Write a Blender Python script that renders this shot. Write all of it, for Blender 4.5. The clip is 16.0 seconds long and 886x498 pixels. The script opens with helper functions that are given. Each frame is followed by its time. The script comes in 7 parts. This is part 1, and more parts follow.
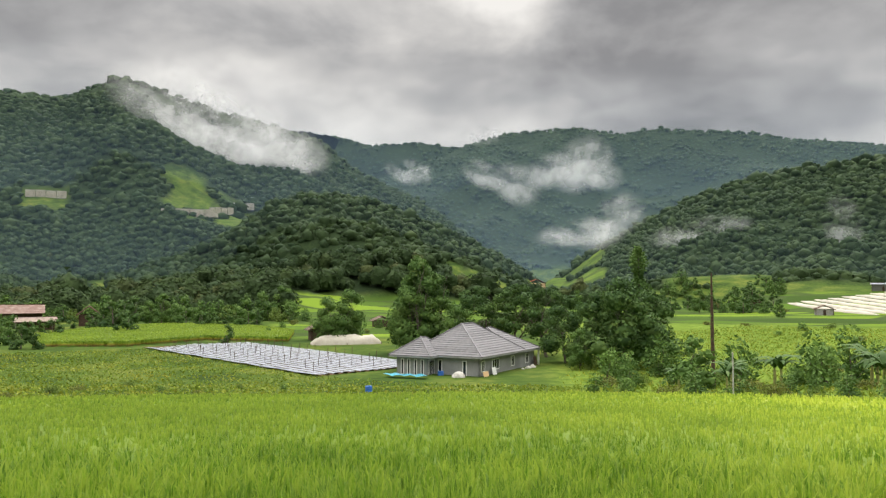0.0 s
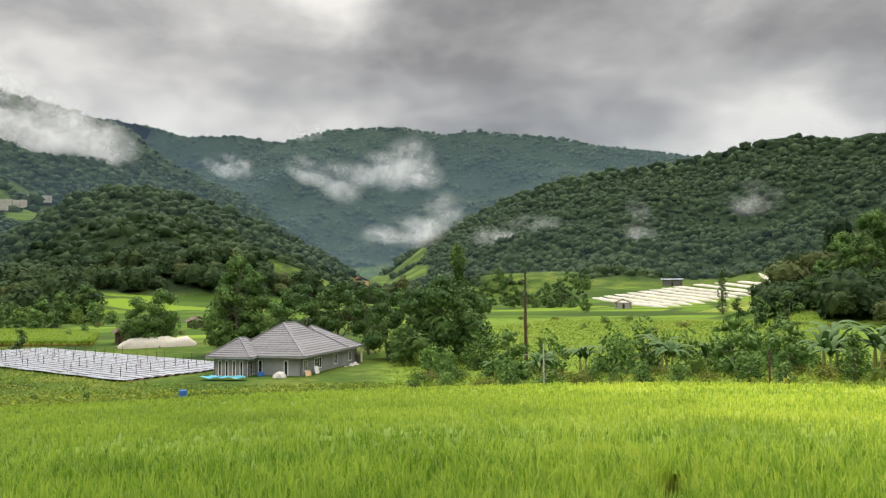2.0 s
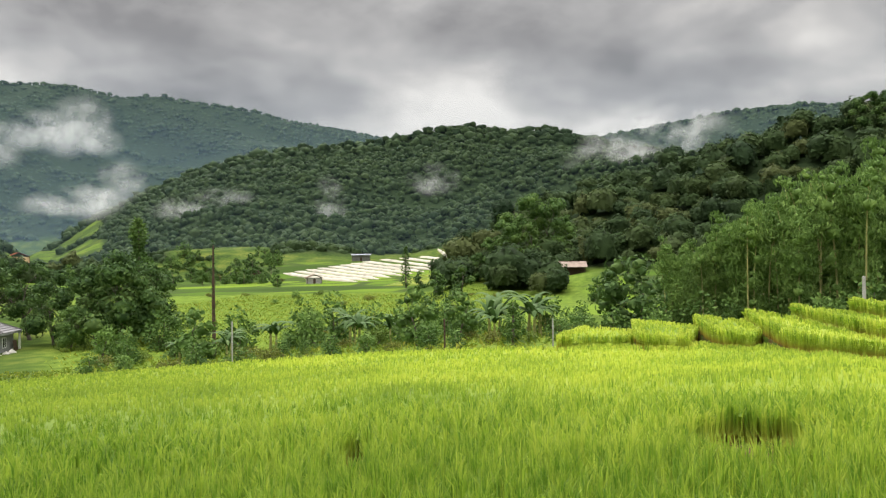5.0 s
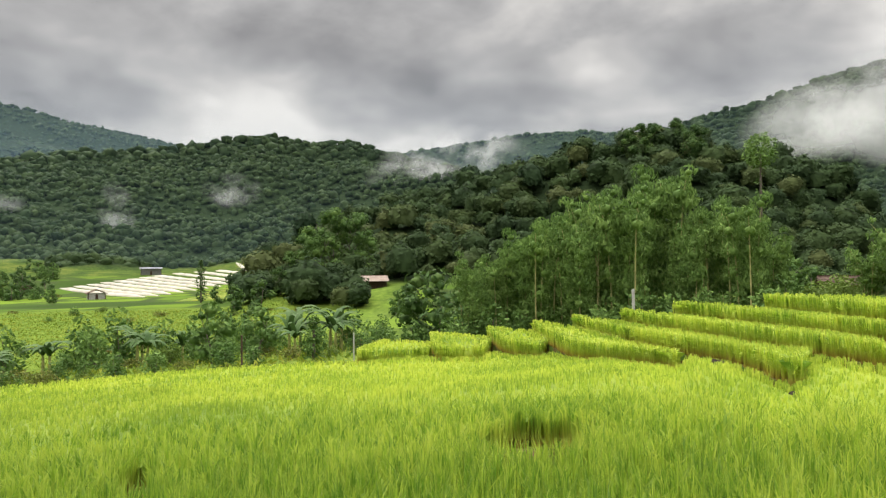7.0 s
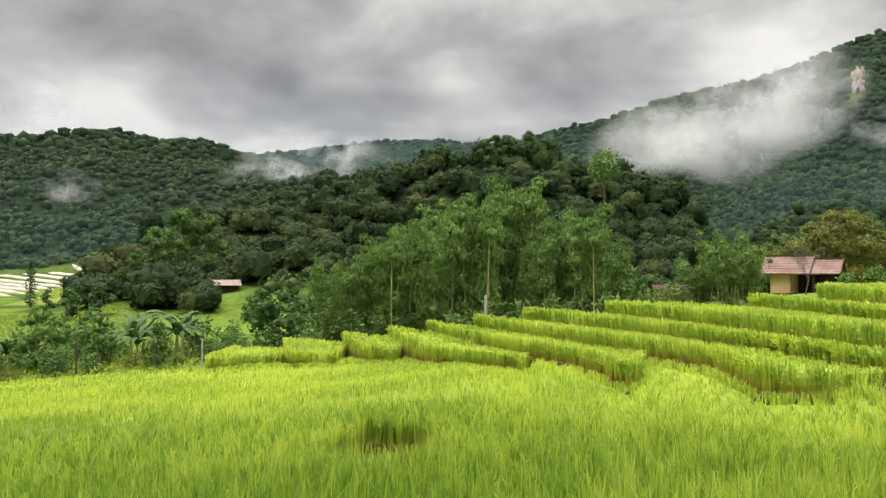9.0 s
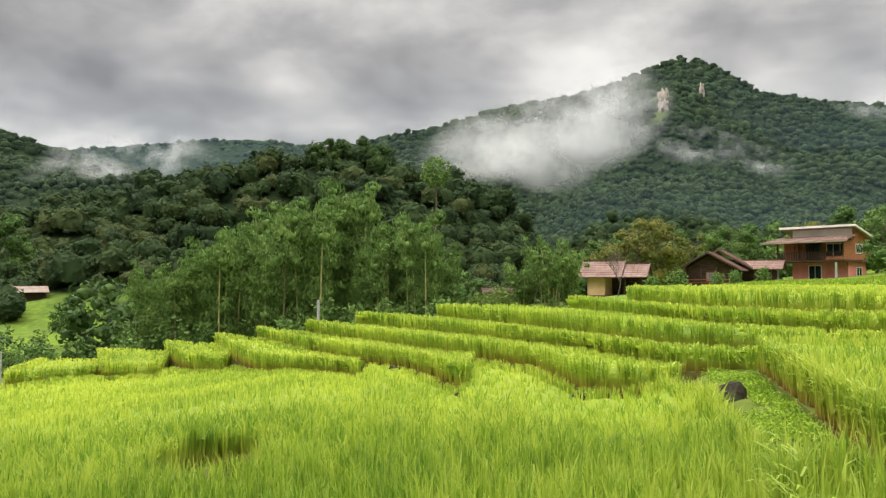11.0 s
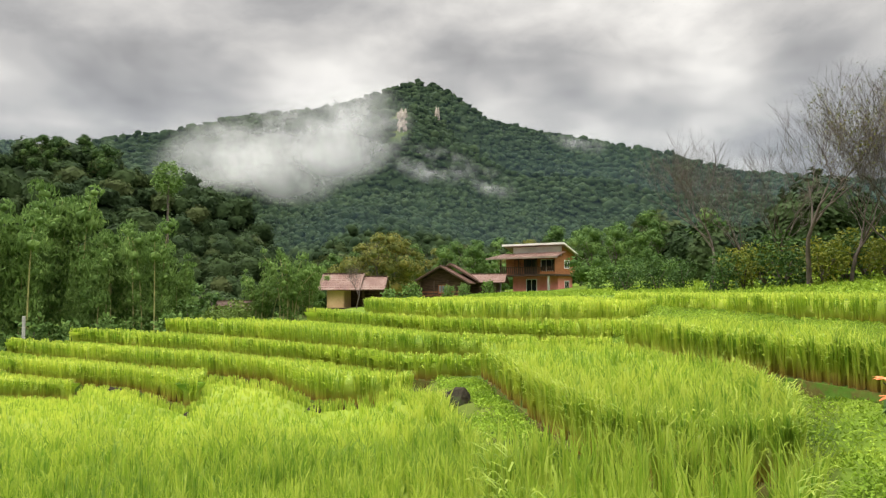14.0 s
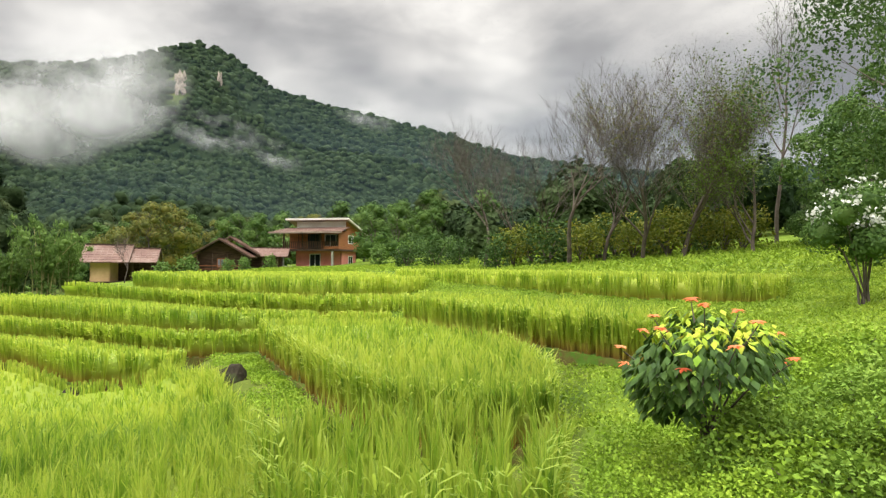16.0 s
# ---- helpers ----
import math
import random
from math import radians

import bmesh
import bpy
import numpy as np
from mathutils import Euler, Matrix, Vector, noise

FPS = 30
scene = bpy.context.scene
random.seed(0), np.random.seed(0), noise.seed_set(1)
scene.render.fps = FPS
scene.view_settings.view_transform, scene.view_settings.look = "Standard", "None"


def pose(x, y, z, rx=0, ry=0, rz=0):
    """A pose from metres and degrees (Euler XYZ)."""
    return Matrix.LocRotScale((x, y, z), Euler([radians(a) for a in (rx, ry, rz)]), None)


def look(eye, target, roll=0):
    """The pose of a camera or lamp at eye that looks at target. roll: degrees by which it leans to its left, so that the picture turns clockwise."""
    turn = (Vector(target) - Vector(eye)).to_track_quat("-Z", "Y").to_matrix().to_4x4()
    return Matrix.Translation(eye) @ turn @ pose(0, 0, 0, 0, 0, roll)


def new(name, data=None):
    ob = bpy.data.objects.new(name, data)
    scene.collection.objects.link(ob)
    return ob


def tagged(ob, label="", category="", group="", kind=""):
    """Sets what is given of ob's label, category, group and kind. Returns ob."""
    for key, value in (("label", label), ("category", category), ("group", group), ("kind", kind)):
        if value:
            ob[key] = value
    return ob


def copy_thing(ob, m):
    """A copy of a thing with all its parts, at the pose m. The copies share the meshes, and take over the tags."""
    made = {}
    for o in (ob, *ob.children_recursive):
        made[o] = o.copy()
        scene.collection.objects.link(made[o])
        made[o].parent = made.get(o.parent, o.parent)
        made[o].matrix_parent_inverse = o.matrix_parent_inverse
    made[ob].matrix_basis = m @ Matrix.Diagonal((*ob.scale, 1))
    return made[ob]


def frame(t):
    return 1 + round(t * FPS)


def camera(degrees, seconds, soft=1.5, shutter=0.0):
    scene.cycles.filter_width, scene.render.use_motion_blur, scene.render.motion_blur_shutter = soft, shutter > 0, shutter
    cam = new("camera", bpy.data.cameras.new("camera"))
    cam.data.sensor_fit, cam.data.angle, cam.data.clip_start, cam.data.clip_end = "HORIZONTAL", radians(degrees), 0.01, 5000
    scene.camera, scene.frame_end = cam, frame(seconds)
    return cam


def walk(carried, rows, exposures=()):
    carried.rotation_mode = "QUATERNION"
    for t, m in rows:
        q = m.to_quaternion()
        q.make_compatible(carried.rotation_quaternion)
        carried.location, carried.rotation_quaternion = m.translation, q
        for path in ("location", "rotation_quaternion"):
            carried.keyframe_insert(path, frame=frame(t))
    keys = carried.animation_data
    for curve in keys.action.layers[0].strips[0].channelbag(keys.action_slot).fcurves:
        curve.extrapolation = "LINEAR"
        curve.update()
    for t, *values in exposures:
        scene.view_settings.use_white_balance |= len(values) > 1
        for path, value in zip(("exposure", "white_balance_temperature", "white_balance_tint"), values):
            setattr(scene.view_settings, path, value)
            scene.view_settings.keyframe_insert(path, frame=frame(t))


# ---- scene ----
cam = camera(61.14, 16.0, soft=1.3, shutter=0.0)
EYE, TILT, ARM = 3.0, 3.0, 0.2
# seconds, turn to the right, pitch and lean against the first look
ROWS = [
    (0, 0.00, 0.00, 0.00),
    (0.5, 2.24, -0.08, -0.02),
    (1, 5.25, -0.12, -0.06),
    (1.5, 9.77, -0.08, -0.23),
    (2, 13.41, -0.15, -0.22),
    (2.5, 15.83, -0.08, -0.31),
    (3, 18.28, -0.25, -0.40),
    (3.5, 21.78, -0.97, -0.46),
    (4, 26.18, -1.42, -0.65),
    (4.5, 30.89, -1.60, -0.85),
    (5, 36.61, -1.75, -1.08),
    (7.5, 54.55, 0.06, -2.08),
    (8, 57.62, 0.24, -2.45),
    (10.5, 70.87, 1.13, -2.65),
    (11, 75.13, 1.51, -2.74),
    (11.5, 79.06, 2.33, -3.01),
    (12, 81.64, 2.71, -2.96),
    (12.5, 84.00, 2.94, -2.72),
    (13, 86.82, 3.30, -2.59),
    (13.5, 90.59, 3.50, -2.60),
    (14, 94.77, 3.43, -2.74),
    (14.5, 98.89, 3.24, -2.72),
    (15, 103.42, 3.03, -2.88),
    (15.5, 108.03, 2.76, -2.95),
    (16, 111.18, 2.40, -3.25),
]
walk(cam, [(t, pose(0, 0, EYE, TILT) @ pose(ARM * math.sin(radians(a)), ARM * (math.cos(radians(a)) - 1), 0, 90 + p, r, -a)) for t, a, p, r in ROWS], exposures=((0.0, 0.0), (3.5, 0.0), (5.0, 0.07), (13.0, 0.07), (16.0, 0.16)))

# ---- sky and sun ----
SUN_AZ, SUN_EL = 15.0, 48.0
world = bpy.data.worlds.new("overcast_sky")
scene.world = world
world.use_nodes = True
wn, wl = world.node_tree.nodes, world.node_tree.links
wn.clear()


def wnode(kind, **values):
    n = wn.new(kind)
    for key, value in values.items():
        n.inputs[key].default_value = value
    return n


def wmath(op, a, b=None):
    n = wn.new("ShaderNodeMath")
    n.operation = op
    for i, v in enumerate((a, b)):
        if v is None:
            continue
        if isinstance(v, (int, float)):
            n.inputs[i].default_value = v
        else:
            wl.new(v, n.inputs[i])
    return n.outputs[0]


def wramp(fac, stops):
    n = wn.new("ShaderNodeValToRGB")
    e = n.color_ramp.elements
    for i, (p, c) in enumerate(stops):
        el = e[i] if i < 2 else e.new(p)
        el.position, el.color = p, (*c, 1)
    wl.new(fac, n.inputs[0])
    return n.outputs[0]


sky = wn.new("ShaderNodeTexSky")
sky.sky_type, sky.sun_disc = "NISHITA", False
sky.sun_elevation, sky.sun_rotation = radians(SUN_EL), radians(SUN_AZ)
co = wn.new("ShaderNodeTexCoord")
sep = wn.new("ShaderNodeSeparateXYZ")
wl.new(co.outputs["Generated"], sep.inputs[0])
up = wmath("MAXIMUM", sep.outputs[2], 0.0)
lift = wmath("ADD", up, 0.3)
# a cloud deck seen in perspective
comb = wn.new("ShaderNodeCombineXYZ")
wl.new(wmath("DIVIDE", sep.outputs[0], lift), comb.inputs[0])
wl.new(wmath("DIVIDE", sep.outputs[1], lift), comb.inputs[1])
big = wnode("ShaderNodeTexNoise", Scale=1.05, Detail=5.0, Roughness=0.5, Distortion=0.1)
big.noise_dimensions = "2D"
fine = wnode("ShaderNodeTexNoise", Scale=3.0, Detail=6.0, Roughness=0.55, Distortion=0.15)
fine.noise_dimensions = "2D"
wl.new(comb.outputs[0], big.inputs["Vector"])
wl.new(comb.outputs[0], fine.inputs["Vector"])
mixed = wmath("ADD", wmath("MULTIPLY", big.outputs[0], 0.68), wmath("MULTIPLY", fine.outputs[0], 0.32))
# ragged outlines for the billows
rag = wnode("ShaderNodeTexNoise", Scale=5.0, Detail=5.0, Roughness=0.55)
wl.new(co.outputs["Generated"], rag.inputs["Vector"])
ragged = wn.new("ShaderNodeVectorMath")
ragged.operation = "MULTIPLY_ADD"
wl.new(rag.outputs["Color"], ragged.inputs[0])
ragged.inputs[1].default_value = (0.22, 0.22, 0.1)
ragged.inputs[2].default_value = (-0.11, -0.11, -0.05)
shifted = wn.new("ShaderNodeVectorMath")
shifted.operation = "ADD"
wl.new(co.outputs["Generated"], shifted.inputs[0])
wl.new(ragged.outputs[0], shifted.inputs[1])
warped = wn.new("ShaderNodeVectorMath")
warped.operation = "NORMALIZE"
wl.new(shifted.outputs[0], warped.inputs[0])
# the sun behind the deck thins and brightens it
toward = wn.new("ShaderNodeVectorMath")
toward.operation = "DOT_PRODUCT"
toward.inputs[1].default_value = (math.sin(radians(6.5)) * math.cos(radians(22)), math.cos(radians(6.5)) * math.cos(radians(22)), math.sin(radians(22)))
wl.new(warped.outputs[0], toward.inputs[0])
glow = wmath("ADD", wmath("MULTIPLY", wmath("POWER", wmath("MAXIMUM", toward.outputs["Value"], 0.0), 300.0), 0.19), wmath("MULTIPLY", wmath("POWER", wmath("MAXIMUM", toward.outputs["Value"], 0.0), 14.0), 0.035))
mixed = wmath("ADD", mixed, glow)
# the great billows and rifts of the deck: bearing, height, tightness, how bright or dark
for az_c, el_c, tight, amount in ((-22, 20, 90, 0.04), (-10, 20, 150, -0.075), (12.5, 21, 700, -0.06), (31, 14, 120, -0.035), (41, 10.4, 700, 0.06), (52, 9.5, 500, 0.07), (46, 15.5, 150, -0.03), (62, 14, 120, -0.03), (91, 16, 90, 0.04), (113, 15, 160, 0.06), (133, 17, 90, 0.085)):
    lobe = wn.new("ShaderNodeVectorMath")
    lobe.operation = "DOT_PRODUCT"
    lobe.inputs[1].default_value = (math.sin(radians(az_c)) * math.cos(radians(el_c)), math.cos(radians(az_c)) * math.cos(radians(el_c)), math.sin(radians(el_c)))
    wl.new(warped.outputs[0], lobe.inputs[0])
    mixed = wmath("ADD", mixed, wmath("MULTIPLY", wmath("POWER", wmath("MAXIMUM", lobe.outputs["Value"], 0.0), tight), amount))
cloud = wramp(mixed, [(0.34, (0.30, 0.295, 0.298)), (0.45, (0.49, 0.482, 0.478)), (0.53, (0.70, 0.68, 0.655)), (0.62, (1.0, 0.97, 0.92))])
# an overcast sky is far brighter overhead than low down
gain = wmath("ADD", wmath("MULTIPLY", wmath("MAXIMUM", wmath("SUBTRACT", up, 0.38), 0.0), 11.5), 0.92)
scaled = wn.new("ShaderNodeVectorMath")
scaled.operation = "SCALE"
wl.new(cloud, scaled.inputs[0])
wl.new(gain, scaled.inputs[3])
blend = wn.new("ShaderNodeMix")
blend.data_type = "RGBA"
blend.inputs[0].default_value = 0.98
thin = wn.new("ShaderNodeVectorMath")
thin.operation = "SCALE"
thin.inputs[3].default_value = 0.12
wl.new(sky.outputs[0], thin.inputs[0])
wl.new(thin.outputs[0], blend.inputs[6])
wl.new(scaled.outputs[0], blend.inputs[7])
back = wn.new("ShaderNodeBackground")
back.inputs[1].default_value = 1.0
wl.new(blend.outputs[2], back.inputs[0])
wout = wn.new("ShaderNodeOutputWorld")
wl.new(back.outputs[0], wout.inputs[0])

sun = new("sun", bpy.data.lights.new("sun", "SUN"))
sun.data.energy, sun.data.angle, sun.data.color = 1.5, radians(30), (1.0, 0.96, 0.9)
sa, se = radians(SUN_AZ), radians(SUN_EL)
sun.matrix_basis = look((0, 0, 200), Vector((0, 0, 200)) - Vector((math.sin(sa) * math.cos(se), math.cos(sa) * math.cos(se), math.sin(se))))
scene.view_settings.exposure = 0.0

# ---- materials ----
def material(name, stops, scale=4.0, rough=0.8, metal=0.0, bump=0.2, detail=6.0, island=0.0, piece=0.0, through_light=0.0, fine=0.0, attribute="", attribute_stops=(), attribute_mix=1.0, stretch=(1, 1, 1), bump_scale=0.0, bump_depth=0.05, gloss=0.3, tone=0.0):
    """A mottled surface: a colour ramp over noise at two scales, varied by island or piece, with fine relief."""
    m = bpy.data.materials.new(name)
    m.use_nodes = True
    n, l = m.node_tree.nodes, m.node_tree.links
    bsdf, out = n["Principled BSDF"], n["Material Output"]
    tc = n.new("ShaderNodeTexCoord")
    mp = n.new("ShaderNodeMapping")
    mp.inputs["Scale"].default_value = stretch
    l.new(tc.outputs["Object"], mp.inputs[0])
    nz = n.new("ShaderNodeTexNoise")
    nz.inputs["Scale"].default_value, nz.inputs["Detail"].default_value = scale, detail
    l.new(mp.outputs[0], nz.inputs["Vector"])
    fac = nz.outputs[0]

    def add(a, b, k):
        q = n.new("ShaderNodeMath")
        q.operation = "MULTIPLY_ADD"
        l.new(b, q.inputs[0])
        q.inputs[1].default_value = k
        r = n.new("ShaderNodeMath")
        r.operation = "SUBTRACT"
        l.new(a, r.inputs[0])
        r.inputs[1].default_value = k / 2
        l.new(r.outputs[0], q.inputs[2])
        return q.outputs[0]

    if fine:
        nf = n.new("ShaderNodeTexNoise")
        nf.inputs["Scale"].default_value, nf.inputs["Detail"].default_value = scale * 7.3, 4.0
        l.new(mp.outputs[0], nf.inputs["Vector"])
        fac = add(fac, nf.outputs[0], fine)
    if island:
        g = n.new("ShaderNodeNewGeometry")
        fac = add(fac, g.outputs["Random Per Island"], island)
    if tone:
        ta = n.new("ShaderNodeAttribute")
        ta.attribute_name = "tone"
        fac = add(fac, ta.outputs["Fac"], tone)
    if piece:
        oi = n.new("ShaderNodeObjectInfo")
        fac = add(fac, oi.outputs["Random"], piece)
    ramp = n.new("ShaderNodeValToRGB")
    for i, (p, c) in enumerate(stops):
        e = ramp.color_ramp.elements[i] if i < 2 else ramp.color_ramp.elements.new(p)
        e.position, e.color = p, (*c, 1)
    l.new(fac, ramp.inputs[0])
    colour = ramp.outputs[0]
    if attribute:
        at = n.new("ShaderNodeAttribute")
        at.attribute_name = attribute
        r2 = n.new("ShaderNodeValToRGB")
        for i, (p, c) in enumerate(attribute_stops):
            e = r2.color_ramp.elements[i] if i < 2 else r2.color_ramp.elements.new(p)
            e.position, e.color = p, c
        l.new(at.outputs["Fac"], r2.inputs[0])
        mx = n.new("ShaderNodeMix")
        mx.data_type = "RGBA"
        l.new(r2.outputs[1], mx.inputs[0])
        l.new(colour, mx.inputs[6])
        l.new(r2.outputs[0], mx.inputs[7])
        colour = mx.outputs[2]
    l.new(colour, bsdf.inputs["Base Color"])
    bsdf.inputs["Roughness"].default_value, bsdf.inputs["Metallic"].default_value = rough, metal
    bsdf.inputs["Specular IOR Level"].default_value = gloss
    if bump:
        b = n.new("ShaderNodeBump")
        b.inputs["Strength"].default_value, b.inputs["Distance"].default_value = bump, bump_depth
        nb = n.new("ShaderNodeTexNoise")
        nb.inputs["Scale"].default_value, nb.inputs["Detail"].default_value = bump_scale or scale * 5, 5.0
        l.new(mp.outputs[0], nb.inputs["Vector"])
        l.new(nb.outputs[0], b.inputs["Height"])
        l.new(b.outputs[0], bsdf.inputs["Normal"])
    if through_light:
        tr = n.new("ShaderNodeBsdfTranslucent")
        l.new(colour, tr.inputs[0])
        ms = n.new("ShaderNodeMixShader")
        ms.inputs[0].default_value = through_light
        l.new(bsdf.outputs[0], ms.inputs[1])
        l.new(tr.outputs[0], ms.inputs[2])
        l.new(ms.outputs[0], out.inputs[0])
    return m


def foliage(name, dark, mid, light, scale=0.15, island=0.28, through_light=0.18, rough=0.65):
    return material(name, [(0.25, dark), (0.5, mid), (0.78, light)], scale=scale, rough=rough, bump=0.0, island=island, through_light=through_light, fine=0.3, gloss=0.12)


def rice_material():
    """Rice leaves: fresh green to yellow-green, straw-brown at the foot; younger and greener towards the west."""
    m = material("rice_leaf", [(0.2, (0.15, 0.28, 0.021)), (0.5, (0.345, 0.47, 0.039)), (0.8, (0.60, 0.66, 0.09))], scale=0.22, rough=0.5, bump=0, island=0.5, through_light=0.5, tone=0.45,
                 attribute="ht", attribute_stops=[(0.0, (0.27, 0.14, 0.04, 0.95)), (0.18, (0.42, 0.32, 0.06, 0.75)), (0.42, (0.46, 0.52, 0.07, 0.5)), (0.75, (0.4, 0.5, 0.06, 0.0)), (1.0, (0.58, 0.62, 0.14, 0.3))])
    n, l = m.node_tree.nodes, m.node_tree.links
    ramp = [q for q in n if q.bl_idname == "ShaderNodeValToRGB"][0]
    mx0 = [q for q in n if q.bl_idname == "ShaderNodeMix"][0]
    green = n.new("ShaderNodeValToRGB")
    for i, (p, c) in enumerate([(0.2, (0.06, 0.145, 0.011)), (0.5, (0.135, 0.25, 0.017)), (0.8, (0.25, 0.35, 0.037))]):
        e = green.color_ramp.elements[i] if i < 2 else green.color_ramp.elements.new(p)
        e.position, e.color = p, (*c, 1)
    l.new(ramp.inputs[0].links[0].from_socket, green.inputs[0])
    at = n.new("ShaderNodeAttribute")
    at.attribute_name = "young"
    mx = n.new("ShaderNodeMix")
    mx.data_type = "RGBA"
    l.new(at.outputs["Fac"], mx.inputs[0])
    l.new(ramp.outputs[0], mx.inputs[6])
    l.new(green.outputs[0], mx.inputs[7])
    l.new(mx.outputs[2], mx0.inputs[6])
    return m


M_RICE = rice_material()
M_BANK = material("weedy_terrace_bank", [(0.3, (0.10, 0.065, 0.03)), (0.48, (0.13, 0.12, 0.035)), (0.62, (0.09, 0.17, 0.025))], scale=1.1, rough=0.95, bump=0.8, fine=0.6, gloss=0.03)
M_SOIL = material("terrace_soil", [(0.3, (0.05, 0.032, 0.018)), (0.5, (0.10, 0.065, 0.035)), (0.7, (0.09, 0.11, 0.03))], scale=1.3, rough=0.95, bump=0.6, fine=0.5, gloss=0.03)
M_WEED = foliage("weed_leaf", (0.12, 0.20, 0.018), (0.21, 0.335, 0.028), (0.32, 0.44, 0.045), scale=0.8)
M_TURF = foliage("turf_blade", (0.14, 0.23, 0.02), (0.23, 0.34, 0.03), (0.34, 0.43, 0.05), scale=0.8)
M_WOODS = material("far_woods_leaf", [(0.25, (0.02, 0.034, 0.014)), (0.5, (0.034, 0.056, 0.021)), (0.78, (0.056, 0.083, 0.028))], scale=0.06, rough=0.7, bump=0.5, bump_scale=0.9, bump_depth=0.5, island=0.16, fine=0.4, gloss=0.05, through_light=0.22,
                   attribute="tone", attribute_stops=[(0.05, (0.017, 0.035, 0.019, 0.7)), (0.4, (0.03, 0.06, 0.026, 0.15)), (0.75, (0.05, 0.085, 0.027, 0.35)), (1.0, (0.085, 0.10, 0.034, 0.7))])
M_RANK_WEED = foliage("rank_weed_leaf", (0.09, 0.165, 0.02), (0.17, 0.28, 0.035), (0.27, 0.38, 0.06), scale=0.8)
M_LEAF_DARK = foliage("dark_leaf", (0.027, 0.06, 0.017), (0.06, 0.112, 0.027), (0.12, 0.18, 0.045))
M_LEAF_MID = foliage("mid_leaf", (0.042, 0.088, 0.021), (0.083, 0.15, 0.033), (0.15, 0.225, 0.052))
M_LEAF_BAMBOO = foliage("bamboo_leaf", (0.06, 0.115, 0.026), (0.125, 0.21, 0.048), (0.23, 0.33, 0.085))
M_LEAF_STREAM = foliage("streamside_leaf", (0.07, 0.105, 0.02), (0.115, 0.17, 0.032), (0.17, 0.235, 0.05))
M_LEAF_YELLOW = foliage("yellowing_leaf", (0.07, 0.09, 0.02), (0.13, 0.145, 0.03), (0.30, 0.24, 0.05))
M_LEAF_BANANA = foliage("banana_leaf", (0.03, 0.065, 0.018), (0.06, 0.11, 0.03), (0.12, 0.17, 0.05), scale=0.6, rough=0.6)
M_BARK = material("bark", [(0.3, (0.06, 0.048, 0.038)), (0.7, (0.17, 0.14, 0.115))], scale=3, stretch=(1, 1, 0.25), bump=0.6, fine=0.4)
M_BARK_GREY = material("grey_twig_bark", [(0.3, (0.055, 0.042, 0.034)), (0.7, (0.125, 0.098, 0.08))], scale=2, bump=0.3, fine=0.4)
M_CULM = material("bamboo_culm", [(0.3, (0.16, 0.17, 0.05)), (0.7, (0.36, 0.33, 0.13))], scale=2, rough=0.45, bump=0.1)
M_WALL_GREY = material("cement_render", [(0.3, (0.21, 0.215, 0.21)), (0.7, (0.30, 0.305, 0.295))], scale=0.7, rough=0.9, bump=0.25, fine=0.35, bump_scale=20)
M_ROOF_GREY = material("grey_roof_tile", [(0.2, (0.105, 0.10, 0.105)), (0.8, (0.17, 0.165, 0.17))], scale=2.5, rough=0.6, bump=0.1, piece=0.35, fine=0.3)
M_WHITE = material("white_paint", [(0.3, (0.7, 0.7, 0.68)), (0.7, (0.82, 0.82, 0.8))], scale=2, rough=0.5, bump=0.05)
M_GLASS_DARK = material("window_glass", [(0.3, (0.012, 0.016, 0.018)), (0.7, (0.03, 0.036, 0.04))], scale=0.8, rough=0.08, bump=0)
M_PLASTIC = material("plastic_mulch_film", [(0.3, (0.15, 0.165, 0.195)), (0.7, (0.34, 0.36, 0.40))], scale=1.2, rough=0.3, bump=0.4, fine=0.5)
M_NET = material("white_row_cover", [(0.3, (0.30, 0.275, 0.22)), (0.7, (0.44, 0.41, 0.335))], scale=0.25, rough=0.7, bump=0.3, fine=0.5)
M_WOOD_DARK = material("dark_stained_wood", [(0.3, (0.035, 0.02, 0.013)), (0.7, (0.10, 0.06, 0.04))], scale=1.5, stretch=(1, 1, 6), bump=0.3, fine=0.4)
M_WOOD_RED = material("red_brown_wood", [(0.3, (0.24, 0.085, 0.035)), (0.7, (0.40, 0.16, 0.07))], scale=1.2, stretch=(1, 1, 8), bump=0.3, fine=0.4)
M_PINK = material("salmon_render", [(0.3, (0.60, 0.19, 0.16)), (0.7, (0.74, 0.30, 0.25))], scale=0.8, rough=0.85, bump=0.15, fine=0.4)
M_CREAM = material("cream_board", [(0.3, (0.62, 0.40, 0.20)), (0.7, (0.78, 0.54, 0.30))], scale=0.9, rough=0.8, bump=0.1, fine=0.3)
M_WALL_CREAM = material("pale_gable_wall", [(0.3, (0.58, 0.56, 0.50)), (0.7, (0.72, 0.70, 0.64))], scale=0.7, rough=0.85, bump=0.1, fine=0.3)
M_ROOF_RED = material("red_brown_roof_sheet", [(0.2, (0.12, 0.06, 0.045)), (0.5, (0.18, 0.105, 0.08)), (0.8, (0.27, 0.20, 0.165))], scale=0.9, rough=0.6, bump=0.15, fine=0.5)
M_ROOF_TAN = material("weathered_roof_sheet", [(0.2, (0.17, 0.12, 0.095)), (0.8, (0.34, 0.27, 0.22))], scale=0.8, rough=0.7, bump=0.2, fine=0.5)
M_CONCRETE = material("concrete", [(0.3, (0.28, 0.27, 0.25)), (0.7, (0.42, 0.41, 0.38))], scale=1.5, rough=0.9, bump=0.2, fine=0.4)
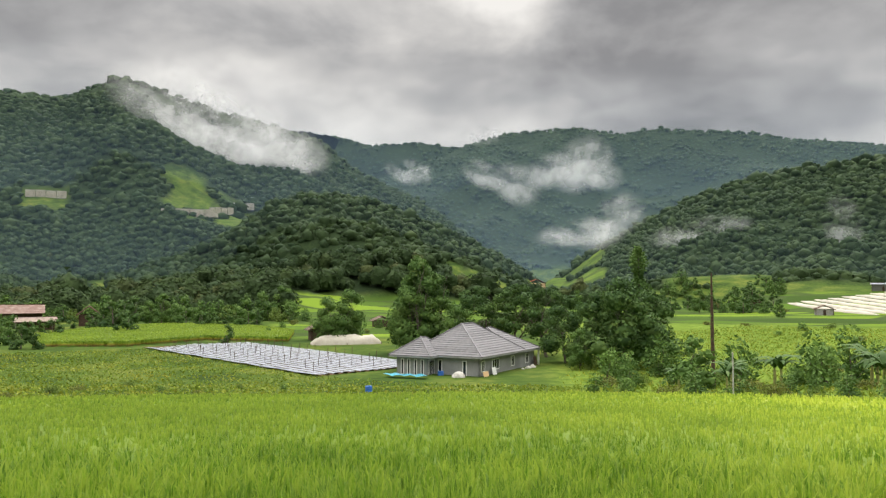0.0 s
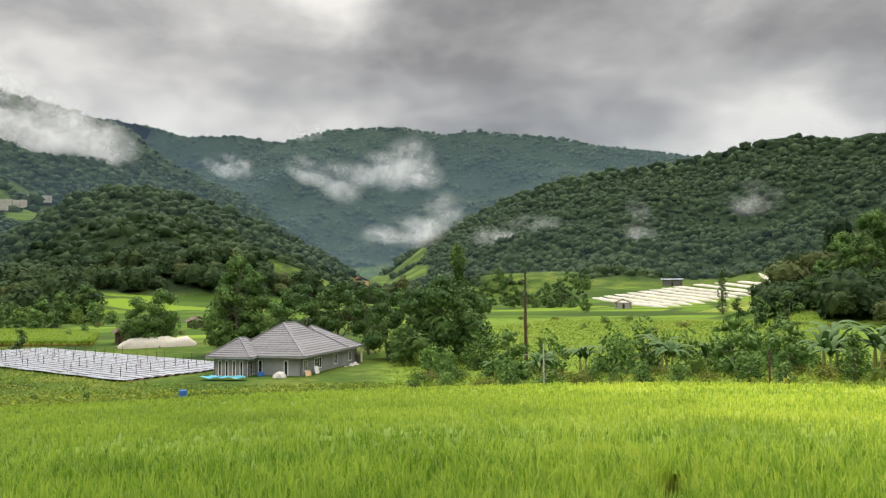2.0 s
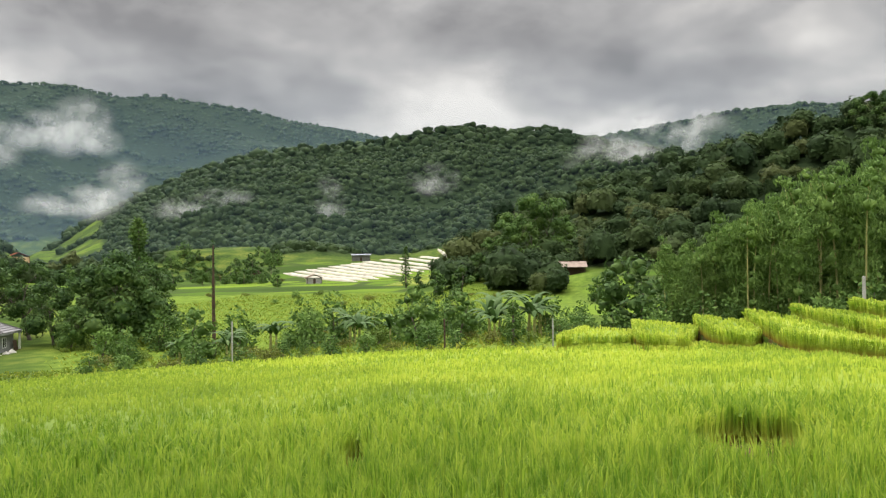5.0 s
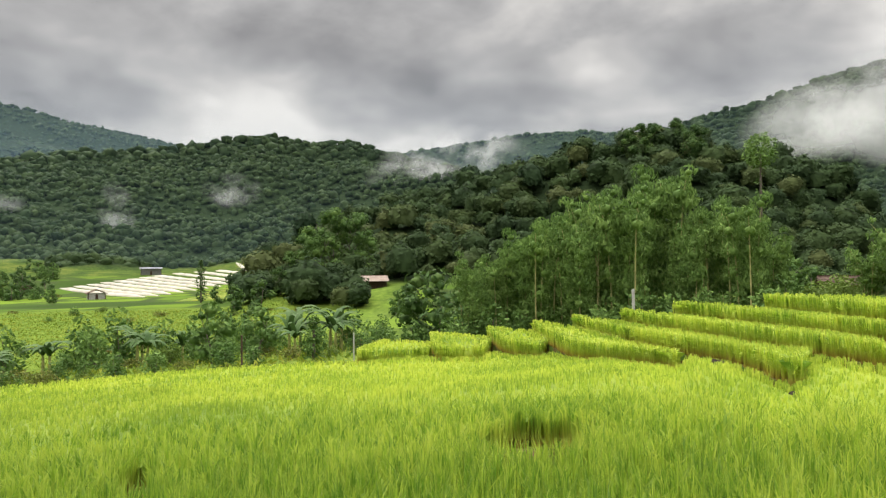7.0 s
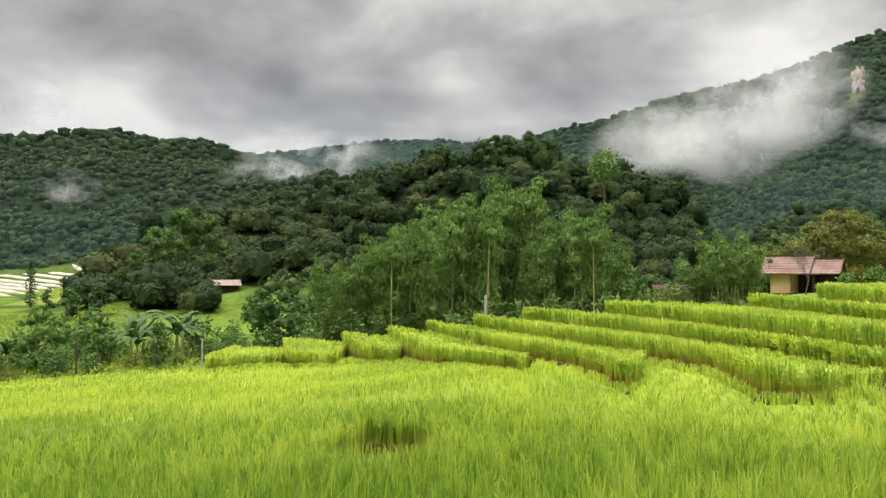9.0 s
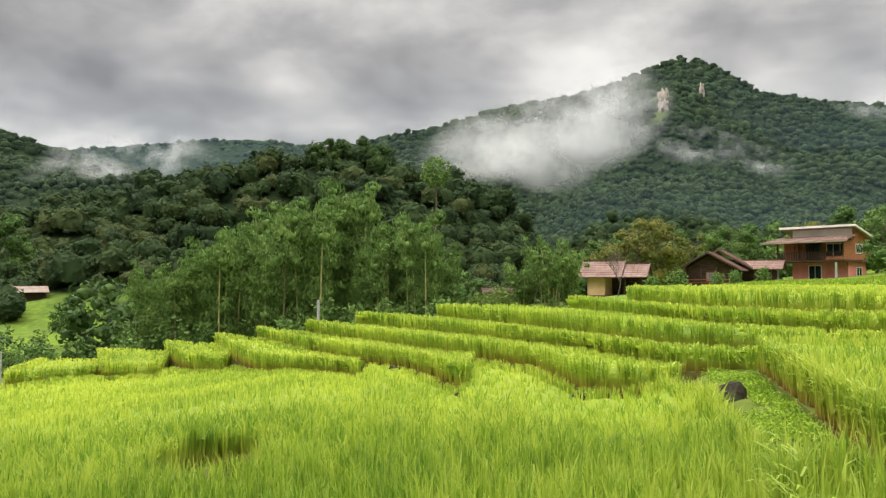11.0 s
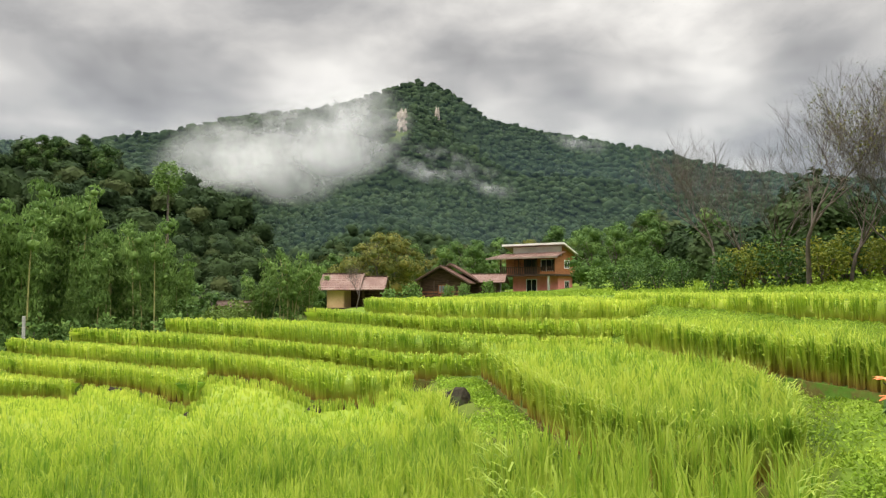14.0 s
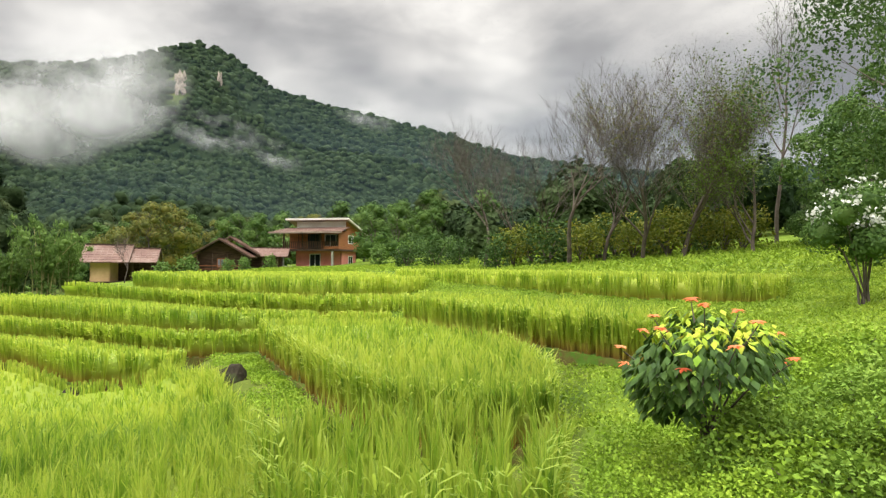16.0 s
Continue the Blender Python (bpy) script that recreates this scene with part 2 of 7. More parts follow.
M_METAL = material("dull_steel", [(0.3, (0.14, 0.14, 0.14)), (0.7, (0.28, 0.28, 0.27))], scale=3, rough=0.5, metal=0.7, bump=0.05)
M_BLUE = material("blue_plastic", [(0.3, (0.02, 0.09, 0.34)), (0.7, (0.04, 0.15, 0.46))], scale=3, rough=0.4, bump=0.05)
M_TARP = material("blue_tarp", [(0.3, (0.06, 0.38, 0.52)), (0.7, (0.12, 0.50, 0.64))], scale=3, rough=0.45, bump=0.4)
M_SACK = material("white_sack", [(0.3, (0.34, 0.32, 0.28)), (0.7, (0.54, 0.52, 0.47))], scale=4, rough=0.8, bump=0.4)
M_ROCK = material("mossy_rock", [(0.3, (0.018, 0.016, 0.012)), (0.55, (0.045, 0.038, 0.027)), (0.75, (0.05, 0.075, 0.022))], scale=2.5, rough=0.95, bump=0.8, fine=0.5, gloss=0.04)
M_CLIFF = material("limestone_cliff", [(0.25, (0.10, 0.09, 0.075)), (0.5, (0.24, 0.205, 0.16)), (0.75, (0.38, 0.33, 0.27))], scale=0.09, stretch=(1.6, 1.6, 0.4), rough=0.95, bump=0.9, fine=0.6, bump_scale=0.4)
M_RED_BRACT = foliage("orange_red_bract", (0.55, 0.09, 0.03), (0.72, 0.16, 0.06), (0.78, 0.30, 0.12), scale=3, island=0.4)
M_LIME_LEAF = foliage("lime_top_leaf", (0.16, 0.29, 0.022), (0.33, 0.44, 0.04), (0.52, 0.54, 0.06), scale=3, island=0.4)
M_BLOSSOM = foliage("white_blossom", (0.6, 0.6, 0.55), (0.74, 0.74, 0.7), (0.82, 0.82, 0.8), scale=3, island=0.3)
M_HEDGE_GOLD = foliage("golden_hedge_leaf", (0.07, 0.10, 0.014), (0.15, 0.175, 0.022), (0.30, 0.28, 0.04), scale=0.8)
M_RUST = material("red_earth", [(0.3, (0.22, 0.12, 0.06)), (0.7, (0.40, 0.26, 0.15))], scale=0.3, rough=0.95, bump=0.5, fine=0.5)
M_GRASSLEAF = foliage("grass_leaf", (0.085, 0.14, 0.012), (0.15, 0.205, 0.018), (0.27, 0.265, 0.036), scale=0.22)
M_LEAF_DARK_GLOSS = foliage("dark_glossy_leaf", (0.03, 0.065, 0.014), (0.06, 0.12, 0.022), (0.11, 0.19, 0.035), scale=2, rough=0.4)
# ---- building helpers ----
def polar(az, d):
    return d * math.sin(radians(az)), d * math.cos(radians(az))


def smooth01(a):
    a = np.clip(a, 0.0, 1.0)
    return a * a * (3 - 2 * a)


def fast_mesh(name, verts, faces, mats, slots=None, ht=None, smooth=False):
    """A mesh from arrays; all the faces have as many corners as faces has columns."""
    verts, faces = np.asarray(verts, np.float32), np.asarray(faces, np.int32)
    me = bpy.data.meshes.new(name)
    me.vertices.add(len(verts))
    me.vertices.foreach_set("co", verts.ravel())
    me.loops.add(faces.size)
    me.loops.foreach_set("vertex_index", faces.ravel())
    me.polygons.add(len(faces))
    me.polygons.foreach_set("loop_start", np.arange(0, faces.size, faces.shape[1], dtype=np.int32))
    for m in mats if isinstance(mats, (list, tuple)) else [mats]:
        me.materials.append(m)
    if slots is not None:
        me.polygons.foreach_set("material_index", np.asarray(slots, np.int32))
    if smooth:
        me.polygons.foreach_set("use_smooth", np.ones(len(faces), bool))
    for key, values in (ht or {}).items():
        at = me.attributes.new(key, "FLOAT", "POINT")
        at.data.foreach_set("value", np.asarray(values, np.float32))
    me.update(calc_edges=True)
    return me


def part(name, bm, mat, parent, label=""):
    """A bmesh as one mesh object under a thing or a part."""
    me = bpy.data.meshes.new(name)
    bm.to_mesh(me)
    bm.free()
    me.materials.append(mat)
    ob = new(name, me)
    ob.parent = parent
    return tagged(ob, label)


def mesh_part(name, me, parent, label=""):
    ob = new(name, me)
    ob.parent = parent
    return tagged(ob, label)


def thing(name, m, label, category, group="", kind=""):
    ob = new(name)
    ob.empty_display_size = 0.2
    ob.matrix_basis = m
    return tagged(ob, label, category, group, kind)


def box(bm, x0, x1, y0, y1, z0, z1, bevel=0.0):
    """A box into bm, its edges chamfered."""
    made = bmesh.ops.create_cube(bm, size=1.0, matrix=Matrix.Translation(((x0 + x1) / 2, (y0 + y1) / 2, (z0 + z1) / 2)) @ Matrix.Diagonal((x1 - x0, y1 - y0, z1 - z0, 1)))
    if bevel:
        edges = {e for v in made["verts"] for e in v.link_edges}
        bmesh.ops.bevel(bm, geom=list(edges), offset=bevel, segments=1, affect="EDGES")
    return bm


def boxes(*sizes, bevel=0.0):
    bm = bmesh.new()
    for s in sizes:
        box(bm, *s, bevel=bevel)
    return bm


def tubes(paths, sides=6):
    """Tapered tubes: a list of (points, radii). Returns vertices and quads."""
    vs, fs, base = [], [], 0
    for pts, radii in paths:
        pts = np.asarray(pts, float)
        n = len(pts)
        for i in range(n):
            a = pts[min(i + 1, n - 1)] - pts[max(i - 1, 0)]
            a /= np.linalg.norm(a) + 1e-9
            u = np.cross(a, (0.31, 0.95, 0.02))
            u /= np.linalg.norm(u) + 1e-9
            w = np.cross(a, u)
            for k in range(sides):
                q = 2 * math.pi * k / sides
                vs.append(pts[i] + radii[i] * (math.cos(q) * u + math.sin(q) * w))
        for i in range(n - 1):
            for k in range(sides):
                j = (k + 1) % sides
                fs.append((base + i * sides + k, base + i * sides + j, base + (i + 1) * sides + j, base + (i + 1) * sides + k))
        base += n * sides
    return np.array(vs), np.array(fs)


def leaf_cards(rng, centres, size, aspect=0.55, droop=0.3, lift=0.0):
    """One bent leaf clump, two triangles on a fold, at each centre, turned at random."""
    n = len(centres)
    size = np.broadcast_to(np.asarray(size, float), (n,))[:, None] * rng.uniform(0.7, 1.3, (n, 1))
    d = rng.normal(size=(n, 3))
    d[:, 2] = d[:, 2] * 0.6 - droop + lift
    d /= np.linalg.norm(d, axis=1)[:, None]
    s = np.cross(d, rng.normal(size=(n, 3)))
    s /= np.linalg.norm(s, axis=1)[:, None]
    t = np.cross(d, s)
    mid = centres + d * size * 0.5 + t * size * 0.12
    v = np.stack([centres, mid + s * size * aspect * 0.5, centres + d * size, mid - s * size * aspect * 0.5], 1).reshape(-1, 3)
    return v, np.arange(n * 4).reshape(-1, 4)


def ball_points(rng, n, inner=0.55):
    """Points in a shell of the unit ball."""
    p = rng.normal(size=(n, 3))
    p /= np.linalg.norm(p, axis=1)[:, None]
    return p * rng.uniform(inner, 1.0, (n, 1)) ** 0.7


# ---- the ground: a hillside that falls to a valley floor, with forested ridges round it ----
# ridge: distance, width of its foot, tree height, then bearings and skyline heights in degrees
RIDGES = [
    (1300, 850, 9, [-40, -30.9, -27, -25.8, -23.5, -20.7, -16.3, -12.2, -9.7, -6.2, -1.9, 0.7, 6], [12.5, 13.1, 13.2, 13.9, 15.0, 14.2, 13.0, 12.2, 11.5, 9.0, 7.1, 5.2, 0.5]),
    (3000, 600, 9, [-30, -10.5, -8, -5.4, -1.9, 2, 8, 14], [11.0, 11.8, 11.5, 10.9, 11.2, 10.7, 9.0, 6.0]),
    (2200, 1000, 9, [-12, -6, -1.9, 2, 5, 10, 13.5, 16.2, 22.6, 25, 29.6, 32.7, 35.7, 42], [6.0, 8.0, 9.5, 11.1, 11.9, 12.15, 11.6, 11.85, 11.1, 10.5, 9.8, 9.2, 8.0, 6.0]),
    (560, 230, 9, [-24, -17, -15, -13, -10.5, -8, -4.5, -1, 2, 4.1, 6.3, 9], [1.0, 3.7, 5.2, 6.7, 7.4, 7.6, 6.9, 5.4, 4.1, 3.0, 1.5, -1.0]),
    (800, 400, 9, [5, 9.2, 11.8, 14.7, 17.5, 21.4, 25, 28.8, 33, 35.7, 38.3, 41.8, 45.2, 48.5, 53.6, 60], [-0.5, 1.3, 3.4, 5.0, 6.4, 7.8, 8.5, 8.9, 9.3, 9.9, 10.4, 9.8, 9.9, 8.9, 7.8, 5.0]),
    (1500, 600, 9, [40, 46, 48.5, 54.2, 58, 62, 65, 72, 80], [7.5, 8.8, 9.1, 9.9, 10.4, 10.5, 10.1, 9.5, 8.0]),
    (620, 150, 10, [24, 28.7, 31.3, 38.2, 41.7, 48.5, 54, 60], [-1.0, 0.8, 2.5, 4.6, 6.2, 7.3, 8.0, 7.0]),
    (330, 140, 11, [36, 38.4, 45, 50, 55.3, 59.7, 64, 66.5, 70, 72, 76, 79, 81.3, 82.6, 85], [0.0, 2.4, 4.6, 6.2, 7.5, 8.6, 9.4, 10.3, 10.3, 9.1, 8.4, 6.8, 4.6, 1.0, -2.0]),
    (1000, 620, 9, [58, 71, 76, 80.4, 84.8, 88.7, 90.9, 92.8, 94.7, 96.6, 98, 101.7, 107.4, 111.8, 116, 120.4, 126.6, 150], [8.0, 11.0, 12.0, 13.25, 13.75, 14.7, 15.5, 16.1, 15.5, 14.4, 13.3, 12.3, 11.1, 10.1, 8.7, 8.0, 7.2, 7.0]),
    (640, 380, 9, [78, 82.6, 86.9, 91.2, 95.5, 99.5, 106, 120, 150], [2.0, 5.0, 7.2, 7.7, 7.8, 6.2, 5.0, 4.5, 4.5]),
]


def wave(x, y, s, seed=0.0):
    """A smooth unevenness between about -1 and 1, from crossed sines."""
    return (np.sin(x / s + 1.3 * seed + 1.7 * np.sin(y / s * 0.7 + seed)) + np.sin(y / s * 1.1 - 0.8 * seed + 1.3 * np.sin(x / s * 0.6 + 2.1)) + 0.6 * np.sin((x + y) / s * 2.3 + seed)) / 2.6


def hillside(x, y):
    """The slope on which the rice grows, and the valley floor below it."""
    soft = lambda a: np.logaddexp(0, a * 0.9) / 0.9
    h = 0.15 - 0.1 * soft(y - 4) + 0.1 * soft(-y) + 0.07 * soft(-y - 5) 
    h = h + 1.35 * smooth01((x - 15) / 14) * smooth01((15 - y) / 15)
    cap = 2.75 + 0.1 * soft(-y - 18)
    h = cap - np.logaddexp(0, (cap - h) * 3) / 3
    h = h - 0.55 * np.exp(-(((x - 26) / 14) ** 2 + ((y - 15) / 16) ** 2))
    floor = -7.9 + 0 * x
    h = np.where(y > 0, floor + np.logaddexp(0, (h - floor) * 1.6) / 1.6, h)
    return np.minimum(h, 9.0)


def ground_height(x, y):
    x, y = np.asarray(x, float), np.asarray(y, float)
    r, az = np.hypot(x, y), np.degrees(np.arctan2(x, y))
    h = hillside(x, y)
    far = smooth01((r - 110) / 120)
    h = h * (1 - far) + far * np.where(az > 60, np.minimum(h, 3.0), -7.2) + 0.35 * wave(x, y, 30) * smooth01((r - 60) / 60)
    h = h + 11.5 * smooth01((r - 315) / 170) * smooth01((az - 18) / 5) * smooth01((47 - az) / 4)
    h = h + 20 * smooth01((r - 560) / 170) * smooth01((980 - r) / 150) * smooth01((az - 6) / 2.5) * smooth01((14 - az) / 2.5)
    forest = np.zeros_like(h)
    for k, (dist, width, tree, bearings, tops) in enumerate(RIDGES):
        top = np.interp(az, bearings, tops, left=-4, right=-4)
        top = dist * np.tan(np.radians(top)) + 3.0 - tree * (0.75 if dist < 450 else 0.6)
        rr = r + (0.13 * width * wave(x, y, width * 0.16, k) + 0.06 * width * wave(x, y, width * 0.05, k + 3)) * np.clip((dist - r) / (0.5 * width), 0, 1)
        u = (rr - dist) / width
        rise = np.clip(1 + u, 0, 1)
        rise = rise ** 1.35 * (1 - 0.18 * (1 - rise)) * (1 + 0.10 * wave(x, y, width * 0.11, k + 7) * (1 - rise))
        shape = np.where(u < 0, rise, np.exp(-((u * width / (0.22 * dist + 60)) ** 2)))
        hk = -7.2 + (top + 7.2) * shape
        better = hk > h + 0.5
        forest = np.where(better & (rise > 0.10), 1.0, forest)
        h = np.maximum(h, hk)
    # groves on the valley floor, and clearings in the woods
    grove = ((az < -12) & (r > 258) & (r < 820) & (wave(x, y, 26, 2) > -0.45)) | ((az > -13) & (az < 17) & (r > 400) & (r < 640) & (wave(x, y, 24, 5) > 0.25)) | ((az > 38) & (az < 60) & (r > 190) & (r < 420) & (wave(x, y, 24, 4) > -0.1)) | ((az > 78) & (az < 116) & (r > 135) & (r < 420) & (wave(x, y, 22, 6) > -0.5)) | ((az >= 112) & (r > 62) & (r < 420))
    forest = np.where(grove, 1.0, forest)
    open_land = ((az > -20.6) & (az < -14.1) & (r > 725) & (r < 872) & (wave(x, y, 14, 4) < 0.3)) | ((az > -29.6) & (az < -26.6) & (r > 800) & (r < 850)) | ((az > 7.2) & (az < 12.3) & (r > 580) & (r < 790) & (wave(x, y, 16, 1) < 0.55)) | ((az > 16.3) & (az < 23.8) & (r > 330) & (r < 520) & (wave(x, y, 18, 1) < 0.45)) | ((az > 22) & (az < 41) & (r > 300) & (r < 480)) | ((az > 74) & (az < 82) & (r > 70) & (r < 175)) | ((np.abs(az - 91.7) < 0.5) & (r > 770) & (r < 885)) | ((np.abs(az - 94.4) < 0.25) & (r > 850) & (r < 890)) | ((az > -3) & (az < 5) & (r > 400) & (r < 470) & (wave(x, y, 20, 8) < 0.3))
    open_land = open_land | ((az > 45.4) & (az < 54) & (r > 90) & (r < 222) & (wave(x, y, 11, 3) < 0.6))
    open_land = open_land | ((az > 6.4) & (az < 8.0) & (r > 440) & (r < 556))
    forest = np.where(open_land, 0.0, forest)
    return h, forest


def gz(x, y):
    return float(ground_height(np.array([x]), np.array([y]))[0][0])


def ground_material():
    m = material("valley_ground", [(0.3, (0.022, 0.042, 0.010)), (0.5, (0.048, 0.08, 0.014)), (0.7, (0.10, 0.12, 0.024))], scale=0.09, rough=0.95, bump=0.7, fine=0.5, bump_scale=3, gloss=0.03)
    n, l = m.node_tree.nodes, m.node_tree.links
    bsdf = n["Principled BSDF"]
    col = bsdf.inputs["Base Color"].links[0].from_socket
    tc = [q for q in n if q.bl_idname == "ShaderNodeTexCoord"][0]
    # paddies with bunds between them
    mp = n.new("ShaderNodeMapping")
    mp.inputs["Scale"].default_value = (0.022, 0.055, 0.0)
    mp.inputs["Rotation"].default_value = (0, 0, 0.35)
    l.new(tc.outputs["Object"], mp.inputs[0])
    vo = n.new("ShaderNodeTexVoronoi")
    vo.feature = "DISTANCE_TO_EDGE"
    vc = n.new("ShaderNodeTexVoronoi")
    for v in (vo, vc):
        v.inputs["Scale"].default_value = 1.0
        l.new(mp.outputs[0], v.inputs["Vector"])
    tone = n.new("ShaderNodeValToRGB")
    for i, (p, c) in enumerate([(0.0, (0.03, 0.055, 0.011)), (0.55, (0.065, 0.115, 0.015)), (1.0, (0.14, 0.21, 0.02))]):
        e = tone.color_ramp.elements[i] if i < 2 else tone.color_ramp.elements.new(p)
        e.position, e.color = p, (*c, 1)
    sp = n.new("ShaderNodeSeparateColor")
    l.new(vc.outputs["Color"], sp.inputs[0])
    l.new(sp.outputs[0], tone.inputs[0])
    edge = n.new("ShaderNodeMapRange")
    edge.inputs[1].default_value, edge.inputs[2].default_value = 0.03, 0.09
    l.new(vo.outputs["Distance"], edge.inputs[0])
    bund = n.new("ShaderNodeMix")
    bund.data_type = "RGBA"
    bund.inputs[6].default_value = (0.04, 0.06, 0.018, 1)
    l.new(edge.outputs[0], bund.inputs[0])
    l.new(tone.outputs[0], bund.inputs[7])
    for key, source in (("paddy", bund.outputs[2]), ("forest", None), ("grass", None)):
        at = n.new("ShaderNodeAttribute")
        at.attribute_name = key
        mx = n.new("ShaderNodeMix")
        mx.data_type = "RGBA"
        l.new(at.outputs["Fac"], mx.inputs[0])
        l.new(col, mx.inputs[6])
        if source:
            l.new(source, mx.inputs[7])
        else:
            r2 = n.new("ShaderNodeValToRGB")
            stops = [(0.3, (0.014, 0.024, 0.011)), (0.7, (0.026, 0.042, 0.016))] if key == "forest" else [(0.3, (0.065, 0.105, 0.014)), (0.5, (0.115, 0.175, 0.022)), (0.7, (0.17, 0.235, 0.034))]
            for i, (p, c) in enumerate(stops):
                e = r2.color_ramp.elements[i] if i < 2 else r2.color_ramp.elements.new(p)
                e.position, e.color = p, (*c, 1)
            l.new([q for q in n if q.bl_idname == "ShaderNodeTexNoise"][1].outputs[0], r2.inputs[0])
            l.new(r2.outputs[0], mx.inputs[7])
        col = mx.outputs[2]
    l.new(col, bsdf.inputs["Base Color"])
    return m


# the height to which the broad field falls along its rim, below the next terrace
FOOT_AZ = (40, 45.2, 50.2, 51.5, 54.8, 56.7, 59.1, 60.7, 69, 70.2, 77.1, 78.2, 82, 86, 91, 95)
FOOT_D = (43, 39.3, 39.8, 37, 36, 36.3, 34, 33.8, 28.3, 29.3, 22.2, 26.6, 24.4, 19.8, 19.2, 15.6)
FOOT_Z = (-2.95, -2.35, -2.35, -2.05, -2.05, -1.75, -1.75, -1.4, -1.4, -1.03, -1.03, -0.63, -0.63, -0.63, -0.4, 0.2)


def field_height(x, y):
    """The broad field's soil."""
    x, y = np.asarray(x, float), np.asarray(y, float)
    r, az = np.hypot(x, y), np.degrees(np.arctan2(x, y))
    h = hillside(x, y)
    D, Z = np.interp(az, FOOT_AZ, FOOT_D), np.interp(az, FOOT_AZ, FOOT_Z)
    rim_h = hillside(D * np.sin(np.radians(az)), D * np.cos(np.radians(az)))
    drop = np.where((az > 40) & (az < 95), np.minimum(Z - rim_h, 0), 0.0)
    return h + drop * smooth01((r / D - 0.4) / 0.6) * smooth01((az - 40) / 4)


BUND = [(96.2, 19.4), (98.6, 15.5), (101, 12.2), (104, 10.0), (108, 8.6), (114, 8.0), (122, 8.0)]


def near_detail(x, y, h):
    """The ground near the eye: sunk a little under the terrace beds, raised along the bund, lumpy on the bank."""
    r = np.hypot(x, y)
    h = h - 0.3 * smooth01((x - 14) / 8) * smooth01((50 - r) / 10) * smooth01((y + 4) / 4)
    az = np.degrees(np.arctan2(x, y))
    # cut down under the broad field and the steps behind it
    Z = np.interp(az, FOOT_AZ, FOOT_Z)
    beds = smooth01((az - 42) / 3) * smooth01((46 - r) / 6) * np.where(r < 21, smooth01((95 - az) / 3), smooth01((106 - az) / 3))
    low = np.where(r < np.interp(az, FOOT_AZ, FOOT_D) + 0.6, field_height(x, y) - 0.02, Z - 0.05)
    h = h + np.minimum(low - h, 0) * beds
    gap = np.full_like(h, 99.0)
    line = [polar(a, d) for a, d in BUND]
    for (x0, y0), (x1, y1) in zip(line, line[1:]):
        t = np.clip(((x - x0) * (x1 - x0) + (y - y0) * (y1 - y0)) / ((x1 - x0) ** 2 + (y1 - y0) ** 2), 0, 1)
        gap = np.minimum(gap, np.hypot(x - x0 - t * (x1 - x0), y - y0 - t * (y1 - y0)))
    h = h + np.maximum(0.70 - h, 0) * np.exp(-((gap / 0.9) ** 4))
    bank = smooth01((30 - r) / 6) * (np.degrees(np.arctan2(x, y)) > 95)
    mound = bank * smooth01((np.degrees(np.arctan2(x, y)) - 118) / 6) * smooth01((16 - r) / 4)
    return h + bank * (0.05 * wave(x, y, 0.5, 3) + 0.03 * wave(x, y, 0.21, 5)) + mound * (0.34 * wave(x, y, 1.0, 1) + 0.16 * wave(x, y, 0.42, 4))


def build_ground():
    az = np.concatenate([np.arange(-180, -42, 4.0), np.arange(-42, 150, 0.6), np.arange(150, 180, 4.0)])
    radii = np.concatenate([[0.002], np.geomspace(1.2, 4600, 290)])
    A, Rr = np.meshgrid(np.radians(az), radii)
    x, y = Rr * np.sin(A), Rr * np.cos(A)
    h, forest = ground_height(x, y)
    # a low bank under the eye, and lumps on the open slope
    h = h + (1.25 - h) * np.exp(-((Rr / 3.2) ** 4))
    h = near_detail(x, y, h)
    n, k = A.shape
    idx = np.arange(n * k).reshape(n, k)
    nxt = np.roll(idx, -1, 1)
    faces = np.stack([idx[:-1], idx[1:], nxt[1:], nxt[:-1]], -1).reshape(-1, 4)
    deg = np.degrees(A)
    paddy = smooth01((Rr - 222) / 16) * smooth01((430 - Rr) / 20) * smooth01((deg + 15) / 4) * smooth01((52 - deg) / 4)
    paddy = np.maximum(paddy, smooth01((Rr - 152) / 14) * smooth01((420 - Rr) / 20) * smooth01((deg + 14) / 3) * smooth01((7 - deg) / 3))
    paddy = np.maximum(paddy, 0.4 * ((deg > 6) & (deg < 14) & (Rr > 540) & (Rr < 800)))
    paddy = np.maximum(paddy, 0.2 * ((deg > -22) & (deg < -13) & (Rr > 690) & (Rr < 880)))
    paddy = np.maximum(paddy, 0.9 * smooth01((Rr - 110) / 20) * smooth01((250 - Rr) / 30) * smooth01((deg - 44) / 2) * smooth01((55 - deg) / 2))
    paddy = paddy * (forest < 0.5)
    grass = smooth01((40 - Rr) / 4) * smooth01((deg - 86) / 10)
    grass = np.maximum(grass, smooth01((140 - Rr) / 10) * smooth01((deg - 84) / 4))
    grass = np.maximum(grass, 0.75 * smooth01((Rr - 46) / 6) * smooth01((232 - Rr) / 14) * smooth01((deg - 7) / 4) * smooth01((50 - deg) / 4))
    grass = grass * np.where((deg > 94) & (deg < 123) & (Rr > 6) & (Rr < 21), 0.15, 1.0)
    return tagged(new("ground", fast_mesh("ground", np.stack([x, y, h], -1).reshape(-1, 3), faces, ground_material(), ht={"forest": forest.ravel(), "paddy": paddy.ravel(), "grass": grass.ravel()}, smooth=True)),
                  "green valley floor and hillsides under woods and fields", "ground", kind="structure")


build_ground()


